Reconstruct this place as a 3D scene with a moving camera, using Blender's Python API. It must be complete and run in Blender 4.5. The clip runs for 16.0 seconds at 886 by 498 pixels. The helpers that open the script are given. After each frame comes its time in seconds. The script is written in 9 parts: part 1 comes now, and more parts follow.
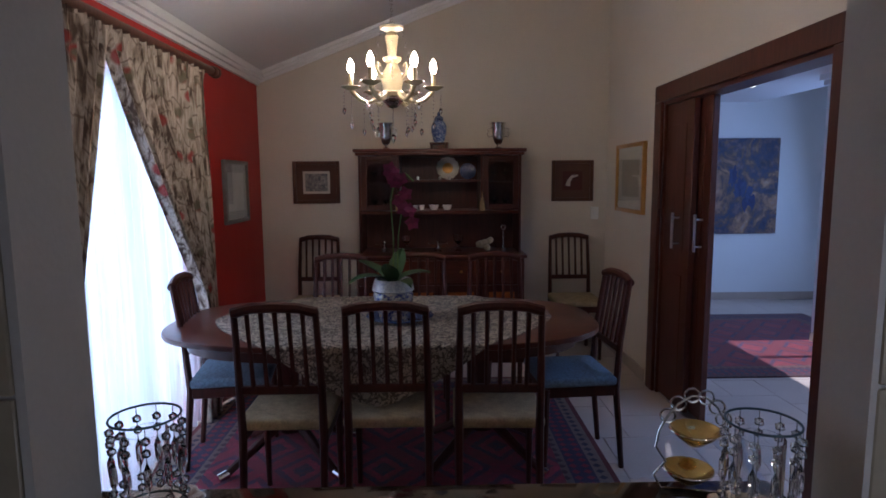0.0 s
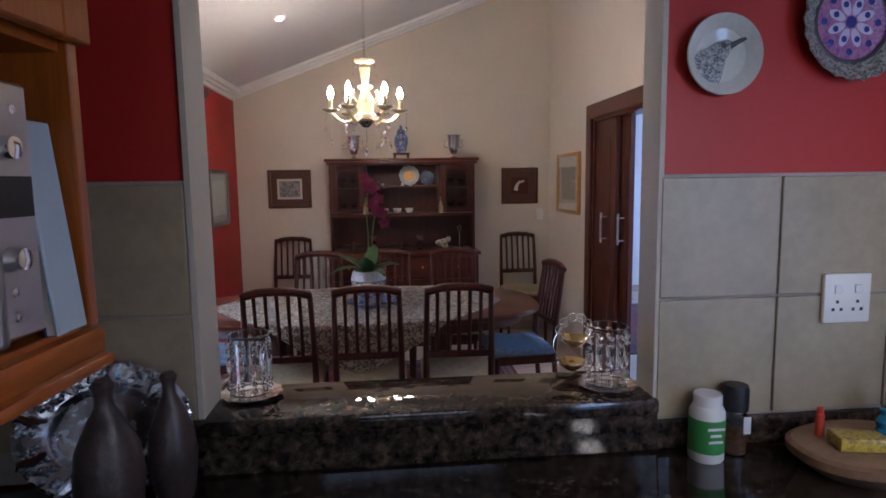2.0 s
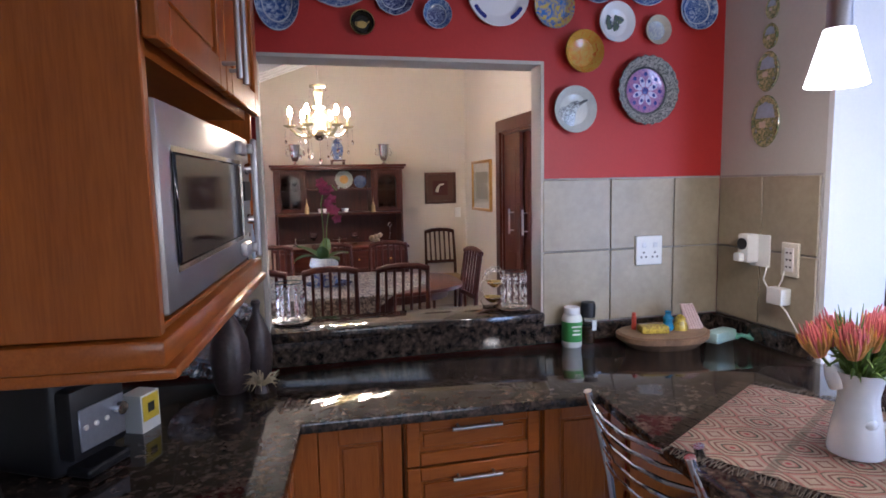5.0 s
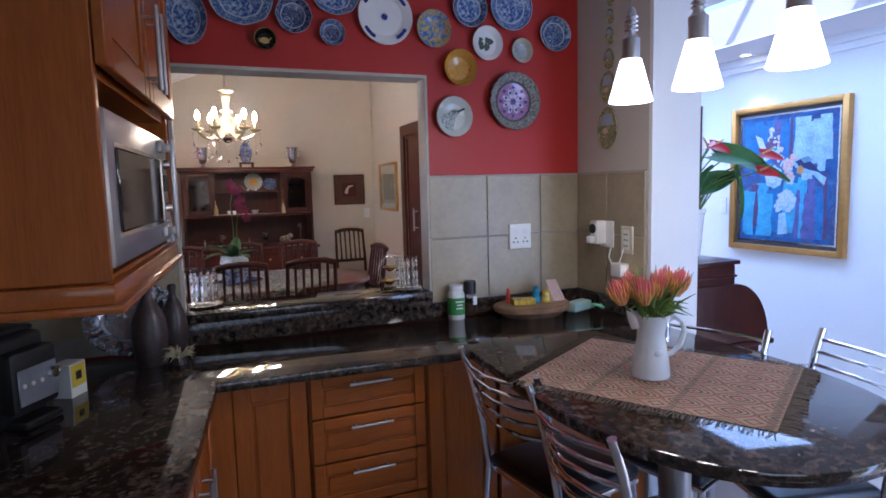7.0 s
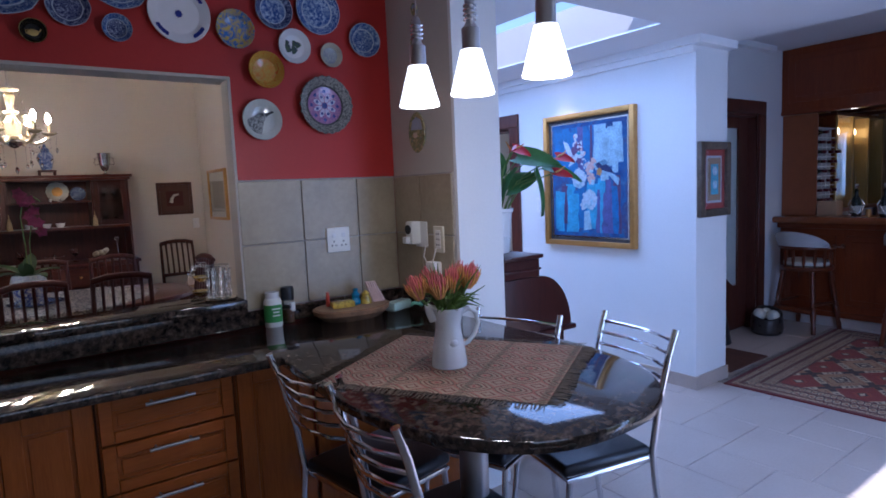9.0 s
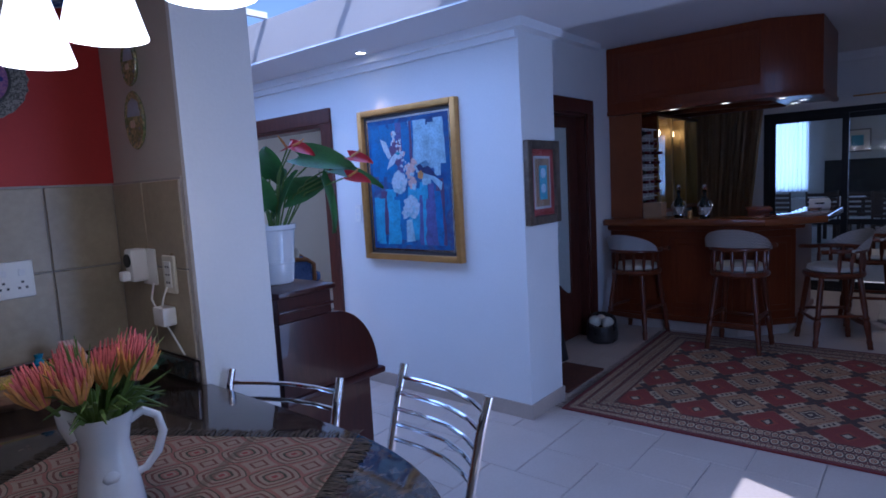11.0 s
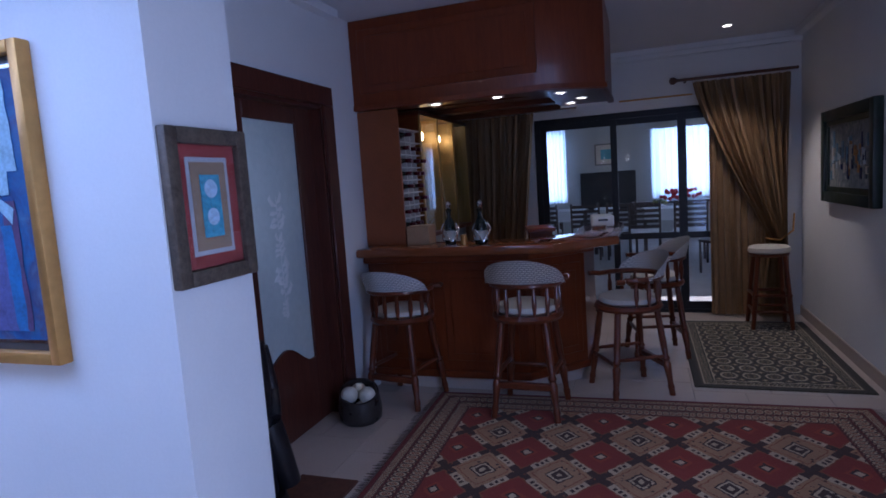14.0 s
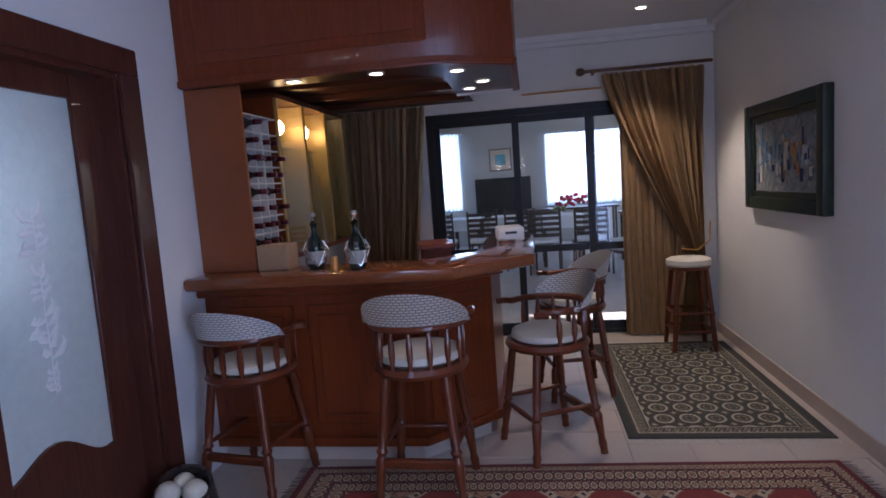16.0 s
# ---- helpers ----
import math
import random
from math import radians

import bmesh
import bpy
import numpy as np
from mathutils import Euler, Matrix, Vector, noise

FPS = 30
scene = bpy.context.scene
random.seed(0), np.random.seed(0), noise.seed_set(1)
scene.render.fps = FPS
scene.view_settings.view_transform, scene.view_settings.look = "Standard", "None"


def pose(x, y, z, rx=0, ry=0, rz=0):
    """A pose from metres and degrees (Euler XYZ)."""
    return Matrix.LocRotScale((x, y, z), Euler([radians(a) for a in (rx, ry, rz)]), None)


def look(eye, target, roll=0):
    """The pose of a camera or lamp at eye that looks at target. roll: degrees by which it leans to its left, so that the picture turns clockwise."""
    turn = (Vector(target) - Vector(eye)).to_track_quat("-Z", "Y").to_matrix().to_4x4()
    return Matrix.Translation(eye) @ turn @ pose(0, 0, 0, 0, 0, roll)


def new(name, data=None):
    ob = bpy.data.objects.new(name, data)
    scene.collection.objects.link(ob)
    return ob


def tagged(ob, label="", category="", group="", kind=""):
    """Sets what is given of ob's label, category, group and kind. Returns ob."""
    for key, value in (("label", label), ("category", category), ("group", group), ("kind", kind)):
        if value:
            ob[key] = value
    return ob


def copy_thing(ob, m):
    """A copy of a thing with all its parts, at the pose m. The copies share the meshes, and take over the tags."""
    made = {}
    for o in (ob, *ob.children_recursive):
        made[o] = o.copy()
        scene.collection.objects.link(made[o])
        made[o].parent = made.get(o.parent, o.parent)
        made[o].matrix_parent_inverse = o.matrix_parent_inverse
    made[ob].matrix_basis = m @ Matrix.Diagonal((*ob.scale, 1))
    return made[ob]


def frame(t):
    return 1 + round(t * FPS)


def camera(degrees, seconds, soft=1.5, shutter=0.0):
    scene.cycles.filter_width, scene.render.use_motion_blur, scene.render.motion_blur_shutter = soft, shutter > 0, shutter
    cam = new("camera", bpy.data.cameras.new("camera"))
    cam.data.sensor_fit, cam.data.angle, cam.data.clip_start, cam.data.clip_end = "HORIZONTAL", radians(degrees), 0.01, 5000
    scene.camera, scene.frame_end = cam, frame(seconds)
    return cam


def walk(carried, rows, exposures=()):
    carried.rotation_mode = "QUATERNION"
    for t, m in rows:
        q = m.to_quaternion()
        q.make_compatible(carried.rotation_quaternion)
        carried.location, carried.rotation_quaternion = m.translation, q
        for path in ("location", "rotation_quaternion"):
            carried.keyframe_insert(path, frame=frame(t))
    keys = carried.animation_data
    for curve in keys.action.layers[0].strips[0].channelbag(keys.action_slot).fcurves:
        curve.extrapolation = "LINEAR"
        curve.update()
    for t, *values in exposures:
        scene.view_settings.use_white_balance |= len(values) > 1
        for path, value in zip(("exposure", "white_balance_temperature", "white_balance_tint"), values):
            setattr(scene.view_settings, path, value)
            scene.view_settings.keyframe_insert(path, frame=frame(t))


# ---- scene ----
cam = camera(74.0, 16.0, soft=1.7)
PATH = [
    (0, (0.187, -0.011, 1.464), (0.223, 1.974, 1.223), -0.4),
    (0.5, (0.16, -0.155, 1.454), (0.236, 1.829, 1.218), -0.5),
    (1, (0.144, -0.293, 1.458), (0.26, 1.69, 1.221), -0.6),
    (1.5, (0.136, -0.452, 1.474), (0.284, 1.528, 1.239), -0.6),
    (2, (0.113, -0.599, 1.484), (0.297, 1.379, 1.255), -0.8),
    (2.5, (0.059, -0.738, 1.484), (0.298, 1.235, 1.258), -0.7),
    (3, (-0.002, -0.902, 1.497), (0.296, 1.062, 1.272), -1.0),
    (5.5, (-0.193, -1.518, 1.471), (0.339, 0.397, 1.252), -1.1),
    (6, (-0.188, -1.633, 1.458), (0.412, 0.262, 1.242), -1.2),
    (6.5, (-0.205, -1.727, 1.454), (0.466, 0.144, 1.237), -1.4),
    (7, (-0.202, -1.765, 1.447), (0.544, 0.078, 1.233), -1.5),
    (7.5, (-0.213, -1.817, 1.435), (0.641, -0.022, 1.224), -1.8),
    (8, (-0.192, -1.851, 1.429), (0.777, -0.114, 1.221), -1.9),
    (8.5, (-0.144, -1.874, 1.431), (0.928, -0.199, 1.223), -2.2),
    (9, (-0.064, -1.872, 1.426), (1.108, -0.265, 1.217), -2.5),
    (11.5, (0.874, -1.451, 1.433), (2.484, -0.285, 1.216), -3.4),
    (12, (1.127, -1.376, 1.404), (2.815, -0.325, 1.195), -3.7),
    (12.5, (1.379, -1.316, 1.435), (3.124, -0.364, 1.211), -3.6),
    (13, (1.626, -1.237, 1.421), (3.42, -0.382, 1.198), -3.7),
    (13.5, (1.885, -1.148, 1.426), (3.726, -0.398, 1.205), -3.9),
    (14, (2.152, -1.096, 1.418), (4.031, -0.446, 1.2), -3.9),
    (14.5, (2.406, -1.05, 1.417), (4.312, -0.485, 1.199), -4.0),
    (15, (2.64, -0.984, 1.409), (4.572, -0.516, 1.192), -4.0),
    (15.5, (2.861, -0.938, 1.4), (4.813, -0.558, 1.182), -4.2),
    (16, (3.094, -0.937, 1.392), (5.058, -0.632, 1.175), -4.0),
]
EXPOSURES = [(0, 0.0, 5350, 20), (1.5, 0.65, 5400, 20), (3, 1.35, 5600, 20), (5.5, 1.85, 5550, 20), (7, 1.35, 5450, 19), (9, 0.75, 5150, 22), (11.5, 0.05, 4950, 24), (12.5, 0.2, 4950, 25), (14.5, 0.85, 5450, 27), (15.5, 1.35, 5850, 25), (16, 1.6, 6000, 24)]
walk(cam, [(t, look(eye, target, roll)) for t, eye, target, roll in PATH], EXPOSURES)

# ---- sky, sun, the light of the openings and added fill lamps ----
SUN = Vector((0.53, 1.62, -2.3)).normalized()
world = bpy.data.worlds.new("sky")
scene.world = world
world.use_nodes = True
wn = world.node_tree.nodes
sky = wn.new("ShaderNodeTexSky")
sky.sky_type, sky.sun_disc = "NISHITA", False
sky.sun_elevation = math.asin(-SUN.z)
sky.sun_rotation = math.atan2(-SUN.x, -SUN.y)
world.node_tree.links.new(sky.outputs[0], wn["Background"].inputs[0])
wn["Background"].inputs[1].default_value = 0.15


def lamp(name, kind, m, energy, colour, **more):
    data = bpy.data.lights.new(name, kind)
    data.energy, data.color = energy, colour
    if kind == "AREA":
        data.shape, data.size, data.size_y = "RECTANGLE", more["size"], more["size_y"]
    if kind == "SUN":
        data.angle = radians(0.5)
    if kind == "SPOT":
        data.spot_size, data.spot_blend, data.shadow_soft_size = radians(more["cone"]), 0.6, 0.03
    if kind == "POINT":
        data.shadow_soft_size = more["soft"]
    ob = new(name, data)
    ob.matrix_world = m
    return ob


COOL, WARM = (0.42, 0.62, 1.0), (1.0, 0.76, 0.50)
lamp("sun", "SUN", look((0, 0, 20), Vector((0, 0, 20)) + SUN), 5.0, (1.0, 0.95, 0.87))
lamp("skylight_sky", "AREA", look((2.615, 1.78, 2.31), (2.615, 1.78, 0)), 26, COOL, size=0.82, size_y=3.22)
lamp("glass_door_sky", "AREA", look((2.48, -2.28, 1.1), (4.0, 0, 0.9)), 17, COOL, size=1.05, size_y=1.9)
# Added fill for the kitchen, at a window only assumed to exist.
lamp("kitchen_window_sky", "AREA", look((0.2, -3.62, 1.6), (0.2, 0, 1.3)), 1.5, (0.95, 0.94, 0.95), size=1.8, size_y=1.0)
lamp("dining_window_sky", "AREA", look((-1.62, 2.85, 1.2), (0, 2.85, 1.1)), 34, (0.70, 0.84, 1.0), size=1.0, size_y=1.8)
# Fill lamp added to light the hall from an unseen opening.
lamp("hall_window_sky", "AREA", look((4.6, 5.6, 1.5), (2.5, 5.6, 1.0)), 14, COOL, size=0.9, size_y=1.4)
lamp("patio_window_sky", "AREA", look((16.1, -2.15, 1.6), (9, -2.15, 1.2)), 17, COOL, size=1.7, size_y=1.4)
# Fill lamp added to brighten the lounge, in an opening out of view.
lamp("lounge_window_sky", "AREA", look((6.35, 3.0, 1.5), (4.0, 3.0, 1.2)), 14, (0.72, 0.84, 1.0), size=1.1, size_y=1.1)
lamp("patio_window_sky", "AREA", look((16.1, 1.06, 1.6), (9, 1.06, 1.2)), 13, COOL, size=0.95, size_y=1.5)

# ---- materials ----
MATS = {}


def nodes_of(name):
    m = bpy.data.materials.new(name)
    m.use_nodes = True
    MATS[name] = m
    nt = m.node_tree
    return m, nt, nt.nodes["Principled BSDF"]


def N(nt, kind, **values):
    n = nt.nodes.new(kind)
    for k, v in values.items():
        n.inputs[k].default_value = v
    return n


def coords(nt, scale=(1, 1, 1), rot=(0, 0, 0), loc=(0, 0, 0)):
    t = nt.nodes.new("ShaderNodeTexCoord")
    mp = nt.nodes.new("ShaderNodeMapping")
    mp.inputs["Scale"].default_value, mp.inputs["Rotation"].default_value, mp.inputs["Location"].default_value = scale, rot, loc
    nt.links.new(t.outputs["Object"], mp.inputs["Vector"])
    return mp.outputs[0]


def ramp(nt, fac, stops, interp="LINEAR"):
    r = nt.nodes.new("ShaderNodeValToRGB")
    r.color_ramp.interpolation = interp
    el = r.color_ramp.elements
    while len(el) > len(stops):
        el.remove(el[-1])
    while len(el) < len(stops):
        el.new(1.0)
    for e, (p, c) in zip(el, stops):
        e.position, e.color = p, (*c, 1)
    nt.links.new(fac, r.inputs[0])
    return r.outputs[0]


def mix(nt, fac, a, b, mode="MIX"):
    m = nt.nodes.new("ShaderNodeMix")
    m.data_type, m.blend_type = "RGBA", mode
    for sock, v in ((m.inputs[0], fac), (m.inputs[6], a), (m.inputs[7], b)):
        if hasattr(v, "links"):
            nt.links.new(v, sock)
        elif isinstance(v, tuple):
            sock.default_value = (*v, 1)
        else:
            sock.default_value = v
    return m.outputs[2]


def calc(nt, op, a, b=0.0, c=0.0):
    m = nt.nodes.new("ShaderNodeMath")
    m.operation = op
    for sock, v in zip(m.inputs, (a, b, c)):
        if hasattr(v, "links"):
            nt.links.new(v, sock)
        else:
            sock.default_value = v
    return m.outputs[0]


def noise_of(nt, vec, scale, detail=3.0, rough=0.55, distort=0.0):
    n = N(nt, "ShaderNodeTexNoise", Scale=scale, Detail=detail, Roughness=rough, Distortion=distort)
    nt.links.new(vec, n.inputs["Vector"])
    return n.outputs[0]


def bumped(nt, bsdf, height, strength=0.2, dist=0.01):
    b = N(nt, "ShaderNodeBump", Strength=strength, Distance=dist)
    nt.links.new(height, b.inputs["Height"])
    nt.links.new(b.outputs[0], bsdf.inputs["Normal"])


def shade(c, k):
    return tuple(min(1.0, v * k) for v in c)


def plain(name, colour, rough=0.5, metal=0.0, vary=0.12, scale=6.0, fine=90.0, bump=0.08, coat=0.0, per_object=0.0):
    """Paint, plastic, plaster, cloth or metal with soft mottling and fine grain."""
    m, nt, b = nodes_of(name)
    v = coords(nt)
    big, small = noise_of(nt, v, scale), noise_of(nt, v, fine, 2.0)
    col = ramp(nt, big, [(0.3, shade(colour, 1 - vary)), (0.7, shade(colour, 1 + vary))])
    col = mix(nt, 0.25, col, ramp(nt, small, [(0.35, shade(colour, 1 - 1.5 * vary)), (0.65, shade(colour, 1 + 1.5 * vary))]))
    if per_object:
        rnd = nt.nodes.new("ShaderNodeObjectInfo").outputs["Random"]
        k = ramp(nt, rnd, [(0, (1 - per_object,) * 3), (1, (1.0,) * 3)])
        col = mix(nt, 1.0, col, k, "MULTIPLY")
    nt.links.new(col, b.inputs["Base Color"])
    b.inputs["Metallic"].default_value = metal
    b.inputs["Coat Weight"].default_value = coat
    nt.links.new(ramp(nt, big, [(0.2, (max(0.02, rough - 0.07),) * 3), (0.8, (min(1, rough + 0.07),) * 3)]), b.inputs["Roughness"])
    if bump:
        bumped(nt, b, small, bump, 0.004)
    return m


def wood(name, dark, light, rough=0.35, axis=2, scale=3.0, coat=0.25):
    m, nt, b = nodes_of(name)
    s = [14.0, 14.0, 14.0]
    s[axis] = 1.0
    v = coords(nt, tuple(s))
    grain = noise_of(nt, v, scale, 6.0, 0.6, 1.2)
    fine = noise_of(nt, coords(nt, tuple(q * 6 for q in s)), scale, 3.0)
    col = ramp(nt, grain, [(0.25, dark), (0.75, light)])
    col = mix(nt, 0.2, col, ramp(nt, fine, [(0.35, shade(dark, 0.6)), (0.65, shade(light, 1.15))]))
    nt.links.new(col, b.inputs["Base Color"])
    b.inputs["Roughness"].default_value, b.inputs["Coat Weight"].default_value = rough, coat
    b.inputs["Specular IOR Level"].default_value = 0.3
    bumped(nt, b, fine, 0.06, 0.003)
    return m


def glow(name, colour, strength):
    m, nt, b = nodes_of(name)
    b.inputs["Base Color"].default_value = (*colour, 1)
    b.inputs["Emission Color"].default_value = (*colour, 1)
    b.inputs["Emission Strength"].default_value = strength
    return m


def clear(name, colour=(1, 1, 1), rough=0.0, weight=1.0, ior=1.45):
    m, nt, b = nodes_of(name)
    b.inputs["Base Color"].default_value = (*colour, 1)
    b.inputs["Roughness"].default_value, b.inputs["IOR"].default_value = rough, ior
    b.inputs["Transmission Weight"].default_value = weight
    return m


WHITE_WALL = plain("white_plaster", (0.74, 0.74, 0.73), 0.7, vary=0.03, scale=2.0, bump=0.12)
CREAM_WALL = plain("cream_plaster", (0.66, 0.59, 0.49), 0.75, vary=0.04, scale=1.5, bump=0.12)
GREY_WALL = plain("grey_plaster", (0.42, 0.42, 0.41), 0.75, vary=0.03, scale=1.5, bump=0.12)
SAND_WALL = plain("sand_plaster", (0.50, 0.46, 0.40), 0.75, vary=0.04, scale=1.5, bump=0.12)
RED_WALL = plain("red_paint", (0.43, 0.019, 0.013), 0.55, vary=0.06, scale=2.0, bump=0.1)
CEILING = plain("ceiling_paint", (0.68, 0.67, 0.68), 0.8, vary=0.02, scale=1.5)
CORNICE = plain("cornice_paint", (0.78, 0.78, 0.78), 0.6, vary=0.03)
SKIRT = plain("skirting_tile", (0.44, 0.36, 0.30), 0.4, vary=0.1, scale=4.0)


def tile_mat():
    """Satin ceramic whose clouding runs on through the room."""
    m, nt, b = nodes_of("floor_tile")
    where = nt.nodes.new("ShaderNodeNewGeometry").outputs["Position"]
    cloud, grain = noise_of(nt, where, 3.0, 4.0), noise_of(nt, where, 70.0, 2.0)
    col = ramp(nt, cloud, [(0.3, (0.49, 0.405, 0.345)), (0.7, (0.54, 0.46, 0.40))])
    col = mix(nt, 0.25, col, ramp(nt, grain, [(0.35, (0.46, 0.38, 0.32)), (0.65, (0.56, 0.48, 0.42))]))
    nt.links.new(col, b.inputs["Base Color"])
    b.inputs["Roughness"].default_value = 0.36
    b.inputs["Specular IOR Level"].default_value = 0.4
    return m


FLOOR_TILE = tile_mat()
GROUT = plain("grout", (0.36, 0.33, 0.30), 0.8, vary=0.15, scale=8.0)
WALL_TILE = plain("stone_wall_tile", (0.37, 0.305, 0.205), 0.33, vary=0.13, scale=7.0, fine=45.0, bump=0.1, per_object=0.1)
HONEY = wood("honey_wood", (0.27, 0.066, 0.009), (0.40, 0.112, 0.016), 0.30)
HONEY_X = wood("honey_wood_level", (0.27, 0.066, 0.009), (0.40, 0.112, 0.016), 0.30, axis=0)
BAR_WOOD = wood("bar_wood", (0.125, 0.022, 0.006), (0.205, 0.042, 0.010), 0.34, coat=0.12)
MAHOGANY = wood("mahogany", (0.034, 0.008, 0.005), (0.082, 0.019, 0.010), 0.42, coat=0.05)
DESK_WOOD = wood("dark_desk_wood", (0.030, 0.007, 0.006), (0.062, 0.015, 0.011), 0.28, coat=0.3)
MAHOGANY_X = wood("mahogany_level", (0.045, 0.010, 0.006), (0.12, 0.030, 0.015), 0.3, axis=0, coat=0.2)
DOOR_WOOD = wood("door_wood", (0.05, 0.014, 0.009), (0.12, 0.036, 0.022), 0.35)
STOOL_WOOD = wood("stool_wood", (0.085, 0.019, 0.008), (0.165, 0.042, 0.015), 0.28)
STEEL = plain("brushed_steel", (0.50, 0.49, 0.50), 0.36, 1.0, vary=0.05, fine=200.0)
CHROME = plain("chrome", (0.82, 0.82, 0.84), 0.1, 1.0, vary=0.02, bump=0.0)
SILVER = plain("silver", (0.72, 0.70, 0.66), 0.2, 1.0, vary=0.08, fine=40.0, bump=0.15)
GOLD = plain("gilt", (0.52, 0.27, 0.075), 0.36, 0.6, vary=0.15, fine=30.0, bump=0.2)
BLACK = plain("black_plastic", (0.010, 0.010, 0.012), 0.45, vary=0.1)
BLACK_LEATHER = plain("black_leather", (0.012, 0.012, 0.014), 0.35, vary=0.15, fine=150.0, bump=0.25)
DARK_METAL = plain("dark_aluminium", (0.012, 0.012, 0.014), 0.4, 0.3, vary=0.1)
WHITE_PLASTIC = plain("white_plastic", (0.78, 0.77, 0.73), 0.35, vary=0.02, bump=0.0)
WHITE_CHINA = plain("white_china", (0.80, 0.80, 0.80), 0.15, vary=0.02, bump=0.0, coat=0.4)
GLASS = clear("window_glass", (0.97, 0.99, 0.99), ior=1.25)
CRYSTAL = clear("crystal", (1, 1, 1), 0.0, weight=1.0, ior=1.52)
BULB = glow("lit_bulb", (1.0, 0.80, 0.52), 200.0)
SHADE_GLOW = glow("lit_glass_shade", (1.0, 0.97, 0.92), 1.6)
SPOT_GLOW = glow("lit_downlight", (1.0, 0.90, 0.72), 8.0)


def granite():
    m, nt, b = nodes_of("dark_granite")
    v = coords(nt)
    vo = N(nt, "ShaderNodeTexVoronoi", Scale=85.0)
    nt.links.new(v, vo.inputs["Vector"])
    blot = noise_of(nt, v, 38.0, 4.0, 0.65)
    base = ramp(nt, blot, [(0.40, (0.012, 0.010, 0.009)), (0.54, (0.040, 0.028, 0.022)), (0.70, (0.115, 0.078, 0.055))])
    fleck = ramp(nt, vo.outputs["Color"], [(0.60, (0, 0, 0)), (0.92, (0.085, 0.058, 0.040))])
    nt.links.new(mix(nt, 0.5, base, mix(nt, 1.0, base, fleck, "ADD")), b.inputs["Base Color"])
    b.inputs["Roughness"].default_value, b.inputs["Specular IOR Level"].default_value = 0.06, 0.5
    return m


GRANITE = granite()
CREAM_LEAF = plain("paper_edges", (0.62, 0.60, 0.54), 0.8, vary=0.1, scale=40)

# ---- mesh helpers ----


def quad_box(bm, x0, x1, y0, y1, z0, z1, bevel=0.0, seg=1):
    r = bmesh.ops.create_cube(bm, size=1.0)
    vs = r["verts"]
    bmesh.ops.scale(bm, vec=(x1 - x0, y1 - y0, z1 - z0), verts=vs)
    bmesh.ops.translate(bm, vec=((x0 + x1) / 2, (y0 + y1) / 2, (z0 + z1) / 2), verts=vs)
    if bevel:
        es = list({e for v in vs for e in v.link_edges})
        bmesh.ops.bevel(bm, geom=es, offset=bevel, segments=seg, affect="EDGES", profile=0.5)
    return bm


def B(*args, bevel=0.0, seg=1):
    """A new bmesh of one box or of several (each a tuple of six bounds)."""
    bm = bmesh.new()
    for a in ([args] if not isinstance(args[0], tuple) else args):
        quad_box(bm, *a, bevel=bevel, seg=seg)
    return bm


def lathe(profile, seg=24, bm=None, at=(0, 0, 0), squash=(1, 1)):
    """A turned body about z from (radius, height) pairs."""
    bm = bm or bmesh.new()
    rings = []
    for r, z in profile:
        if r < 1e-5:
            rings.append([bm.verts.new((at[0], at[1], at[2] + z))])
        else:
            rings.append([bm.verts.new((at[0] + squash[0] * r * math.cos(2 * math.pi * i / seg), at[1] + squash[1] * r * math.sin(2 * math.pi * i / seg), at[2] + z)) for i in range(seg)])
    for a, b in zip(rings, rings[1:]):
        for i in range(seg):
            j = (i + 1) % seg
            if len(a) == 1 and len(b) > 1:
                bm.faces.new((a[0], b[i], b[j]))
            elif len(b) == 1 and len(a) > 1:
                bm.faces.new((a[i], a[j], b[0]))
            elif len(a) > 1:
                bm.faces.new((a[i], a[j], b[j], b[i]))
    bmesh.ops.recalc_face_normals(bm, faces=bm.faces)
    return bm


def tube(points, r, seg=8, bm=None, closed=False):
    """A round bar along points; r is one radius or one for each point."""
    bm = bm or bmesh.new()
    pts = [Vector(p) for p in points]
    n = len(pts)
    rings = []
    up = None
    for i, p in enumerate(pts):
        a, b = pts[i - 1 if (i or closed) else 0], pts[(i + 1) % n if (closed or i < n - 1) else i]
        d = (b - a).normalized()
        if up is None:
            up = d.orthogonal().normalized()
        up = (up - d * up.dot(d)).normalized()
        side = d.cross(up)
        rr = r[i] if isinstance(r, (list, tuple)) else r
        rings.append([bm.verts.new(p + rr * (math.cos(2 * math.pi * k / seg) * up + math.sin(2 * math.pi * k / seg) * side)) for k in range(seg)])
    for a, b in zip(rings, rings[1:] + (rings[:1] if closed else [])):
        for k in range(seg):
            bm.faces.new((a[k], a[(k + 1) % seg], b[(k + 1) % seg], b[k]))
    if not closed:
        bm.faces.new(rings[0]), bm.faces.new(rings[-1])
    bmesh.ops.recalc_face_normals(bm, faces=bm.faces)
    return bm


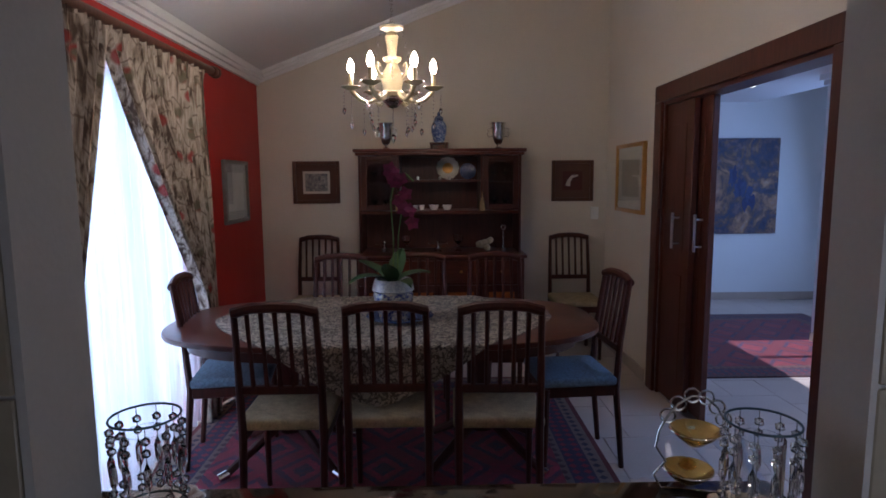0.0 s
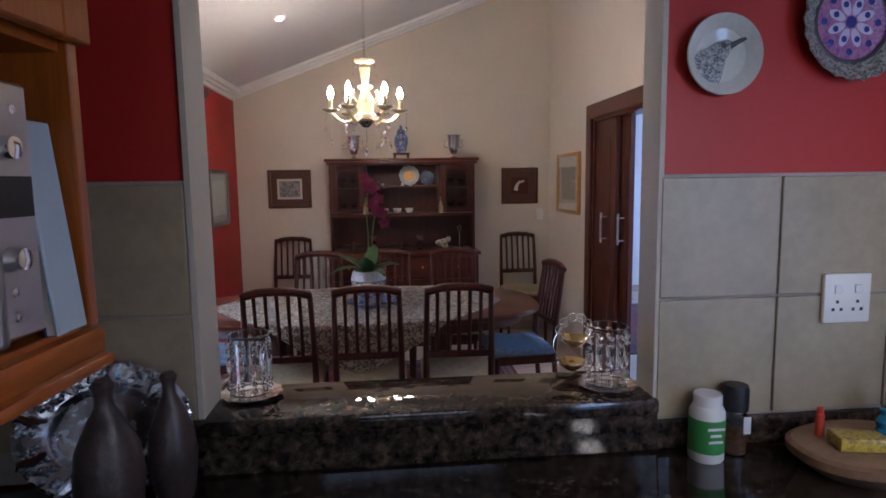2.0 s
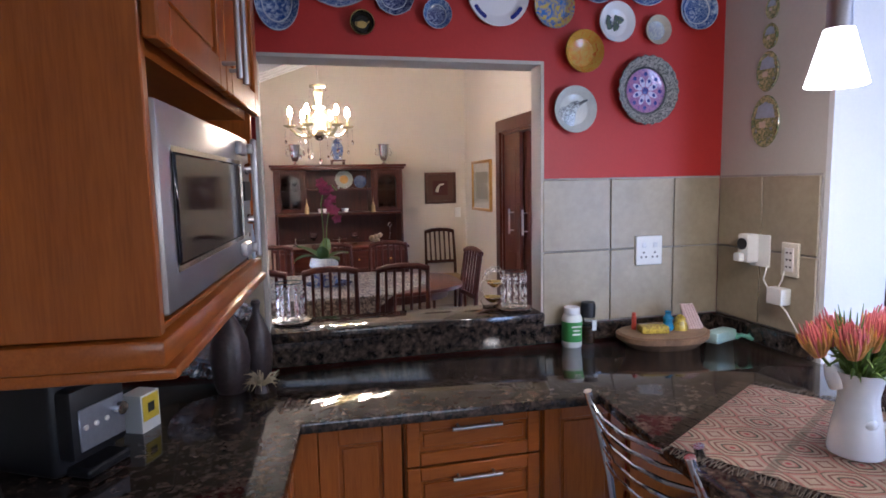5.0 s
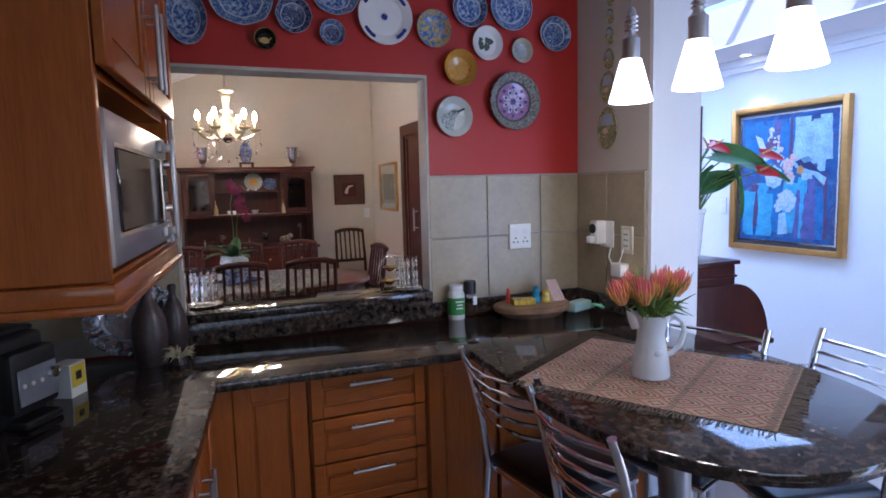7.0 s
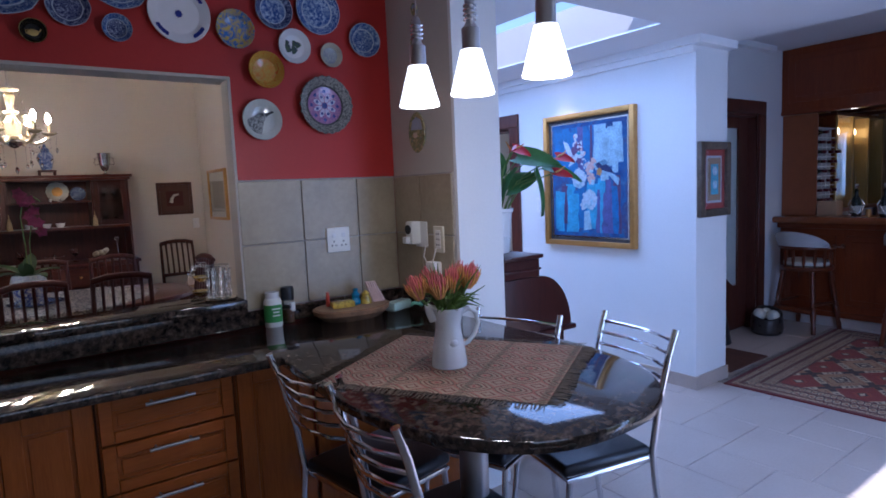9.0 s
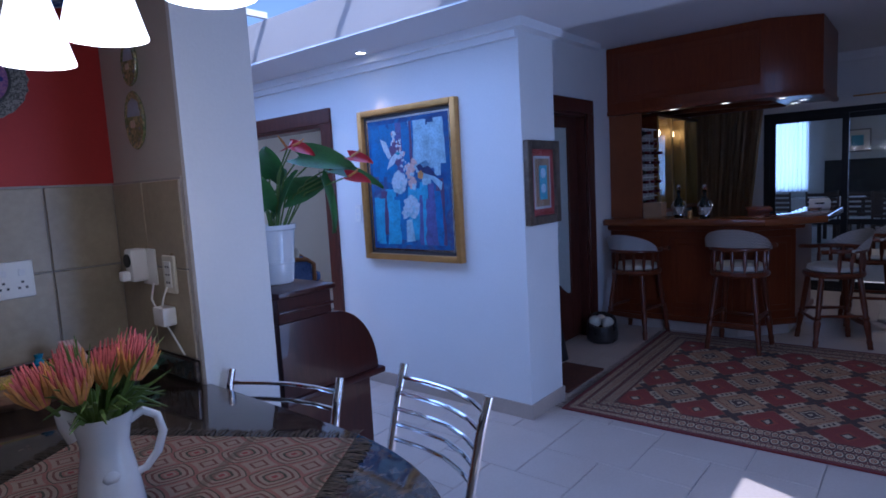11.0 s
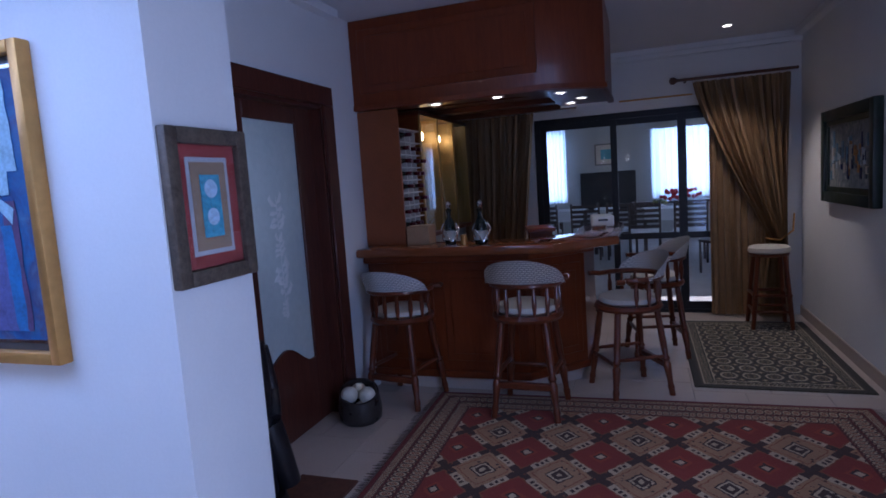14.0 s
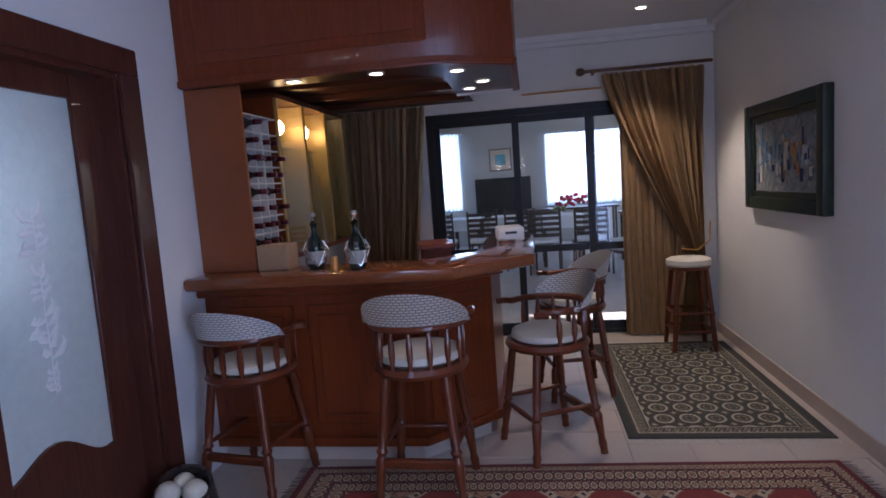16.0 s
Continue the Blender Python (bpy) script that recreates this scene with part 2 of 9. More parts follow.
def prism(poly, z0, z1, bevel=0.0, bm=None):
    """A slab of the outline poly between two heights, its edges eased."""
    bm = bm or bmesh.new()
    low = [bm.verts.new((x, y, z0)) for x, y in poly]
    high = [bm.verts.new((x, y, z1)) for x, y in poly]
    n = len(poly)
    faces = [bm.faces.new(low[::-1]), bm.faces.new(high)]
    for i in range(n):
        faces.append(bm.faces.new((low[i], low[(i + 1) % n], high[(i + 1) % n], high[i])))
    bmesh.ops.recalc_face_normals(bm, faces=bm.faces)
    if bevel:
        es = [e for e in faces[0].edges] + [e for e in faces[1].edges]
        bmesh.ops.bevel(bm, geom=es, offset=bevel, segments=2, affect="EDGES", profile=0.5)
    return bm


def sheet(fn, nu, nv, bm=None):
    """A grid surface: fn(u, v) gives a point for u and v from 0 to 1."""
    bm = bm or bmesh.new()
    g = [[bm.verts.new(fn(i / nu, j / nv)) for j in range(nv + 1)] for i in range(nu + 1)]
    for i in range(nu):
        for j in range(nv):
            bm.faces.new((g[i][j], g[i + 1][j], g[i + 1][j + 1], g[i][j + 1]))
    return bm


def mesh_of(name, bm, material, smooth=True):
    me = bpy.data.meshes.new(name)
    bm.to_mesh(me)
    bm.free()
    me.materials.append(material)
    if smooth:
        me.shade_smooth()
        me.set_sharp_from_angle(angle=radians(38))
    return me


def part(name, bm, material, parent, label="", at=None, smooth=True):
    ob = new(name, mesh_of(name, bm, material, smooth))
    ob.parent = parent
    if at is not None:
        ob.matrix_basis = at if isinstance(at, Matrix) else Matrix.Translation(at)
    if label:
        ob["label"] = label
    return ob


def thing(name, at, label, category, group=""):
    ob = new(name)
    ob.empty_display_size = 0.1
    ob.matrix_basis = at if isinstance(at, Matrix) else Matrix.Translation(at)
    return tagged(ob, label, category, group)


def solo(name, bm, material, at, label, category, group="", smooth=True):
    """A thing of one mesh."""
    ob = part(name, bm, material, None, at=at, smooth=smooth)
    return tagged(ob, label, category, group)


def structure(name, bm, material, label, smooth=False, category=""):
    ob = part(name, bm, material, None, smooth=smooth)
    return tagged(ob, label, category or name.split("_")[0], kind="structure")


# ---- the large structure ----
Z_COUNTER = 0.855
H_KIT, H_LOB, H_BAR = 2.50, 2.30, 2.55
floor = structure("floor", B(-3.2, 8.6, -4.2, 7.2, -0.12, -0.006), GROUT, "pale ceramic tiled floor with grey grout joints")

# hatch wall, red above the tiles, cream on the dining side
structure("wall_hatch", B((-0.92, -0.302, 0.672, 0.775, 0, 2.75), (0.724, 1.507, 0.672, 0.735, 0, 2.75), (-0.302, 0.724, 0.672, 0.775, 0, 0.92), (-0.302, 0.724, 0.672, 0.775, 1.921, 2.75)), RED_WALL, "red painted kitchen wall with a serving hatch")
structure("wall_hatch_lining", B((-0.302, -0.290, 0.660, 0.792, 0.94, 1.921), (0.712, 0.724, 0.660, 0.752, 0.94, 1.921), (-0.302, 0.724, 0.660, 0.792, 1.909, 1.921)), SAND_WALL, "grey-beige painted lining of the serving hatch")
structure("wall_dining_south", B((-1.5, -0.302, 0.777, 0.787, 0, 3.6), (0.724, 1.7, 0.737, 0.747, 0, 3.6), (-0.302, 0.724, 0.777, 0.787, 0, 0.92), (-0.302, 0.724, 0.777, 0.787, 1.921, 3.6)), CREAM_WALL, "cream plastered dining room wall with a hatch")
# return wall with the white pillar face
structure("wall_return", B(1.507, 1.70, 0.177, 0.85, 0, 2.75), SAND_WALL, "beige painted kitchen return wall")
structure("wall_pillar", B((1.507, 1.735, 0.157, 0.177, 0, 2.75), (1.70, 1.735, 0.177, 0.872, 0, 2.75)), WHITE_WALL, "white plastered pillar at the end of the wall")
# dining room
structure("wall_dining_east", B((1.70, 1.735, 0.872, 2.10, 0, 3.7), (1.70, 1.735, 3.95, 5.1, 0, 3.7), (1.70, 1.735, 2.10, 3.95, 2.03, 3.7)), CREAM_WALL, "cream plastered wall with a wide doorway")
structure("wall_lobby_west", B((1.735, 1.762, 0.157, 2.10, 0, 2.75), (1.735, 1.762, 3.95, 6.8, 0, 2.75), (1.735, 1.762, 2.10, 3.95, 2.03, 2.75)), WHITE_WALL, "white plastered lobby wall with a wide doorway")
structure("wall_dining_north", B(-1.5, 1.84, 5.086, 5.28, 0, 3.7), CREAM_WALL, "cream plastered dining room wall")
structure("wall_dining_west", B((-1.48, -1.28, 0.872, 2.15, 0, 2.6), (-1.48, -1.28, 3.45, 5.086, 0, 2.6), (-1.48, -1.28, 2.15, 3.45, 2.0, 2.6), (-1.48, -1.28, 2.15, 3.45, 0, 0.08)), RED_WALL, "red painted dining room wall with a tall window")


def slope_z(x):
    return 2.33 + 0.383 * (x + 1.28)


bm = bmesh.new()
quad_box(bm, -1.5, 1.85, 0.86, 5.2, 0, 0.1)
for v in bm.verts:
    v.co.z += slope_z(v.co.x)
structure("ceiling_dining", bm, CEILING, "sloping white painted dining room ceiling")
bm = bmesh.new()
for k, (d, h) in enumerate(((0.075, 0.02), (0.05, 0.045), (0.025, 0.075))):
    quad_box(bm, -1.28, -1.28 + d, 0.872, 5.086, slope_z(-1.28) - h - 0.012, slope_z(-1.28) - h + 0.035)
structure("cornice_dining_west", bm, CORNICE, "white stepped plaster cornice")
bm = bmesh.new()
for k, (d, h) in enumerate(((0.07, 0.015), (0.045, 0.04), (0.022, 0.065))):
    quad_box(bm, -1.28, 1.70, 5.086 - d, 5.086, -h - 0.015, -h + 0.03)
for v in bm.verts:
    v.co.z += slope_z(v.co.x)
structure("cornice_dining_north", bm, CORNICE, "white stepped plaster cornice along the slope")
# kitchen shell
structure("wall_kitchen_west", B(-1.12, -0.92, -3.8, 0.85, 0, 2.6), SAND_WALL, "beige painted kitchen wall")
# Unseen south wall; its assumed opening is sized by the light it lets in.
structure("wall_south", B((-1.12, -0.7, -3.8, -3.6, 0, 2.6), (1.1, 1.9, -3.8, -3.6, 0, 2.6), (-0.7, 1.1, -3.8, -3.6, 0, 1.05), (-0.7, 1.1, -3.8, -3.6, 1.75, 2.6)), SAND_WALL, "beige painted wall with an assumed, unseen window")
structure("wall_kitchen_east", B(1.7, 1.9, -3.6, -2.3, 0, 2.6), SAND_WALL, "beige painted wall")
structure("wall_glass_door", B((3.05, 3.95, -2.45, -2.30, 0, 2.6), (1.9, 3.05, -2.45, -2.30, 2.17, 2.6), (3.85, 3.95, -2.65, -2.45, 0, 2.6)), WHITE_WALL, "white wall above a glazed garden door")
structure("ceiling_kitchen", B((-1.12, 1.80, -3.8, 0.70, H_KIT, H_KIT + 0.1),), CEILING, "white painted kitchen ceiling")
# lobby: low ceiling with a long skylight
SKY = (2.20, 3.03, 0.16, 3.40)
structure("ceiling_lobby", B((1.80, SKY[0], -2.44, 6.9, H_LOB, H_LOB + 0.26), (SKY[1], 3.93, -2.44, 6.9, H_LOB, H_LOB + 0.26), (SKY[0], SKY[1], -2.44, SKY[2], H_LOB, H_LOB + 0.26), (SKY[0], SKY[1], SKY[3], 6.9, H_LOB, H_LOB + 0.26)), CEILING, "white lobby ceiling with a skylight well")
structure("wall_painting", B((3.525, 3.905, 0.24, 1.96, 0, H_LOB + 0.3), (3.525, 3.66, 3.11, 5.0, 0, H_LOB + 0.3), (3.525, 3.66, 1.96, 3.11, 1.92, H_LOB + 0.3)), WHITE_WALL, "white plastered lobby wall with a doorway")
structure("wall_hall_end", B(1.84, 5.0, 6.8, 7.0, 0, 2.75), WHITE_WALL, "white plastered end wall of the hall")
# The frameless opening is out of view, added for the hall's fill lamp.
structure("wall_hall_east", B((4.75, 4.95, 5.0, 5.1, 0, 2.75), (4.75, 4.95, 6.1, 6.8, 0, 2.75), (4.75, 4.95, 5.1, 6.1, 2.2, 2.75), (4.75, 4.95, 5.1, 6.1, 0, 0.8)), WHITE_WALL, "white plastered hall wall")
structure("wall_lounge_north", B(3.66, 6.6, 4.85, 5.0, 0, 2.75), CREAM_WALL, "cream plastered lounge wall")
# The opening is made up, to let light into the dark lounge.
structure("wall_lounge_east", B((6.4, 6.6, 0.96, 2.4, 0, 2.75), (6.4, 6.6, 3.6, 4.85, 0, 2.75), (6.4, 6.6, 2.4, 3.6, 0, 0.9), (6.4, 6.6, 2.4, 3.6, 2.1, 2.75)), CREAM_WALL, "cream plastered lounge wall with an added, unseen opening")
structure("ceiling_lounge", B(3.9, 6.6, 0.9, 6.9, 2.6, 2.7), CEILING, "white lounge ceiling")
# bar room
structure("wall_bar_north", B((3.905, 4.42, 0.762, 0.96, 0, 2.75), (5.45, 8.45, 0.762, 0.96, 0, 2.75), (4.42, 5.45, 0.762, 0.96, 2.03, 2.75)), WHITE_WALL, "white plastered wall with a doorway beside the bar")
structure("wall_bar_south", B(3.95, 8.45, -2.65, -2.45, 0, 2.75), WHITE_WALL, "white plastered bar room wall")
structure("wall_bar_east", B((8.25, 8.45, -0.05, 0.762, 0, 2.75), (8.25, 8.45, -2.45, -2.05, 0, 2.75), (8.25, 8.45, -2.05, -0.05, 2.0, 2.75)), WHITE_WALL, "white wall with sliding glass doors")
structure("ceiling_bar", B(3.93, 8.45, -2.65, 0.96, H_BAR, H_BAR + 0.12), CEILING, "white painted bar room ceiling")
structure("cornice_bar", B((8.17, 8.25, -2.45, 0.76, H_BAR - 0.05, H_BAR), (8.20, 8.25, -2.45, 0.76, H_BAR - 0.09, H_BAR - 0.05), (5.9, 8.17, -2.45, -2.38, H_BAR - 0.05, H_BAR), (3.95, 5.6, 0.69, 0.762, H_BAR - 0.05, H_BAR)), CORNICE, "white plaster cornice")
structure("cornice_lobby", B((3.45, 3.525, 0.24, 5.0, H_LOB - 0.05, H_LOB), (3.49, 3.525, 0.24, 5.0, H_LOB - 0.09, H_LOB - 0.05), (3.45, 3.905, 0.17, 0.24, H_LOB - 0.05, H_LOB)), CORNICE, "white plaster cornice")
structure("baseboard_lobby", B((3.513, 3.525, 0.228, 1.86, 0, 0.09), (3.525, 3.917, 0.228, 0.24, 0, 0.09), (3.905, 3.917, 0.24, 0.762, 0, 0.09), (3.513, 3.525, 3.14, 5.0, 0, 0.09), (1.84, 4.75, 6.788, 6.8, 0, 0.09)), SKIRT, "beige tile skirting")
structure("baseboard_bar", B((3.95, 8.25, -2.45, -2.438, 0, 0.09), (5.55, 5.75, 0.75, 0.762, 0, 0.09)), SKIRT, "beige tile skirting")
structure("baseboard_dining", B((1.688, 1.70, 0.9, 2.0, 0, 0.09), (1.688, 1.70, 4.05, 5.086, 0, 0.09), (-1.28, 1.688, 5.074, 5.086, 0, 0.09), (-1.28, -1.268, 3.45, 5.074, 0, 0.09)), SKIRT, "beige tile skirting")
# patio room beyond the sliding doors
structure("floor_patio", B(8.45, 17.4, -6.0, 4.0, -0.12, 0.0), GROUT, "pale tiled patio room floor")
# South wall has an unseen opening, made up so sun brightens the patio room.
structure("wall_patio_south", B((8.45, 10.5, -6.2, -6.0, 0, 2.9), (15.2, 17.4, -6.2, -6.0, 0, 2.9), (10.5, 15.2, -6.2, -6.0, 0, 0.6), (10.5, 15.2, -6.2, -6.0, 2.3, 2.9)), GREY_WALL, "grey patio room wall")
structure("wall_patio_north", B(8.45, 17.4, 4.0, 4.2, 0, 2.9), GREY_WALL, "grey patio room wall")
structure("ceiling_patio", B(8.45, 17.6, -6.2, 4.2, 2.75, 2.85), CEILING, "white patio room ceiling")
structure("ground", B(-60, 60, -60, 60, -0.35, -0.15), plain("garden_ground", (0.09, 0.11, 0.05), 0.9, vary=0.3, scale=1.5), "green garden ground outside")

# ---- kitchen ----
ZC = Z_COUNTER


def arc(cx, cy, rx, ry, a0, a1, n):
    return [(cx + rx * math.cos(radians(a0 + (a1 - a0) * i / n)), cy + ry * math.sin(radians(a0 + (a1 - a0) * i / n))) for i in range(n + 1)]


top = [(-0.91, 0.67), (-0.91, -0.60), (-0.276, -0.60), (-0.195, 0.145), (0.655, 0.11)] + [(p, -0.42 - 0.61 * (1 - abs((p - 1.07) / 0.45) ** 2.5) ** 0.45) for p in (1.07 - 0.45 * math.cos(math.pi * i / 28) for i in range(29))] + [(1.52, 0.155), (1.505, 0.155), (1.505, 0.67)]
worktop = solo("worktop", prism(top, ZC - 0.034, ZC, 0.008), GRANITE, (0, 0, 0), "dark speckled polished granite worktop with rounded end", "worktop")
solo("hatch_sill", B(-0.345, 0.722, 0.642, 0.872, 0.945, 0.982, bevel=0.008, seg=2), GRANITE, (0, 0, 0), "dark polished granite sill in the serving hatch", "sill")
solo("granite_riser", B(-0.345, 0.722, 0.652, 0.671, ZC + 0.001, 0.944, bevel=0.002), GRANITE, (0, 0, 0), "dark granite riser below the hatch sill", "splashback")
solo("granite_upstand", B(0.72, 1.485, 0.652, 0.671, ZC + 0.001, 0.925, bevel=0.004), GRANITE, (0, 0, 0), "low dark granite upstand behind the worktop", "splashback")
solo("granite_upstand", B(1.486, 1.506, 0.18, 0.671, ZC + 0.001, 0.925, bevel=0.004), GRANITE, (0, 0, 0), "low dark granite upstand behind the worktop", "splashback")
# pedestal of the round end
ped = thing("table_pedestal", (1.02, -0.5, 0), "brushed steel pedestal under the granite table end", "pedestal")
part("column", lathe([(0.0, 0.03), (0.045, 0.03), (0.045, 0.80), (0.10, 0.80), (0.10, ZC - 0.036), (0, ZC - 0.036)], 24), STEEL, ped)
part("base_plate", lathe([(0, 0), (0.23, 0), (0.23, 0.015), (0.06, 0.035), (0, 0.035)], 32), STEEL, ped)


def cup_handle(parent, x, y, z, length, upright):
    h = length / 2
    a, b = ((0, 0, -h), (0, 0, h)) if upright else ((-h, 0, 0), (h, 0, 0))
    bm = tube([a, b], 0.006, 10)
    for k in (-0.72, 0.72):
        c = (0, 0, k * h) if upright else (k * h, 0, 0)
        tube([c, (c[0], 0.03, c[2])], 0.004, 8, bm)
    return part("handle", bm, STEEL, parent, "brushed steel bar handle", at=(x, y, z))


def panel_front(parent, name, x0, x1, z0, z1, y, border=0.055, upright=True):
    """A framed front with a sunk panel; its face looks to -y."""
    bm = B((x0, x0 + border, y, y + 0.02, z0, z1), (x1 - border, x1, y, y + 0.02, z0, z1), (x0 + border, x1 - border, y, y + 0.02, z0, z0 + border), (x0 + border, x1 - border, y, y + 0.02, z1 - border, z1), bevel=0.003)
    front = part(name, bm, HONEY if upright else HONEY_X, parent)
    pb = B(x0 + border, x1 - border, y + 0.012, y + 0.02, z0 + border, z1 - border)
    quad_box(pb, x0 + border + 0.012, x1 - border - 0.012, y + 0.007, y + 0.0125, z0 + border + 0.012, z1 - border - 0.012, bevel=0.002)
    part("panel", pb, HONEY if upright else HONEY_X, front)
    return front


def base_unit(x0, x1, fronts, label):
    c = thing("base_cabinet", (0, 0.19, 0), label, "cabinet", "kitchen base cabinets")
    part("body", B((x0, x0 + 0.016, 0.02, 0.47, 0.1, ZC - 0.035), (x1 - 0.016, x1, 0.02, 0.47, 0.1, ZC - 0.035), (x0 + 0.016, x1 - 0.016, 0.45, 0.47, 0.1, ZC - 0.035), (x0 + 0.016, x1 - 0.016, 0.02, 0.45, 0.1, 0.116), (x0 + 0.016, x1 - 0.016, 0.02, 0.45, ZC - 0.05, ZC - 0.035)), HONEY, c)
    part("plinth", B(x0, x1, 0.06, 0.08, 0.0, 0.1), HONEY, c)
    for z0, z1, kind in fronts:
        f = panel_front(c, "drawer_front" if kind == "drawer" else "door", x0 + 0.004, x1 - 0.004, z0, z1, 0, 0.04 if kind == "drawer" else 0.055, kind != "drawer")
        if kind == "drawer":
            cup_handle(f, (x0 + x1) / 2, -0.03, z1 - 0.032, 0.15, False)
        elif kind == "door_l":
            cup_handle(f, x0 + 0.03, -0.03, z1 - 0.16, 0.20, True)
    return c


base_unit(-0.16, 0.082, [(0.11, 0.812, "plain_door")], "honey-stained wooden base cabinet with a framed door")
base_unit(0.088, 0.508, [(0.665, 0.812, "drawer"), (0.503, 0.659, "drawer"), (0.335, 0.497, "drawer"), (0.11, 0.329, "drawer")], "honey-stained wooden drawer cabinet with steel bar handles")
base_unit(0.514, 0.80, [(0.11, 0.812, "plain_door")], "honey-stained wooden base cabinet beside the table")
solo("end_panel", B(0.80, 1.50, 0.17, 0.19, 0.0, ZC - 0.036, bevel=0.002), HONEY, (0, 0, 0), "honey-stained wooden panel under the worktop", "panel")
solo("corner_panel", B((-0.262, -0.158, 0.185, 0.205, 0.0, ZC - 0.036), (-0.262, -0.242, 0.125, 0.185, 0.0, ZC - 0.036), bevel=0.002), HONEY, (0, 0, 0), "honey-stained wooden corner panel between the cabinets", "panel")
# cabinets of the run beneath the other arm of the worktop (their doors look to +x)
RUN = pose(-0.232, -0.20, 0, 0, 0, 84.5)
for k, (a, b) in enumerate(((-0.39, -0.02), (-0.015, 0.31))):
    c = thing("base_cabinet", RUN, "honey-stained wooden base cabinet with upright steel handle", "cabinet", "kitchen base cabinets")
    part("body", B(a, b, 0.04, 0.55, 0.1, ZC - 0.036), HONEY, c)
    part("plinth", B(a, b, 0.08, 0.1, 0, 0.1), HONEY, c)
    f = panel_front(c, "door", a + 0.004, b - 0.004, 0.11, 0.812, 0.02)
    cup_handle(f, b - 0.035 if k == 0 else a + 0.035, -0.01, 0.63, 0.20, True)

# wall unit with the microwave niche; in its own frame the front looks to -y, the near end is at -x
UNIT = pose(-0.322, -0.17, 0, 0, 0, 85.3)
L0, L1, DEEP = -0.44, 0.41, 0.52
u = thing("wall_cabinet", UNIT, "honey-stained wooden wall cabinet with an open niche", "cabinet")
part("side_panel", B(L0, L0 + 0.02, 0.0, DEEP, 1.295, 2.48, bevel=0.002), HONEY, u)
part("side_panel", B(L1 - 0.02, L1, 0.0, DEEP, 1.295, 2.48, bevel=0.002), HONEY, u)
part("shelf", B(L0 + 0.02, L1 - 0.02, 0.012, DEEP, 1.275, 1.30, bevel=0.002), HONEY_X, u)
part("shelf", B(L0 + 0.02, L1 - 0.02, 0.012, DEEP, 1.655, 1.68), HONEY_X, u)
part("back_panel", B(L0 + 0.02, L1 - 0.02, DEEP - 0.012, DEEP, 1.30, 2.48), HONEY, u)
part("top_panel", B(L0 + 0.02, L1 - 0.02, 0.012, DEEP - 0.012, 2.46, 2.48), HONEY_X, u)
bm = B((L0 - 0.006, L1 + 0.006, -0.006, DEEP, 1.255, 1.292), (L0 - 0.004, L1 + 0.004, -0.018, DEEP, 1.238, 1.256), bevel=0.006, seg=2)
part("moulding", bm, HONEY_X, u, "stepped wooden moulding along the lower edge")
for x0, x1, hx in ((L0 + 0.003, -0.017, -0.05), (-0.013, L1 - 0.003, 0.02)):
    d = panel_front(u, "door", x0, x1, 1.665, 2.475, -0.022)
    cup_handle(d, hx, -0.052, 1.78, 0.19, True)

# microwave
mw = thing("microwave_oven", UNIT @ pose(-0.066, -0.034, 1.301), "brushed steel microwave oven in the cabinet niche", "microwave oven")
part("casing", B(L0 + 0.092, L1 - 0.045, 0.06, 0.46, 0.012, 0.30, bevel=0.006, seg=2), STEEL, mw)
for x in (L0 + 0.13, L1 - 0.1):
    for y in (0.1, 0.42):
        part("foot", lathe([(0, 0), (0.012, 0), (0.012, 0.012), (0, 0.012)], 10), BLACK, mw, at=(x, y, 0))
dr = part("door", B(L0 + 0.09, 0.262, 0.028, 0.058, 0.014, 0.298, bevel=0.006, seg=2), STEEL, mw, "steel door with a dark window")
part("window", B(L0 + 0.14, 0.205, 0.022, 0.029, 0.075, 0.232, bevel=0.004), plain("dark_oven_glass", (0.01, 0.01, 0.014), 0.08, vary=0.1, bump=0.0), dr, "dark glass window")
part("frame", B((L0 + 0.13, 0.213, 0.0245, 0.0275, 0.067, 0.075), (L0 + 0.13, 0.213, 0.0245, 0.0275, 0.232, 0.240), (0.205, 0.213, 0.0205, 0.0275, 0.075, 0.232)), CHROME, dr)
bm = B(0.240, 0.256, -0.008, 0.006, 0.022, 0.290, bevel=0.006, seg=3)
for z in (0.030, 0.252):
    quad_box(bm, 0.180, 0.250, 0.012, 0.0285, z, z + 0.030, bevel=0.006, seg=2)
    quad_box(bm, 0.236, 0.252, 0.0, 0.014, z + 0.004, z + 0.026, bevel=0.004, seg=2)
part("handle", bm, STEEL, dr, "broad steel handle on two brackets")
cp = part("control_panel", B(0.265, L1 - 0.045, 0.03, 0.058, 0.014, 0.298, bevel=0.004), STEEL, mw)
part("display", B(0.272, L1 - 0.055, 0.026, 0.031, 0.150, 0.195), BLACK, cp)
for z in (0.225, 0.105):
    part("knob", lathe([(0, 0), (0.014, 0), (0.012, 0.018), (0, 0.020)], 20), CHROME, cp, at=pose(0.315, 0.031, z, 90, 0, 0))
for x, z in ((0.295, 0.268), (0.335, 0.268), (0.315, 0.068), (0.315, 0.040)):
    part("button", lathe([(0, 0), (0.006, 0), (0.005, 0.004), (0, 0.005)], 12), CHROME, cp, at=pose(x, 0.031, z, 90, 0, 0))
bk = thing("booklet", UNIT @ pose(0.350, -0.004, 1.301, -6, 0, 2), "pale blue folded booklet standing beside the microwave", "booklet")
part("cover", B(-0.032, 0.030, 0.0, 0.006, 0.0, 0.265, bevel=0.002), plain("pale_blue_paper", (0.42, 0.52, 0.62), 0.6, vary=0.05), bk)
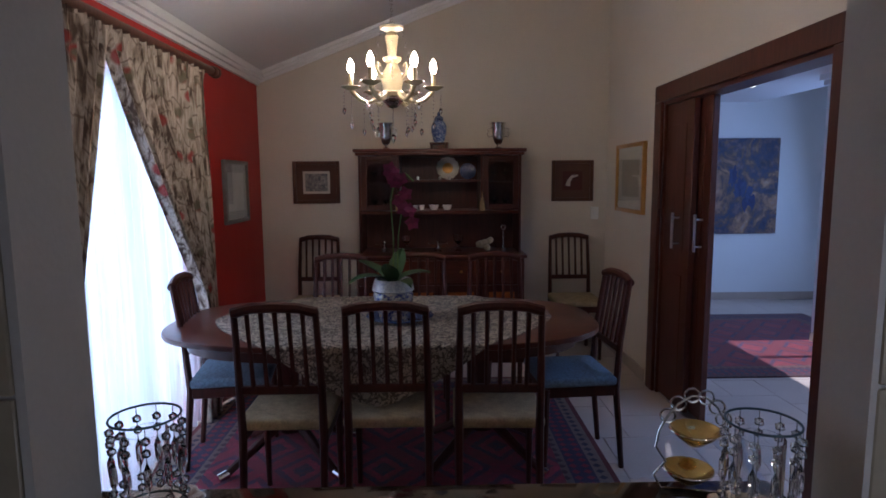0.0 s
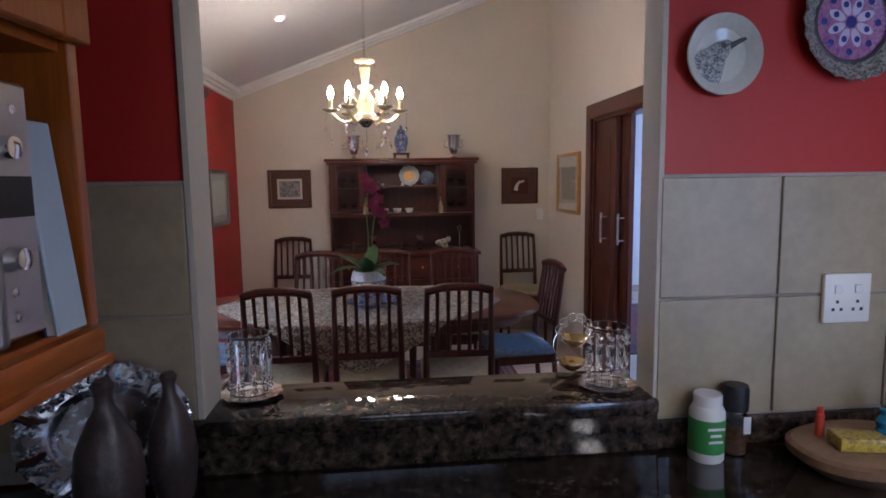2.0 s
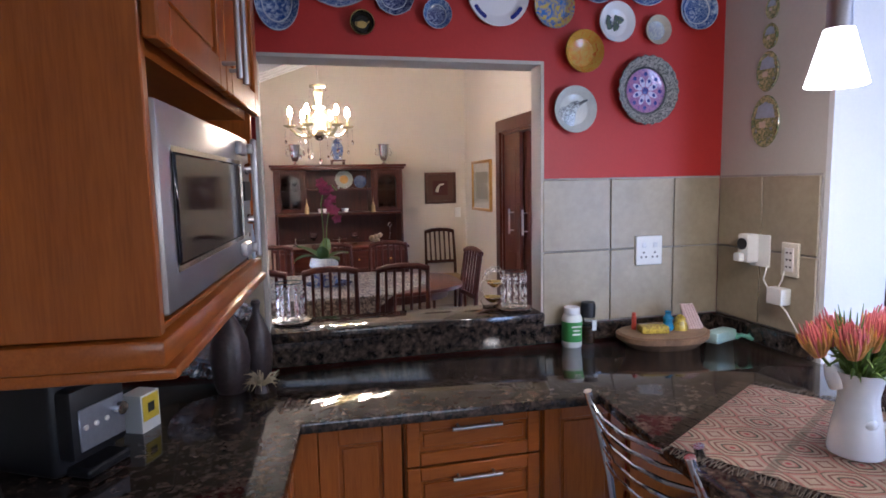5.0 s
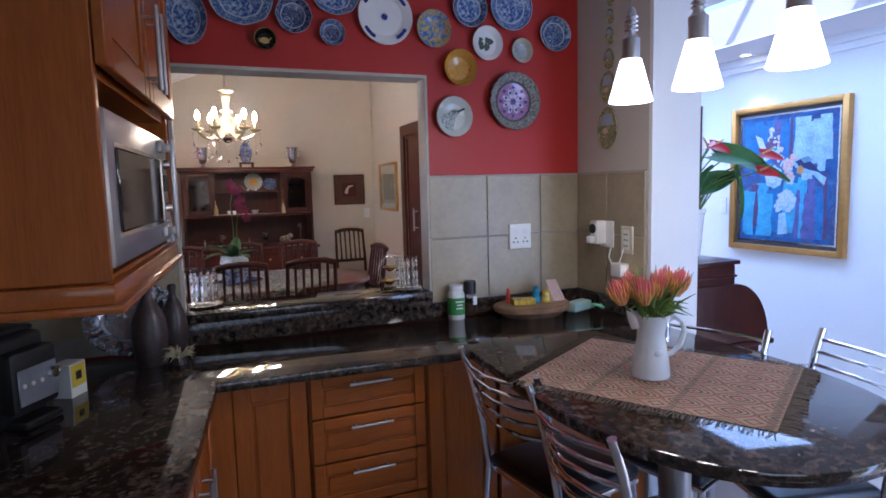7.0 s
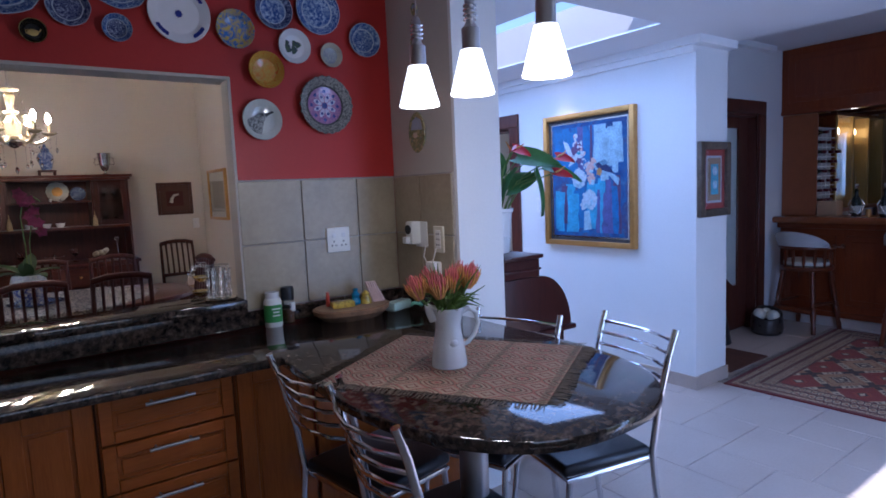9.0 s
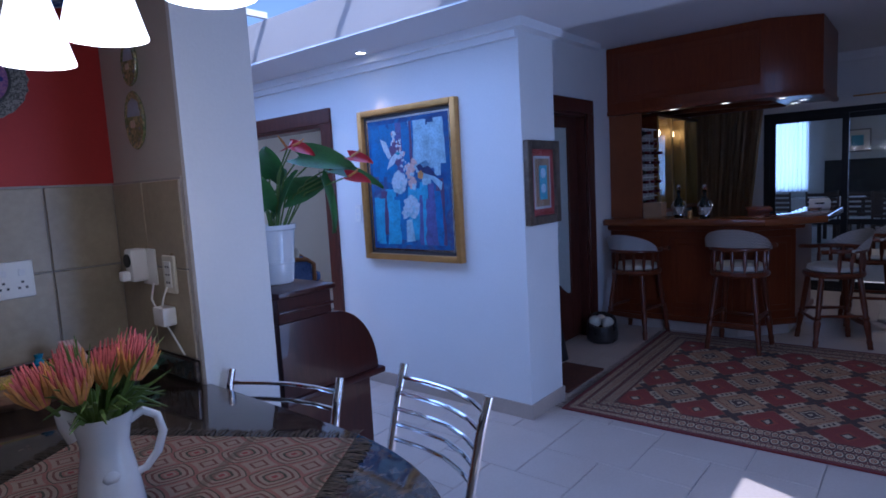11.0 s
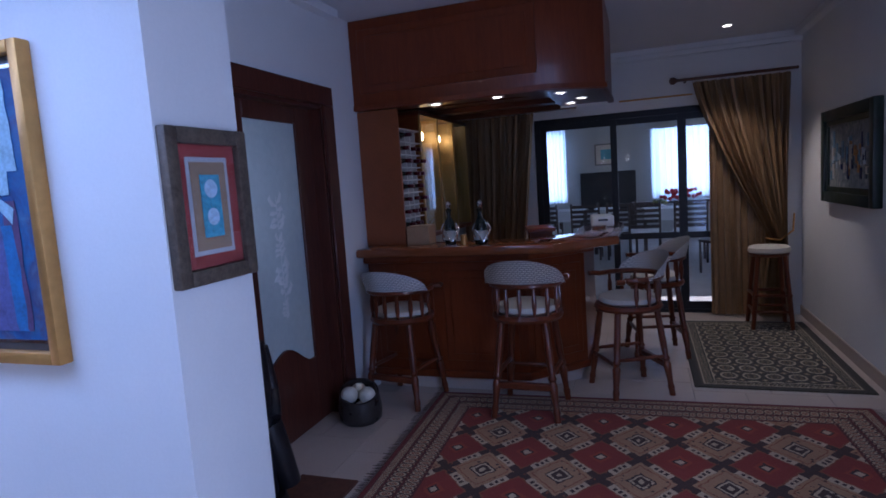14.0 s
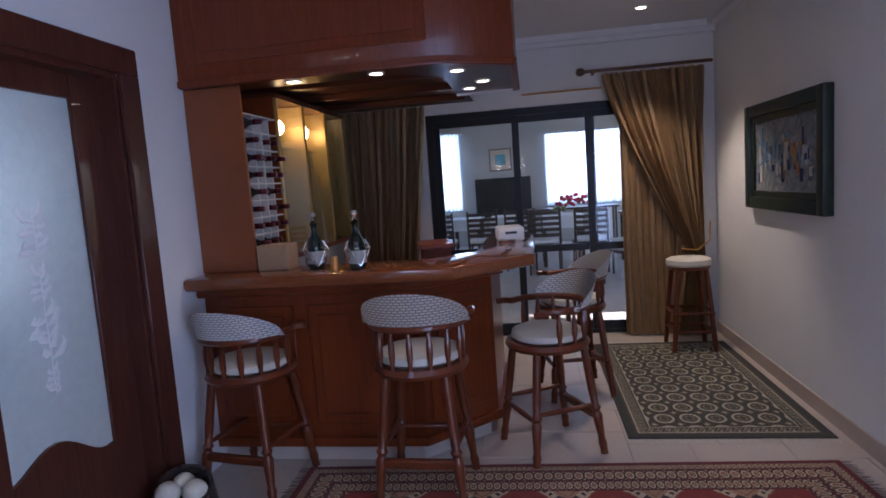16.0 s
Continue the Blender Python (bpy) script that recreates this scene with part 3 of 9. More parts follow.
part("pages", B(-0.030, 0.033, 0.0065, 0.016, 0.002, 0.255), CREAM_LEAF, bk)
part("back_cover", B(-0.030, 0.036, 0.0165, 0.020, 0.0, 0.225, bevel=0.001), plain("navy_card", (0.02, 0.05, 0.13), 0.5), bk)

# wall tiles: rows of square tiles on the hatch wall and on the return wall
TILE_W = thing("wall_tiling", (0, 0, 0), "beige-brown stone-look wall tiles with grey joints", "wall tiles")
TILE_W["kind"] = "structure"
part("grout_bed", B((0.72, 1.500, 0.666, 0.6715, 0.926, 1.492), (-0.915, -0.303, 0.666, 0.6715, ZC + 0.001, 1.492)), GROUT, TILE_W)
part("grout_bed", B(1.501, 1.5065, 0.18, 0.665, 0.926, 1.492), GROUT, TILE_W)
for x0, x1 in ((0.718, 1.003), (1.003, 1.284), (1.284, 1.497), (-0.60, -0.302), (-0.88, -0.60)):
    for z0, z1 in ((1.211, 1.487), (0.93, 1.211)):
        part("tile", B(x0 + 0.0025, x1 - 0.0025, 0.658, 0.666, z0 + 0.0025, z1 - 0.0025, bevel=0.002), WALL_TILE, TILE_W)
for y0, y1 in ((0.43, 0.656), (0.18, 0.43)):
    for z0, z1 in ((1.211, 1.487), (0.93, 1.211)):
        part("tile", B(1.493, 1.501, y0 + 0.0025, y1 - 0.0025, z0 + 0.0025, z1 - 0.0025, bevel=0.002), WALL_TILE, TILE_W)


# plates on the red wall
def plate_mat(name, ground, ink, scale, mix_at=0.5, third=None):
    m, nt, b = nodes_of(name)
    v = coords(nt)
    big, small = noise_of(nt, v, scale, 4.0, 0.6, 1.5), noise_of(nt, v, scale * 3.2, 3.0)
    stops = [(mix_at - 0.05, ground), (mix_at + 0.03, ink)]
    if third:
        stops += [(mix_at + 0.12, ink), (mix_at + 0.15, third)]
    col = mix(nt, 0.35, ramp(nt, big, stops), ramp(nt, small, [(0.44, ground), (0.56, ink)]))
    nt.links.new(col, b.inputs["Base Color"])
    b.inputs["Roughness"].default_value, b.inputs["Coat Weight"].default_value = 0.18, 0.4
    return m


BLUE, PALE = (0.022, 0.075, 0.27), (0.42, 0.53, 0.68)
BLUE_RIM = plate_mat("blue_and_white_rim", PALE, BLUE, 60.0, 0.46)
BLUE_WELL = plate_mat("blue_and_white_scene", PALE, BLUE, 34.0, 0.47)
DARK_BLUE = plate_mat("dark_blue_transfer", (0.30, 0.36, 0.50), (0.01, 0.022, 0.11), 55.0, 0.45)
PALE_GLAZE = plain("pale_blue_glaze", (0.46, 0.54, 0.64), 0.15, vary=0.1, scale=30, coat=0.4)
BLACK_ENAMEL = plain("black_enamel", (0.012, 0.011, 0.010), 0.25)
GOLD_INK = plain("gold_ink", (0.55, 0.40, 0.13), 0.4, 0.4)
COLOUR_PLATE = plate_mat("blue_and_orange_glaze", (0.05, 0.16, 0.45), (0.55, 0.42, 0.08), 26.0, 0.52, (0.62, 0.16, 0.03))
GOLD_PLATE = plate_mat("gold_orange_glaze", (0.56, 0.22, 0.03), (0.52, 0.34, 0.06), 30.0, 0.5, (0.5, 0.08, 0.02))
GREY_PLATE = plate_mat("grey_celadon", (0.42, 0.44, 0.40), (0.28, 0.30, 0.34), 40.0)
GREEN_INK = plate_mat("fruit_print", (0.10, 0.16, 0.05), (0.04, 0.05, 0.12), 60.0, 0.5, (0.5, 0.35, 0.03))
PURPLE = plate_mat("purple_mosaic_glaze", (0.22, 0.10, 0.30), (0.42, 0.20, 0.34), 70.0)
PEWTER = plate_mat("pewter_lace_rim", (0.08, 0.085, 0.08), (0.38, 0.37, 0.34), 80.0, 0.5)
LILAC = plain("lilac_glaze", (0.55, 0.50, 0.70), 0.2)
INK_BLUE = plain("ink_blue_glaze", (0.03, 0.04, 0.22), 0.2)
BLACK_INK = plain("black_ink", (0.02, 0.02, 0.02), 0.4)
FACE = Matrix(((1, 0, 0, 0), (0, 0, -1, 0), (0, 1, 0, 0), (0, 0, 0, 1)))


def disc_outline(n, r, wobble=0.0, lobes=0, corner=0):
    out = []
    for i in range(n):
        a = 2 * math.pi * i / n
        k = 1 + wobble * math.cos(lobes * a) if lobes else 1.0
        if corner:
            s = 2 * math.pi / corner
            k = math.cos(s / 2) / math.cos((a % s) - s / 2) * 0.4 + 0.6 if corner > 4 else k
        out.append((r * k, a))
    return out


def plate_mesh(rings, n=48, wobble=0.0, lobes=0, corner=0, sx=1.0, sy=1.0):
    """A dish about z from (radius share, height) pairs; the rim may be scalloped or cornered."""
    bm = bmesh.new()
    prev = None
    for r, z in rings:
        if r < 1e-6:
            ring = [bm.verts.new((0, 0, z))]
        else:
            ring = [bm.verts.new((sx * rr * math.cos(a), sy * rr * math.sin(a), z)) for rr, a in disc_outline(n, r, wobble, lobes, corner)]
        if prev:
            for i in range(n):
                j = (i + 1) % n
                if len(ring) == 1:
                    bm.faces.new((prev[i], prev[j], ring[0]))
                elif len(prev) == 1:
                    bm.faces.new((prev[0], ring[j], ring[i]))
                else:
                    bm.faces.new((prev[i], prev[j], ring[j], ring[i]))
        prev = ring
    bmesh.ops.recalc_face_normals(bm, faces=bm.faces)
    return bm


def wall_plate(x, z, r, label, rim, well, wobble=0.0, lobes=0, corner=0, sx=1.0, sy=1.0, band=None, tilt=6.0, deep=0.022):
    p = thing("wall_plate", pose(x, 0.668, z) @ FACE @ pose(0, 0, 0, 0, 0, 0), label, "plate", "plates on the red wall")
    a = dict(wobble=wobble, lobes=lobes, corner=corner, sx=sx, sy=sy)
    part("rim", plate_mesh([(0.0, 0.0), (0.55 * r, 0.0), (0.97 * r, deep), (r, deep + 0.003), (0.98 * r, deep + 0.006), (0.70 * r, 0.011), (0.66 * r, 0.008)], **a), rim, p)
    part("well", plate_mesh([(0.67 * r, 0.0085), (0.60 * r, 0.006), (0.0, 0.006)], **{**a, "wobble": 0, "lobes": 0}), well, p)
    if rim in (BLUE_RIM, DARK_BLUE, BLUE_WELL):
        part("line", plate_mesh([(0.70 * r, 0.0112), (0.685 * r, 0.0125), (0.655 * r, 0.0112), (0.64 * r, 0.0095)], **a), PALE_GLAZE, p)
        part("edge", plate_mesh([(1.004 * r, deep + 0.002), (0.995 * r, deep + 0.007), (0.965 * r, deep + 0.0058)], **a), PALE_GLAZE, p)
    if band:
        part("band", plate_mesh([(0.985 * r, deep + 0.0062), (0.95 * r, deep + 0.0045), (0.90 * r, deep + 0.0005)], **a), band, p)
    return p


WB = "blue and white transfer-printed china plate hung on the wall"
wall_plate(-0.215, 2.085, 0.098, "oval blue and white china platter hung on the wall", BLUE_RIM, BLUE_WELL, sx=0.72, sy=1.0)
wall_plate(-0.02, 2.165, 0.112, "blue and white china platter with cut corners", BLUE_RIM, BLUE_WELL, sx=1.05, sy=0.85, corner=8)
wall_plate(0.172, 2.124, 0.071, "eight-sided dark blue and white china plate", DARK_BLUE, DARK_BLUE, corner=8)
wall_plate(0.321, 2.067, 0.051, "small blue and white china plate hung on the wall", BLUE_RIM, DARK_BLUE)
wall_plate(0.34, 2.215, 0.08, WB, BLUE_RIM, BLUE_WELL, corner=8, sx=1.2)
wall_plate(0.93, 2.215, 0.082, WB, DARK_BLUE, BLUE_WELL)
wall_plate(1.135, 2.238, 0.105, "large blue and white china plate hung on the wall", BLUE_RIM, BLUE_WELL, band=INK_BLUE)
wall_plate(1.365, 2.134, 0.078, WB, BLUE_WELL, BLUE_RIM, sx=1.05)
wall_plate(0.759, 2.115, 0.08, "painted blue and orange glazed plate", COLOUR_PLATE, COLOUR_PLATE)
wall_plate(0.72, 2.30, 0.06, "small white china dish with a coloured rim", WHITE_CHINA, WHITE_CHINA, band=plain("coral_glaze", (0.5, 0.12, 0.10), 0.3), wobble=0.03, lobes=10)
gp = wall_plate(0.874, 1.957, 0.078, "gold and orange glazed bowl hung on the wall", GOLD_PLATE, GOLD_PLATE, deep=0.035)
wall_plate(1.188, 2.049, 0.055, "small grey glazed plate with a cream rim", plain("cream_glaze", (0.5, 0.46, 0.36), 0.3), GREY_PLATE)
big = wall_plate(0.545, 2.150, 0.117, "large white china plate with blue border panels", WHITE_CHINA, WHITE_CHINA)
for i in range(4):
    a = radians(45 + 90 * i)
    for da in (-12, -6, 0, 6, 12):
        part("ornament", plate_mesh([(0.009, 0.0), (0.0, 0.0012)], 10), INK_BLUE, big, at=pose(0.098 * math.cos(a + radians(da)), 0.098 * math.sin(a + radians(da)), 0.0225))
part("ornament", plate_mesh([(0.014, 0.0), (0.0, 0.001)], 16, 0.15, 8), INK_BLUE, big, at=(0, 0, 0.0066))
fruit = wall_plate(1.013, 2.071, 0.075, "white china plate with a painted fruit spray", WHITE_CHINA, WHITE_CHINA)
rnd = random.Random(4)
for i in range(14):
    part("ornament", plate_mesh([(0.006 + 0.008 * rnd.random(), 0.0), (0, 0.001)], 9, 0.2, 3), GREEN_INK, fruit, at=(rnd.uniform(-0.034, 0.034), rnd.uniform(-0.03, 0.02), 0.0068 + 0.0003 * i))
tea = wall_plate(0.06, 2.026, 0.042, "small black plate with a gold teapot motif", BLACK_ENAMEL, BLACK_ENAMEL, band=GOLD_INK)
part("ornament", plate_mesh([(0.015, 0), (0, 0.002)], 20, sx=1.15, sy=0.8), GOLD_INK, tea, at=(0, -0.003, 0.0066))
part("ornament", tube([(0.014, -0.002, 0.008), (0.022, 0.004, 0.008), (0.024, 0.009, 0.008)], 0.002, 6), GOLD_INK, tea)
part("ornament", tube([(-0.013, 0.004, 0.008), (-0.021, 0.004, 0.008), (-0.021, -0.006, 0.008), (-0.014, -0.009, 0.008)], 0.0017, 6), GOLD_INK, tea)
bird = wall_plate(0.845, 1.748, 0.087, "round plate painted with a black and white bird's head", plain("pale_glaze", (0.60, 0.62, 0.58), 0.12, coat=0.4), plain("pale_glaze_well", (0.60, 0.62, 0.58), 0.12, coat=0.4))
FEATHER = plate_mat("feather_ink", (0.50, 0.52, 0.50), (0.02, 0.02, 0.025), 130.0, 0.5)
part("ornament", prism([(-0.072, -0.01), (-0.05, 0.008), (-0.03, 0.012), (-0.012, 0.028), (0.012, 0.033), (0.026, 0.026), (0.02, 0.008), (0.008, -0.01), (0.004, -0.035), (-0.004, -0.062), (-0.04, -0.055), (-0.062, -0.035)], 0.0115, 0.0125), FEATHER, bird)
part("ornament", prism([(0.018, 0.026), (0.04, 0.036), (0.062, 0.040), (0.052, 0.031), (0.035, 0.022), (0.02, 0.012)], 0.0128, 0.0138), BLACK_INK, bird)
part("ornament", plate_mesh([(0.006, 0), (0, 0.001)], 14), BLACK_INK, bird, at=(0.004, 0.020, 0.0136))
mos = wall_plate(1.146, 1.822, 0.13, "purple mosaic-patterned dish with a scalloped pewter rim", PEWTER, PURPLE, wobble=0.025, lobes=22, deep=0.03)
part("band", plate_mesh([(0.092, 0.0105), (0.088, 0.0125), (0.083, 0.0115)], 48), BLACK_INK, mos)
for i in range(8):
    a = radians(45 * i + 22)
    petal = part("ornament", plate_mesh([(0.017, 0), (0, 0.001)], 14, sx=1.25, sy=0.62), LILAC, mos, at=pose(0.036 * math.cos(a), 0.036 * math.sin(a), 0.0068, 0, 0, math.degrees(a)))
    part("centre", plate_mesh([(0.007, 0), (0, 0.001)], 10), INK_BLUE, petal, at=(0.004, 0, 0.0012))
    part("ornament", plate_mesh([(0.008, 0), (0, 0.001)], 10), INK_BLUE, mos, at=(0.064 * math.cos(a + 0.39), 0.064 * math.sin(a + 0.39), 0.0068))
part("ornament", plate_mesh([(0.013, 0), (0, 0.001)], 14), INK_BLUE, mos, at=(0, 0, 0.0069))

# little oval landscape plaques on the return wall
SCENE = plate_mat("painted_landscape", (0.55, 0.48, 0.25), (0.10, 0.16, 0.06), 45.0, 0.5, (0.25, 0.3, 0.42))
SKY_GLAZE = plain("painted_sky", (0.32, 0.40, 0.50), 0.3, vary=0.2, scale=30)
SIDE = Matrix(((0, 0, -1, 0), (-1, 0, 0, 0), (0, 1, 0, 0), (0, 0, 0, 1)))
for y, z, r in ((0.436, 1.685, 0.094), (0.434, 1.863, 0.072), (0.428, 1.986, 0.046), (0.424, 2.083, 0.039), (0.42, 2.165, 0.032), (0.418, 2.235, 0.028)):
    q = thing("wall_plaque", pose(1.507, y, z) @ SIDE, "small oval plaque painted with a country landscape", "plaque", "oval plaques on the return wall")
    part("body", plate_mesh([(0, 0), (0.9 * r, 0), (r, 0.008), (0.96 * r, 0.012), (0.8 * r, 0.009)], 32, sx=0.72, sy=1.0), SCENE, q)
    part("picture", plate_mesh([(0.8 * r, 0.009), (0.0, 0.0095)], 32, sx=0.72, sy=1.0), SCENE, q)
    part("sky_patch", prism([(-0.5 * r, 0.15 * r), (0.5 * r, 0.1 * r), (0.36 * r, 0.6 * r), (0, 0.75 * r), (-0.36 * r, 0.6 * r)], 0.0098, 0.0104), SKY_GLAZE, q)
    part("cottage", B((-0.28 * r, 0.05 * r, -0.25 * r, 0.0, 0.0105, 0.0115)), plain("painted_cottage", (0.6, 0.5, 0.36), 0.4) if "painted_cottage" not in MATS else MATS["painted_cottage"], q)

# sockets
sk = thing("wall_socket", (1.168, 0.658, 1.202), "white double wall socket with three-pin holes", "wall socket")
part("plate", B(-0.058, 0.058, -0.012, 0.0, -0.058, 0.058, bevel=0.004, seg=2), WHITE_PLASTIC, sk)
for dx in (-0.025, 0.025):
    part("switch", B(dx - 0.009, dx + 0.009, -0.015, -0.012, 0.012, 0.032, bevel=0.001), WHITE_CHINA, sk)
    for hx, hz in ((0, -0.008), (-0.010, -0.026), (0.010, -0.026)):
        part("pin_hole", B(dx + hx - 0.0035, dx + hx + 0.0035, -0.0128, -0.0118, hz - 0.0035, hz + 0.0035), BLACK, sk)
tm = thing("timer_plug", (1.493, 0.425, 1.21), "white plug-in timer with a dark dial", "timer")
part("plate", B(-0.006, 0, -0.05, 0.05, -0.06, 0.06, bevel=0.003), WHITE_PLASTIC, tm)
part("body", B(-0.058, -0.006, 0.0, 0.055, -0.045, 0.062, bevel=0.008, seg=2), WHITE_PLASTIC, tm)
part("dial", lathe([(0, 0), (0.022, 0), (0.022, 0.005), (0, 0.005)], 24), BLACK, tm, "dark dial", at=pose(-0.058, 0.028, 0.025, 0, -90, 0))
part("plug", B(-0.085, -0.058, 0.012, 0.045, -0.04, -0.008, bevel=0.006, seg=2), WHITE_PLASTIC, tm)
s2 = thing("wall_socket", (1.493, 0.283, 1.192), "narrow cream wall socket with a plug below", "wall socket")
part("plate", B(-0.01, 0, -0.038, 0.038, -0.06, 0.06, bevel=0.003), plain("cream_plastic", (0.66, 0.62, 0.5), 0.4, vary=0.03), s2)
part("socket_face", B(-0.013, -0.01, -0.02, 0.02, -0.042, 0.042, bevel=0.001), WHITE_PLASTIC, s2)
for hz in (-0.025, 0.0, 0.025):
    part("pin_hole", B(-0.0138, -0.0128, -0.012, -0.004, hz - 0.003, hz + 0.003), BLACK, s2)
    part("pin_hole", B(-0.0138, -0.0128, 0.004, 0.012, hz - 0.003, hz + 0.003), BLACK, s2)
ad = thing("power_adapter", (1.493, 0.31, 1.06), "white power adapter with a thin cable", "adapter")
part("body", B(-0.045, 0, -0.035, 0.035, -0.03, 0.03, bevel=0.006, seg=2), WHITE_PLASTIC, ad)
part("cable", tube([(-0.02, 0.06, 0.10), (-0.03, 0.065, 0.05), (-0.025, 0.03, 0.0), (-0.025, -0.04, -0.05), (-0.01, -0.08, -0.12)], 0.003, 6), WHITE_PLASTIC, ad)
part("cable", tube([(-0.012, -0.01, 0.09), (-0.03, -0.02, 0.06), (-0.03, 0.0, 0.025)], 0.003, 6), WHITE_PLASTIC, ad)

# pendants over the round end
for x, y, z in ((1.018, -0.297, 1.685), (1.048, -0.527, 1.69), (1.08, -0.79, 1.70)):
    p = thing("pendant_lamp", (x, y, z), "steel pendant lamp with a lit white glass shade", "pendant lamp", "pendants over the table end")
    part("shade", lathe([(0.064, 0.0), (0.060, 0.0), (0.027, 0.12), (0.0, 0.123), (0.0, 0.126), (0.031, 0.124), (0.064, 0.003)], 32), SHADE_GLOW, p, "lit white glass cone")
    s = part("socket", lathe([(0, 0.12), (0.026, 0.12), (0.026, 0.185), (0.02, 0.19), (0.014, 0.20), (0.014, 0.262), (0.008, 0.275), (0, 0.275)], 20), STEEL, p, "brushed steel lamp holder")
    for k in range(4):
        part("ring", lathe([(0.014, 0), (0.020, 0.002), (0.020, 0.005), (0.014, 0.007)], 16), CHROME, s, at=(0, 0, 0.205 + 0.013 * k))
    part("cord", tube([(0, 0, 0.27), (0, 0, H_KIT - z)], 0.0022, 6), STEEL, p)
    part("ceiling_rose", lathe([(0, -0.03), (0.04, -0.025), (0.05, 0.0), (0, 0.0)], 20), STEEL, p, at=(0, 0, H_KIT - z))
    lamp("pendant_bulb", "POINT", Matrix.Translation((x, y, z - 0.02)), 1.6, (1.0, 0.9, 0.75), soft=0.05)

# jug of proteas on the tablecloth
CLOTH_C = Vector((1.065, -0.395))
jug = thing("flower_jug", pose(1.02, -0.395, ZC + 0.006, 0, 0, -28) @ Matrix.Diagonal((0.9, 0.9, 0.92, 1)), "white china jug with a scrolled badge, holding flowers", "jug")
part("body", lathe([(0.0, 0.002), (0.062, 0.0), (0.064, 0.01), (0.056, 0.07), (0.046, 0.125), (0.045, 0.145), (0.052, 0.18), (0.060, 0.205), (0.057, 0.205), (0.047, 0.175), (0.041, 0.14), (0.045, 0.11), (0.05, 0.02), (0, 0.015)], 40), WHITE_CHINA, jug)
part("spout", tube([(-0.043, 0, 0.165), (-0.058, 0, 0.195), (-0.075, 0, 0.218)], [0.024, 0.022, 0.008], 12), WHITE_CHINA, jug)
part("handle", tube([(0.048, 0, 0.18), (0.075, 0, 0.195), (0.10, 0, 0.18), (0.108, 0, 0.145), (0.095, 0, 0.105), (0.07, 0, 0.075), (0.054, 0, 0.07)], [0.008, 0.009, 0.009, 0.009, 0.009, 0.008, 0.008], 10), WHITE_CHINA, jug)
part("badge", lathe([(0, 0), (0.016, 0), (0.012, 0.004), (0, 0.006)], 16), WHITE_CHINA, jug, at=pose(0.012, -0.050, 0.085, 98, 0, 14))
PETAL = plain("protea_petal", (0.60, 0.15, 0.15), 0.55, vary=0.3, scale=40)
PETAL2 = plain("protea_petal_yellow", (0.60, 0.30, 0.08), 0.55, vary=0.3, scale=40)
STEM = plain("stem_green", (0.10, 0.17, 0.03), 0.55, vary=0.3, scale=30)
rnd = random.Random(7)
for i, (dx, dy, h, lean) in enumerate(((-0.095, -0.01, 0.30, -0.045), (-0.03, -0.04, 0.305, -0.02), (0.02, 0.0, 0.315, 0.01), (0.07, -0.02, 0.33, 0.03), (0.045, 0.05, 0.32, 0.03), (-0.05, 0.05, 0.31, -0.03))):
    f = part("protea", tube([(dx * 0.25, dy * 0.25, 0.16), (dx * 0.7, dy * 0.7, h - 0.09), (dx, dy, h - 0.055)], 0.004, 6), STEM, jug, "red and yellow protea bloom")
    bm, bm2 = bmesh.new(), bmesh.new()
    axis = Vector((lean, dy * 0.3, 0.14)).normalized()
    q = axis.to_track_quat("Z", "Y").to_matrix().to_4x4()
    for k in range(46):
        a, s = k * 2.4, (k / 46) ** 0.7
        base = Vector((0.010 * math.cos(a), 0.010 * math.sin(a), 0.0))
        mid = Vector(((0.012 + 0.020 * s) * math.cos(a), (0.012 + 0.020 * s) * math.sin(a), 0.032))
        tip = Vector(((0.003 + 0.040 * s) * math.cos(a), (0.003 + 0.040 * s) * math.sin(a), 0.090 - 0.030 * s + rnd.uniform(-0.010, 0.012)))
        tube([q @ base, q @ mid, q @ tip], [0.005, 0.0052, 0.0012], 5, bm2 if k > 29 else bm)
    for b2, mt in ((bm, PETAL), (bm2, PETAL2)):
        part("bloom" if mt is PETAL else "bract", b2, mt, f, at=(dx, dy, h - 0.06))
bm = bmesh.new()
for k in range(110):
    a, r = rnd.uniform(0, 6.28), rnd.uniform(0.02, 0.095)
    p0 = Vector((0.03 * math.cos(a), 0.03 * math.sin(a), rnd.uniform(0.17, 0.22)))
    p2 = Vector((r * 1.3 * math.cos(a) + 0.02, r * 1.3 * math.sin(a), rnd.uniform(0.20, 0.36)))
    tube([p0, (p0 + p2) / 2 + Vector((0, 0, 0.02)), p2], [0.003, 0.0045, 0.0008], 4, bm)
part("leaves", bm, STEM, jug)


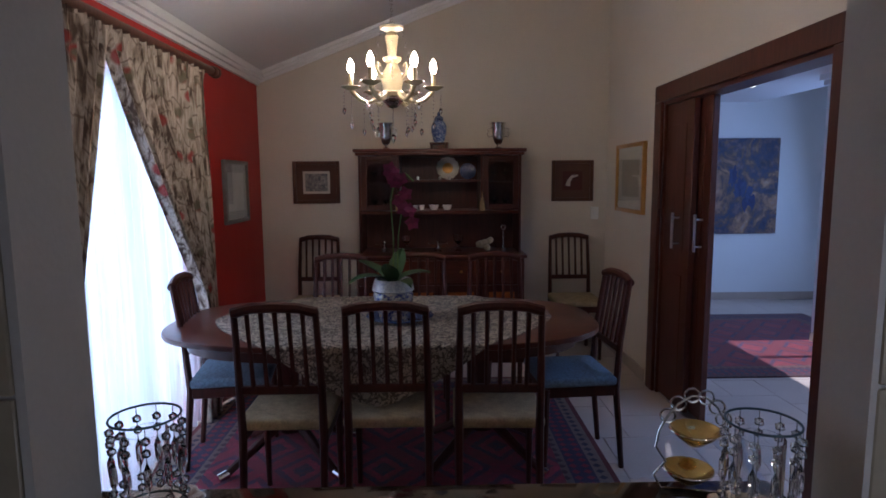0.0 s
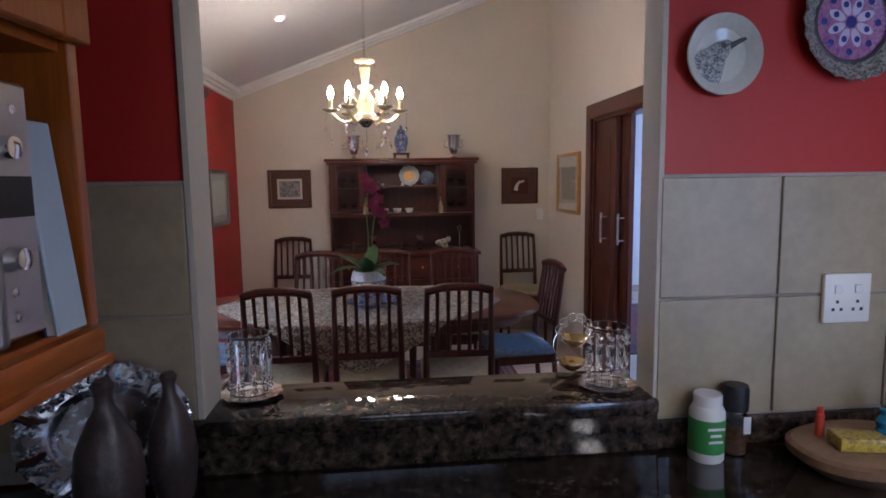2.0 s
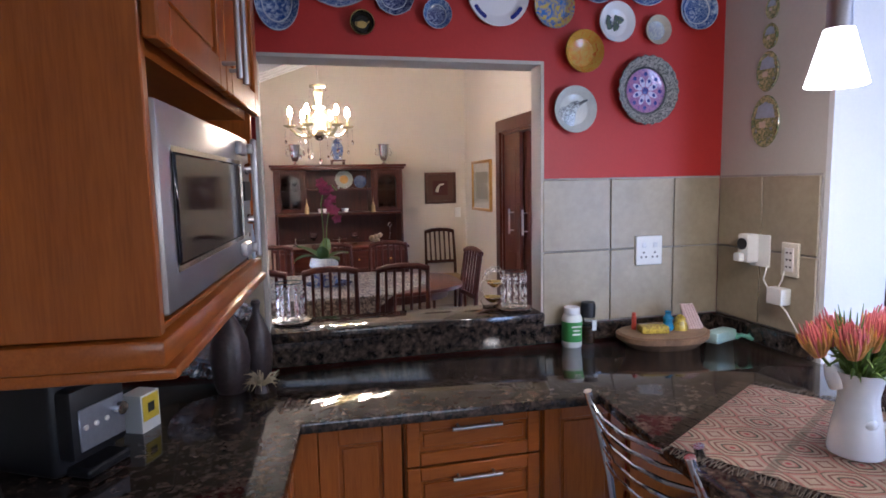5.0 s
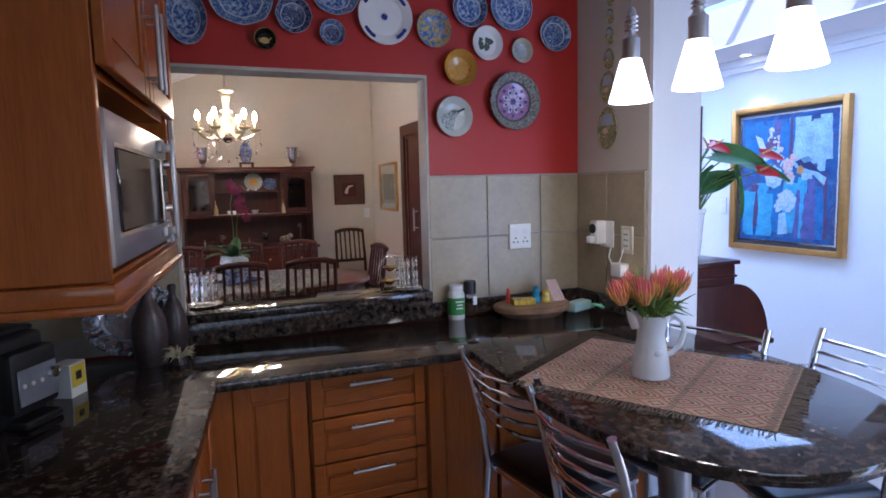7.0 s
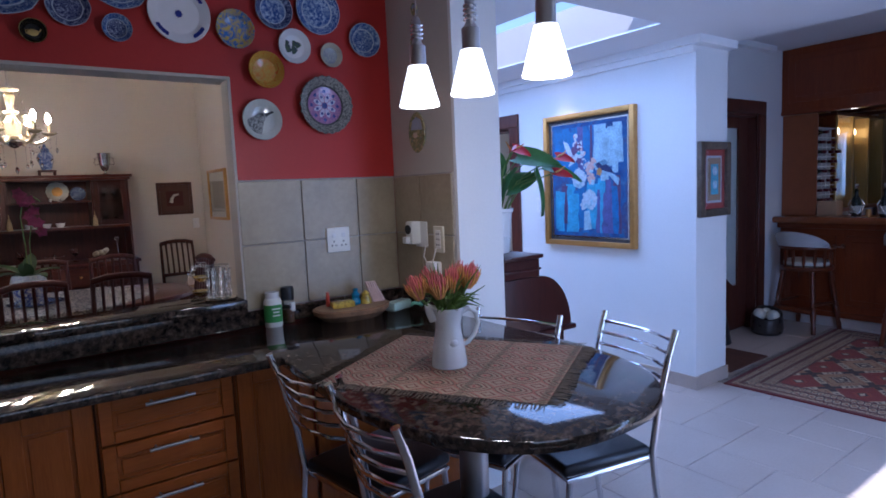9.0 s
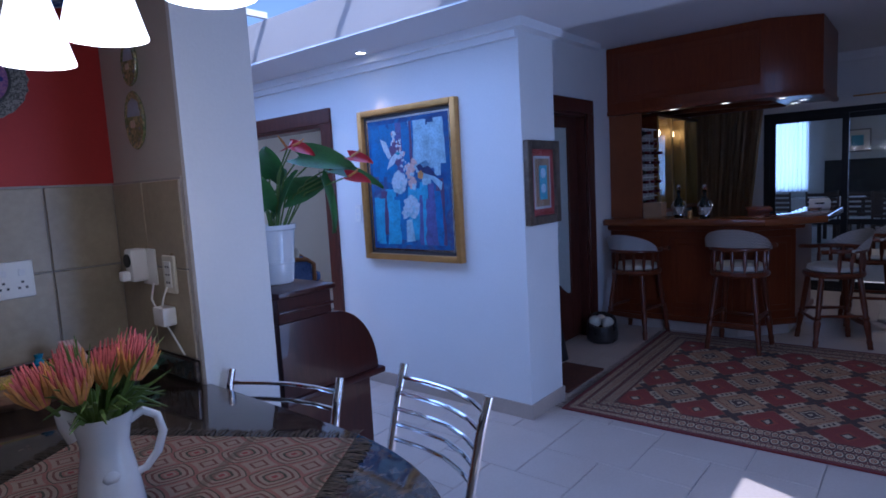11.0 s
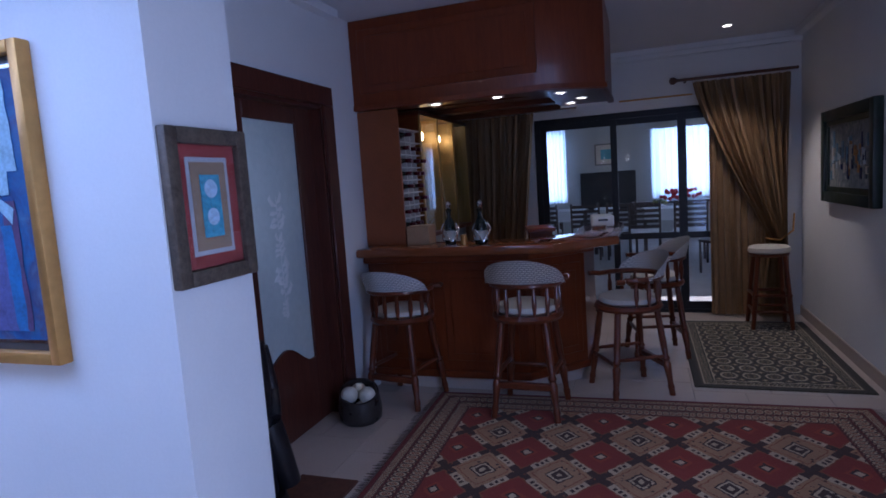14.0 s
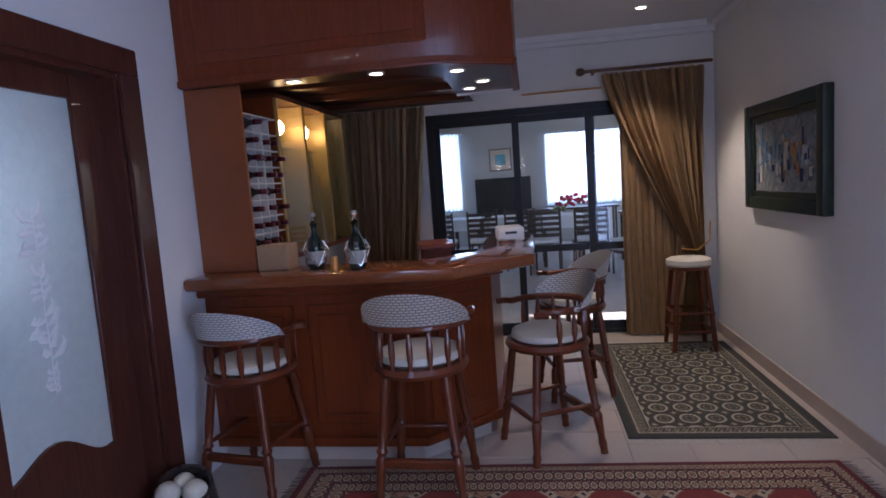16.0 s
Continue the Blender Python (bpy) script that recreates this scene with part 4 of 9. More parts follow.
# tablecloth with fringe
def cloth_mat():
    m, nt, b = nodes_of("woven_tablecloth")
    v = coords(nt)
    sep = nt.nodes.new("ShaderNodeSeparateXYZ")
    nt.links.new(v, sep.inputs[0])
    x, y = sep.outputs[0], sep.outputs[1]
    u = calc(nt, "DIVIDE", calc(nt, "PINGPONG", x, 0.058), 0.058)
    w = calc(nt, "DIVIDE", calc(nt, "PINGPONG", y, 0.050), 0.050)
    d = calc(nt, "ADD", u, w)
    arcs = calc(nt, "SQRT", calc(nt, "ADD", calc(nt, "MULTIPLY", u, u), calc(nt, "MULTIPLY", w, w)))
    stair = calc(nt, "DIVIDE", calc(nt, "ROUND", calc(nt, "MULTIPLY", calc(nt, "ADD", d, arcs), 9.0)), 9.0)
    tan, rust, green, pink = (0.52, 0.38, 0.27), (0.22, 0.07, 0.045), (0.065, 0.065, 0.035), (0.46, 0.19, 0.14)
    col = ramp(nt, calc(nt, "DIVIDE", stair, 3.4), [(0.0, (0.42, 0.06, 0.06)), (0.07, tan), (0.16, pink), (0.22, green), (0.26, tan), (0.38, rust), (0.43, tan), (0.54, green), (0.58, pink), (0.68, tan), (0.80, rust), (0.85, tan)], "CONSTANT")
    stripe = calc(nt, "GREATER_THAN", calc(nt, "PINGPONG", calc(nt, "ADD", x, 0.02), 0.116), 0.106)
    col = mix(nt, calc(nt, "MULTIPLY", stripe, 0.55), col, (0.16, 0.14, 0.09))
    weave = noise_of(nt, coords(nt, (260, 90, 90)), 1.0, 2.0)
    col = mix(nt, 0.18, col, ramp(nt, weave, [(0.3, (0.24, 0.15, 0.10)), (0.7, (0.54, 0.42, 0.32))]))
    nt.links.new(col, b.inputs["Base Color"])
    b.inputs["Roughness"].default_value = 0.9
    bumped(nt, b, weave, 0.5, 0.002)
    return m


CLOTH = cloth_mat()
W, D = 0.345, 0.285


def cloth_pt(u, v):
    x, y = (2 * u - 1) * W, (2 * v - 1) * D
    return (x, y, 0.003 + 0.0012 * math.sin(9 * x) * math.sin(11 * y))


tc = thing("tablecloth", pose(CLOTH_C.x, CLOTH_C.y, ZC, 0, 0, -59), "woven brown and rust patterned tablecloth with a fringe", "tablecloth")
bm = sheet(cloth_pt, 30, 30)
bmesh.ops.solidify(bm, geom=bm.faces, thickness=0.0016)
part("cloth", bm, CLOTH, tc)
bm = bmesh.new()
rnd = random.Random(3)
for side in range(4):
    for k in range(64):
        s = (k + 0.5) / 64 * 2 - 1
        L = rnd.uniform(0.03, 0.05)
        for d in (0, 1):
            x0, y0 = ((s * W, D) if side == 0 else (s * W, -D) if side == 1 else (W, s * D) if side == 2 else (-W, s * D))
            ox, oy = ((0, 1), (0, -1), (1, 0), (-1, 0))[side]
            jx = rnd.uniform(-0.012, 0.012)
            tube([(x0, y0, 0.003), (x0 + ox * L * 0.5 + oy * jx * 0.5, y0 + oy * L * 0.5 + ox * jx * 0.5, 0.004), (x0 + ox * L + oy * jx, y0 + oy * L + ox * jx, 0.002)], 0.0013, 3, bm)
part("fringe", bm, plain("fringe_thread", (0.10, 0.075, 0.05), 0.9, vary=0.3, scale=60), tc, "dark knotted fringe")


# metal kitchen chairs
def kitchen_chair(m, group="metal chairs round the table end"):
    """The seat's middle is at the origin, the back at -y; the posts lean out."""
    c = thing("kitchen_chair", m, "tubular steel chair with a black padded seat", "chair", group)
    part("seat", B(-0.19, 0.19, -0.17, 0.20, 0.43, 0.475, bevel=0.02, seg=3), BLACK_LEATHER, c, "black padded seat")
    fr = part("seat_frame", tube([(-0.18, -0.16, 0.42), (-0.18, 0.18, 0.42), (0.18, 0.18, 0.42), (0.18, -0.16, 0.42)], 0.011, 8, closed=True), CHROME, c)
    for sx in (-1, 1):
        part("back_post", tube([(sx * 0.19, -0.24, 0.0), (sx * 0.185, -0.19, 0.30), (sx * 0.185, -0.175, 0.45), (sx * 0.19, -0.20, 0.62), (sx * 0.195, -0.245, 0.80), (sx * 0.198, -0.275, 0.885)], 0.0125, 10), CHROME, c)
        part("front_leg", tube([(sx * 0.175, 0.17, 0.42), (sx * 0.18, 0.21, 0.0)], 0.0115, 10), CHROME, c)
    for z, y, dip in ((0.845, -0.263, 0.05), (0.80, -0.246, 0.05), (0.755, -0.23, 0.05), (0.71, -0.222, 0.05), (0.665, -0.212, 0.05)):
        part("back_rail", tube([(-0.19, y, z), (-0.10, y - 0.035, z - 0.006), (0.0, y - dip, z - 0.008), (0.10, y - 0.035, z - 0.006), (0.19, y, z)], 0.007, 8), CHROME, c)
    return c


k1 = kitchen_chair(pose(0.905, -0.075, 0, 0, 0, -80))
copy_thing(k1, pose(0.60 + 0.28, -0.57, 0, 0, 0, -93))
copy_thing(k1, pose(1.585, -0.44, 0, 0, 0, 76))
copy_thing(k1, pose(1.38, -0.14, 0, 0, 0, 108))

# small things on the worktop
vit = thing("supplement_bottle", pose(0.815, 0.608, ZC) @ Matrix.Diagonal((1.06, 1.06, 1.13, 1)), "white plastic bottle with a green label", "bottle")
part("body", lathe([(0, 0), (0.033, 0), (0.036, 0.004), (0.036, 0.098), (0.030, 0.11), (0.026, 0.113), (0, 0.113)], 28), WHITE_PLASTIC, vit)
part("cap", lathe([(0.0, 0.112), (0.029, 0.112), (0.029, 0.132), (0.027, 0.134), (0, 0.134)], 28), WHITE_CHINA, vit, "white screw cap")
lb = part("label", lathe([(0.0363, 0.02), (0.0366, 0.022), (0.0366, 0.085), (0.0363, 0.087)], 28), plain("green_label", (0.05, 0.26, 0.06), 0.5), vit, "green printed label")
for k, w in enumerate((0.018, 0.012, 0.015)):
    part("print_bar", B(-w, w, -0.0378, -0.0366, 0.07 - 0.013 * k, 0.075 - 0.013 * k), WHITE_PLASTIC, lb)
sp = thing("spice_grinder", pose(0.890, 0.622, ZC) @ Matrix.Diagonal((1.05, 1.05, 1.12, 1)), "glass spice grinder with a black cap", "spice grinder")
part("jar", lathe([(0, 0), (0.024, 0), (0.024, 0.08), (0.020, 0.095), (0, 0.095)], 20), CRYSTAL, sp)
part("spice", lathe([(0, 0.004), (0.0215, 0.004), (0.0215, 0.055), (0, 0.06)], 16), plain("brown_spice", (0.14, 0.06, 0.02), 0.9, vary=0.5, scale=120), sp)
part("cap", lathe([(0, 0.094), (0.026, 0.094), (0.027, 0.135), (0.024, 0.145), (0, 0.145)], 20), BLACK, sp, "black grinder cap")
part("label", B(0.004, 0.02, -0.027, -0.0255, 0.05, 0.085), WHITE_PLASTIC, sp)
tr = thing("wooden_tray", pose(1.155, 0.525, ZC) @ Matrix.Diagonal((1.10, 1.04, 1.30, 1)), "thick rough slab of wood used as a tray", "tray")
BARK = plain("rough_wood", (0.22, 0.12, 0.06), 0.8, vary=0.35, scale=14, fine=60, bump=0.6)
part("slab", plate_mesh([(0, 0), (0.125, 0.0), (0.158, 0.022), (0.160, 0.036), (0.152, 0.04), (0, 0.038)], 40, 0.02, 5, sx=1.05, sy=0.8), BARK, tr)
part("top_face", plate_mesh([(0.150, 0.0402), (0, 0.0405)], 40, 0.02, 5, sx=1.05, sy=0.8), plain("pale_cut_wood", (0.30, 0.19, 0.11), 0.7, vary=0.25, scale=20), tr)
YEL = plate_mat("yellow_floral_glaze", (0.62, 0.45, 0.06), (0.30, 0.20, 0.04), 60.0, 0.55)
bx = solo("butter_dish", prism([(-0.05, -0.03), (0.05, -0.03), (0.05, 0.03), (-0.05, 0.03)], 0, 0.03, 0.006), YEL, pose(1.10, 0.51, ZC + 0.0530, 0, 0, -12), "small yellow patterned dish on the tray", "dish")
solo("blue_figurine", lathe([(0, 0), (0.02, 0), (0.024, 0.012), (0.016, 0.03), (0.02, 0.045), (0.01, 0.06), (0.013, 0.072), (0, 0.075)], 16), plain("turquoise_glaze", (0.02, 0.20, 0.34), 0.2), (1.178, 0.53, ZC + 0.0530), "small turquoise glazed figurine on the tray", "figurine")
solo("yellow_figurine", lathe([(0, 0), (0.026, 0), (0.028, 0.015), (0.018, 0.035), (0.02, 0.045), (0.008, 0.058), (0, 0.06)], 16), YEL, (1.222, 0.515, ZC + 0.0530), "small yellow glazed figurine on the tray", "figurine")
solo("glue_stick", lathe([(0, 0), (0.009, 0), (0.009, 0.05), (0.007, 0.052), (0.007, 0.065), (0, 0.065)], 12), plain("red_cap", (0.55, 0.06, 0.03), 0.4), (1.06, 0.575, ZC + 0.0530), "small red-capped tube standing on the tray", "tube")
shell = bmesh.new()
for k in range(5):
    x = 0.01 * k
    tube([(x, 0, 0.0), (x - 0.02, 0.004, 0.05), (x - 0.035, 0.008, 0.095)], [0.012, 0.009, 0.005], 8, shell)
solo("folded_cloth", shell, plain("pink_cloth", (0.55, 0.38, 0.33), 0.9, vary=0.15), pose(1.27, 0.52, ZC + 0.0530, 0, 0, -15), "folded pink cloth leaning on the tray", "cloth")
ph = thing("cordless_phone", pose(1.39, 0.50, ZC, 0, 0, 20), "mint green handset with a coiled green cord", "phone")
GRN = plain("mint_plastic", (0.20, 0.52, 0.38), 0.4)
part("body", B(-0.075, 0.06, -0.035, 0.03, 0, 0.045, bevel=0.012, seg=2), plain("pale_mint_plastic", (0.42, 0.58, 0.52), 0.4), ph)
part("cord", tube([(0.05 + 0.012 * math.cos(k * 1.1) + 0.004 * k, -0.03 - 0.0075 * k + 0.01 * math.sin(k * 1.1), 0.018 + 0.008 * math.cos(k * 1.9)) for k in range(18)], 0.008, 8), GRN, ph, "bright green cord")

# dark clay vases, platter and straw by the hatch
PEWTER = plain("pewter", (0.55, 0.57, 0.62), 0.25, 1.0, vary=0.25, scale=30, fine=60.0, bump=0.2)
CLAY = plain("dark_clay", (0.055, 0.038, 0.036), 0.35, vary=0.3, scale=20, fine=80, bump=0.3)
vase = [(0, 0), (0.042, 0), (0.05, 0.02), (0.058, 0.08), (0.052, 0.125), (0.03, 0.165), (0.016, 0.185), (0.015, 0.20), (0.021, 0.215), (0.014, 0.222), (0, 0.222)]
vase = [(r * 1.03, z * 1.28) for r, z in vase]
v1 = solo("clay_vase", lathe(vase, 28), CLAY, (-0.402, 0.47, ZC), "dark grey clay vase with a narrow neck", "vase", "pair of clay vases")
solo("clay_vase", lathe([(r * 0.78, z * 0.92) for r, z in vase], 28), CLAY, (-0.328, 0.575, ZC), "small dark grey clay vase with a narrow neck", "vase", "pair of clay vases")
pt = thing("silver_platter", pose(-0.462, 0.600, ZC + 0.140, 70, 0, 10) @ Matrix.Diagonal((0.9, 0.9, 0.9, 1)), "oval pewter platter with a grape-embossed rim, leaning on the wall", "platter")
part("dish", plate_mesh([(0, 0), (0.085, 0), (0.098, 0.016), (0.15, 0.022), (0.156, 0.024), (0.15, 0.028), (0.100, 0.022), (0.085, 0.006), (0, 0.004)], 48, sx=1.15, sy=0.95), PEWTER, pt)
bm = bmesh.new()
rnd = random.Random(5)
for k in range(260):
    a, r = rnd.uniform(0, 6.283), rnd.uniform(0.106, 0.155)
    bmesh.ops.create_icosphere(bm, subdivisions=1, radius=rnd.uniform(0.005, 0.010), matrix=Matrix.Translation((1.15 * r * math.cos(a), 0.95 * r * math.sin(a), 0.026)))
for k in range(9):
    a = 0.7 * k
    tube([(1.15 * q * math.cos(a + w), 0.95 * q * math.sin(a + w), 0.032) for q, w in ((0.10, 0), (0.125, 0.07), (0.15, 0.02), (0.16, 0.1))], [0.004, 0.012, 0.010, 0.002], 6, bm)
part("grape_rim", bm, PEWTER, pt, "embossed bunches of grapes")
bm = bmesh.new()
for k in range(40):
    a = rnd.uniform(0, 6.283)
    tube([(0, 0, 0.02), (0.03 * math.cos(a), 0.03 * math.sin(a), 0.03 + rnd.uniform(0, 0.03)), (0.055 * math.cos(a), 0.055 * math.sin(a), 0.012 + rnd.uniform(0, 0.05))], [0.003, 0.003, 0.0006], 4, bm)
sf = thing("straw_flower", (-0.312, 0.43, ZC), "dried straw flower in a small holder", "dried flower")
part("flower", bm, plain("dry_straw", (0.52, 0.42, 0.26), 0.8, vary=0.2, scale=50), sf)
part("holder", lathe([(0, 0), (0.022, 0), (0.015, 0.025), (0, 0.025)], 14), CLAY, sf)
# coffee machine
cm = thing("coffee_machine", pose(-0.722, 0.072, ZC, 0, 0, -29), "black capsule coffee machine with a silver control panel", "coffee machine")
part("body", B(-0.13, 0.06, -0.085, 0.085, 0.0, 0.235, bevel=0.018, seg=3), BLACK, cm)
part("brew_head", B(0.05, 0.10, -0.075, 0.075, 0.04, 0.20, bevel=0.012, seg=2), BLACK, cm)
part("drip_tray", B(0.05, 0.12, -0.06, 0.06, 0.0, 0.022, bevel=0.005), BLACK, cm)
part("lid", B(-0.11, 0.045, -0.07, 0.07, 0.2355, 0.252, bevel=0.01, seg=2), BLACK, cm)
part("panel", B(0.1005, 0.105, -0.06, 0.065, 0.06, 0.155, bevel=0.002), plain("silver_plastic", (0.35, 0.37, 0.42), 0.35, 0.6), cm, "silver control panel")
part("knob", lathe([(0, 0), (0.017, 0), (0.015, 0.018), (0, 0.02)], 18), CHROME, cm, at=pose(0.105, 0.042, 0.125, 0, 90, 0))
for k in range(3):
    part("button", lathe([(0, 0), (0.006, 0), (0.006, 0.003), (0, 0.003)], 10), WHITE_PLASTIC, cm, at=pose(0.105, -0.045 + 0.028 * k, 0.112, 0, 90, 0))
bxn = thing("tea_box", pose(-0.605, 0.235, ZC, 0, 0, -25), "small yellow and white cardboard box", "box")
part("carton", B(-0.03, 0.03, -0.035, 0.035, 0, 0.10, bevel=0.001), WHITE_PLASTIC, bxn)
part("label", B(0.0302, 0.0312, -0.03, 0.03, 0.03, 0.095), plain("yellow_print", (0.70, 0.50, 0.04), 0.5), bxn)
part("print_bar", B(0.0315, 0.0322, -0.012, 0.012, 0.05, 0.075), BLACK_INK, bxn)

# crystal candle holders on the hatch sill


def ball_mesh(name, r, mat):
    bm = bmesh.new()
    bmesh.ops.create_icosphere(bm, subdivisions=1, radius=r)
    return mesh_of(name, bm, mat, smooth=False)


BEAD = ball_mesh("bead", 0.0072, CRYSTAL)


def candle_holder(x, y, group="crystal candle holders"):
    c = thing("candle_holder", (x, y, 0.982), "beaded crystal candle holder on a scalloped saucer", "candle holder", group)
    part("saucer", plate_mesh([(0, 0.0), (0.05, 0.0), (0.070, 0.007), (0.072, 0.010), (0.068, 0.010), (0.05, 0.004), (0, 0.004)], 60, 0.035, 12), SILVER, c)
    R0 = 0.047
    for z in (0.012, 0.150):
        part("ring", tube([(R0 * math.cos(a), R0 * math.sin(a), z) for a in [2 * math.pi * i / 28 for i in range(28)]], 0.0018, 6, closed=True), RING_METAL, c)
    part("glass", lathe([(0.0285, 0.006), (0.0295, 0.006), (0.0295, 0.128), (0.0285, 0.128), (0.0285, 0.006)], 24), CRYSTAL, c, "clear glass cylinder")
    n = 11
    for i in range(n):
        a = 2 * math.pi * i / n
        px, py = R0 * math.cos(a), R0 * math.sin(a)
        st = part("bead_string", tube([(px, py, 0.012), (px, py, 0.150)], 0.0007, 4), SILVER, c)
        for k, (z, me) in enumerate(((0.024, BEAD), (0.041, BEAD), (0.078, DROP), (0.114, BEAD), (0.131, BEAD))):
            b = new("bead", me)
            b.parent = st
            b.location = (px, py, z)
    return c


RING_METAL = plain("patinated_ring", (0.05, 0.075, 0.08), 0.35, 0.7)
bm = bmesh.new()
bmesh.ops.create_icosphere(bm, subdivisions=1, radius=0.0072, matrix=Matrix.Diagonal((0.85, 0.85, 3.4, 1)))
DROP = mesh_of("bead_drop", bm, CRYSTAL, smooth=False)
candle_holder(-0.222, 0.795)
candle_holder(0.634, 0.745)
tl = thing("scroll_stand", pose(0.588, 0.835, 0.982, 0, 0, -12), "chain-linked silver wire stand holding two gilt votive cups", "candle stand")
bm = bmesh.new()
rail = [(-0.050, 0.0), (-0.062, 0.022), (-0.045, 0.045), (-0.060, 0.068), (-0.056, 0.095), (-0.044, 0.118), (-0.030, 0.138), (-0.010, 0.152), (0.010, 0.150), (0.026, 0.136), (0.036, 0.118)]
tube([(x, 0, z) for x, z in rail], 0.0019, 6, bm)
for k in range(5, 11):
    x, z = rail[k]
    tube([(x + 0.011 * math.cos(a), 0.002, z + 0.011 * math.sin(a)) for a in [0.5236 * j for j in range(12)]], 0.0017, 5, bm, closed=True)
tube([(-0.05, 0, 0.002), (0.03, 0, 0.002)], 0.002, 6, bm)
part("wire", bm, SILVER, tl)
AMBER_CUP = plain("amber_brass", (0.60, 0.44, 0.16), 0.12, 0.85)
for z, x in ((0.012, -0.012), (0.075, -0.004)):
    cup = part("votive", lathe([(0, 0), (0.012, 0.001), (0.026, 0.012), (0.036, 0.022), (0.037, 0.026), (0.034, 0.025), (0.024, 0.015), (0, 0.006)], 24), AMBER_CUP, tl, "gilt cup", at=(x, 0, z))
    part("holding_ring", tube([(0.0365 * math.cos(a), 0.0365 * math.sin(a), 0.024) for a in [2 * math.pi * i / 24 for i in range(24)]], 0.0016, 5, closed=True), SILVER, cup)

# ---- dining room ----
FABRIC = plain("gold_striped_fabric", (0.36, 0.28, 0.16), 0.9, vary=0.25, scale=30, fine=120, bump=0.4)
# Seat cloth with the window's bluish daylight reflection put into its colour.
DAYLIT_FABRIC = plain("daylight_tinted_fabric", (0.16, 0.22, 0.28), 0.9, vary=0.3, scale=60, fine=140, bump=0.4)


def dining_chair(m, fabric, label):
    """Back at -y, seat at +y; slatted back with a curved top rail."""
    c = thing("dining_chair", m, label, "chair", "dining chairs")
    for sx in (-1, 1):
        part("back_post", tube([(sx * 0.165, -0.04, 0.0), (sx * 0.165, 0.0, 0.42), (sx * 0.165, -0.015, 0.65), (sx * 0.158, -0.06, 0.955)], [0.014, 0.018, 0.016, 0.013], 8), MAHOGANY, c)
        part("front_leg", tube([(sx * 0.17, 0.36, 0.0), (sx * 0.17, 0.355, 0.43)], [0.012, 0.019], 8), MAHOGANY, c)
        part("side_rail", B(sx * 0.17 - 0.011, sx * 0.17 + 0.011, 0.01, 0.35, 0.385, 0.435, bevel=0.003), MAHOGANY, c)
    part("front_rail", B(-0.16, 0.16, 0.34, 0.362, 0.385, 0.435, bevel=0.003), MAHOGANY, c)
    part("seat", B(-0.19, 0.19, 0.0, 0.385, 0.436, 0.485, bevel=0.018, seg=3), fabric, c, "padded striped fabric seat")
    part("top_rail", tube([(-0.165, -0.058, 0.945), (-0.09, -0.063, 0.965), (0, -0.066, 0.97), (0.09, -0.063, 0.965), (0.165, -0.058, 0.945)], 0.021, 8), MAHOGANY, c)
    part("cross_rail", B(-0.16, 0.16, -0.022, 0.0, 0.60, 0.635, bevel=0.004), MAHOGANY, c)
    for k in range(5):
        x = -0.108 + 0.054 * k
        part("slat", tube([(x, -0.012, 0.625), (x * 1.0, -0.035, 0.78), (x, -0.062, 0.955)], [0.0105, 0.009, 0.0105], 6), MAHOGANY, c)
    return c


CHAIR = "dark mahogany dining chair with slatted back at the table"
d1 = dining_chair(pose(-0.43, 2.30, 0), FABRIC, CHAIR)
for x, y, a in ((0.0, 2.31, 0), (0.455, 2.29, -2), (-0.40, 3.68, 180), (0.10, 3.70, 180), (0.585, 3.68, 178)):
    copy_thing(d1, pose(x, y, 0, 0, 0, a))
for x, y, a in ((-0.775, 4.92, 180), (1.355, 4.92, 180)):
    w = copy_thing(d1, pose(x, y, 0, 0, 0, a))
    w["label"] = "dark mahogany dining chair standing against the wall"
# The end chairs carry the daylight tint in their seat colour.
d2 = dining_chair(pose(-1.04, 2.98, 0, 0, 0, -82), DAYLIT_FABRIC, "dark mahogany dining chair, seat coloured blue-grey as daylight tints it")
copy_thing(d2, pose(1.08, 2.96, 0, 0, 0, 95))

# oval table on two pedestals
tb = thing("dining_table", (-0.06, 2.95, 0), "polished mahogany oval dining table on splayed pedestals", "table")
oval = []
for i in range(72):
    a = 2 * math.pi * i / 72
    c, s = math.cos(a), math.sin(a)
    oval.append((1.07 * math.copysign(abs(c) ** 0.68, c), 0.53 * math.copysign(abs(s) ** 0.68, s)))
part("tabletop", prism(oval, 0.722, 0.75, 0.008), MAHOGANY_X, tb)
part("apron", prism([(x * 0.9, y * 0.86) for x, y in oval], 0.655, 0.722), MAHOGANY, tb)
for sx in (-1, 1):
    pd = part("pedestal", lathe([(0, 0.16), (0.06, 0.16), (0.075, 0.24), (0.045, 0.32), (0.05, 0.5), (0.07, 0.6), (0.09, 0.655), (0, 0.655)], 20), MAHOGANY, tb, at=(sx * 0.5, 0, 0))
    for k, a in enumerate((40, 140, 220, 320)):
        q = radians(a)
        lg = part("splayed_leg", tube([(0.05 * math.cos(q), 0.05 * math.sin(q), 0.22), (0.2 * math.cos(q), 0.2 * math.sin(q), 0.12), (0.36 * math.cos(q), 0.36 * math.sin(q), 0.028)], [0.03, 0.024, 0.02], 8), MAHOGANY, pd)
        part("castor_cap", tube([(0.34 * math.cos(q), 0.34 * math.sin(q), 0.035), (0.39 * math.cos(q), 0.39 * math.sin(q), 0.024)], [0.023, 0.022], 10), CHROME, lg, "steel toe cap")


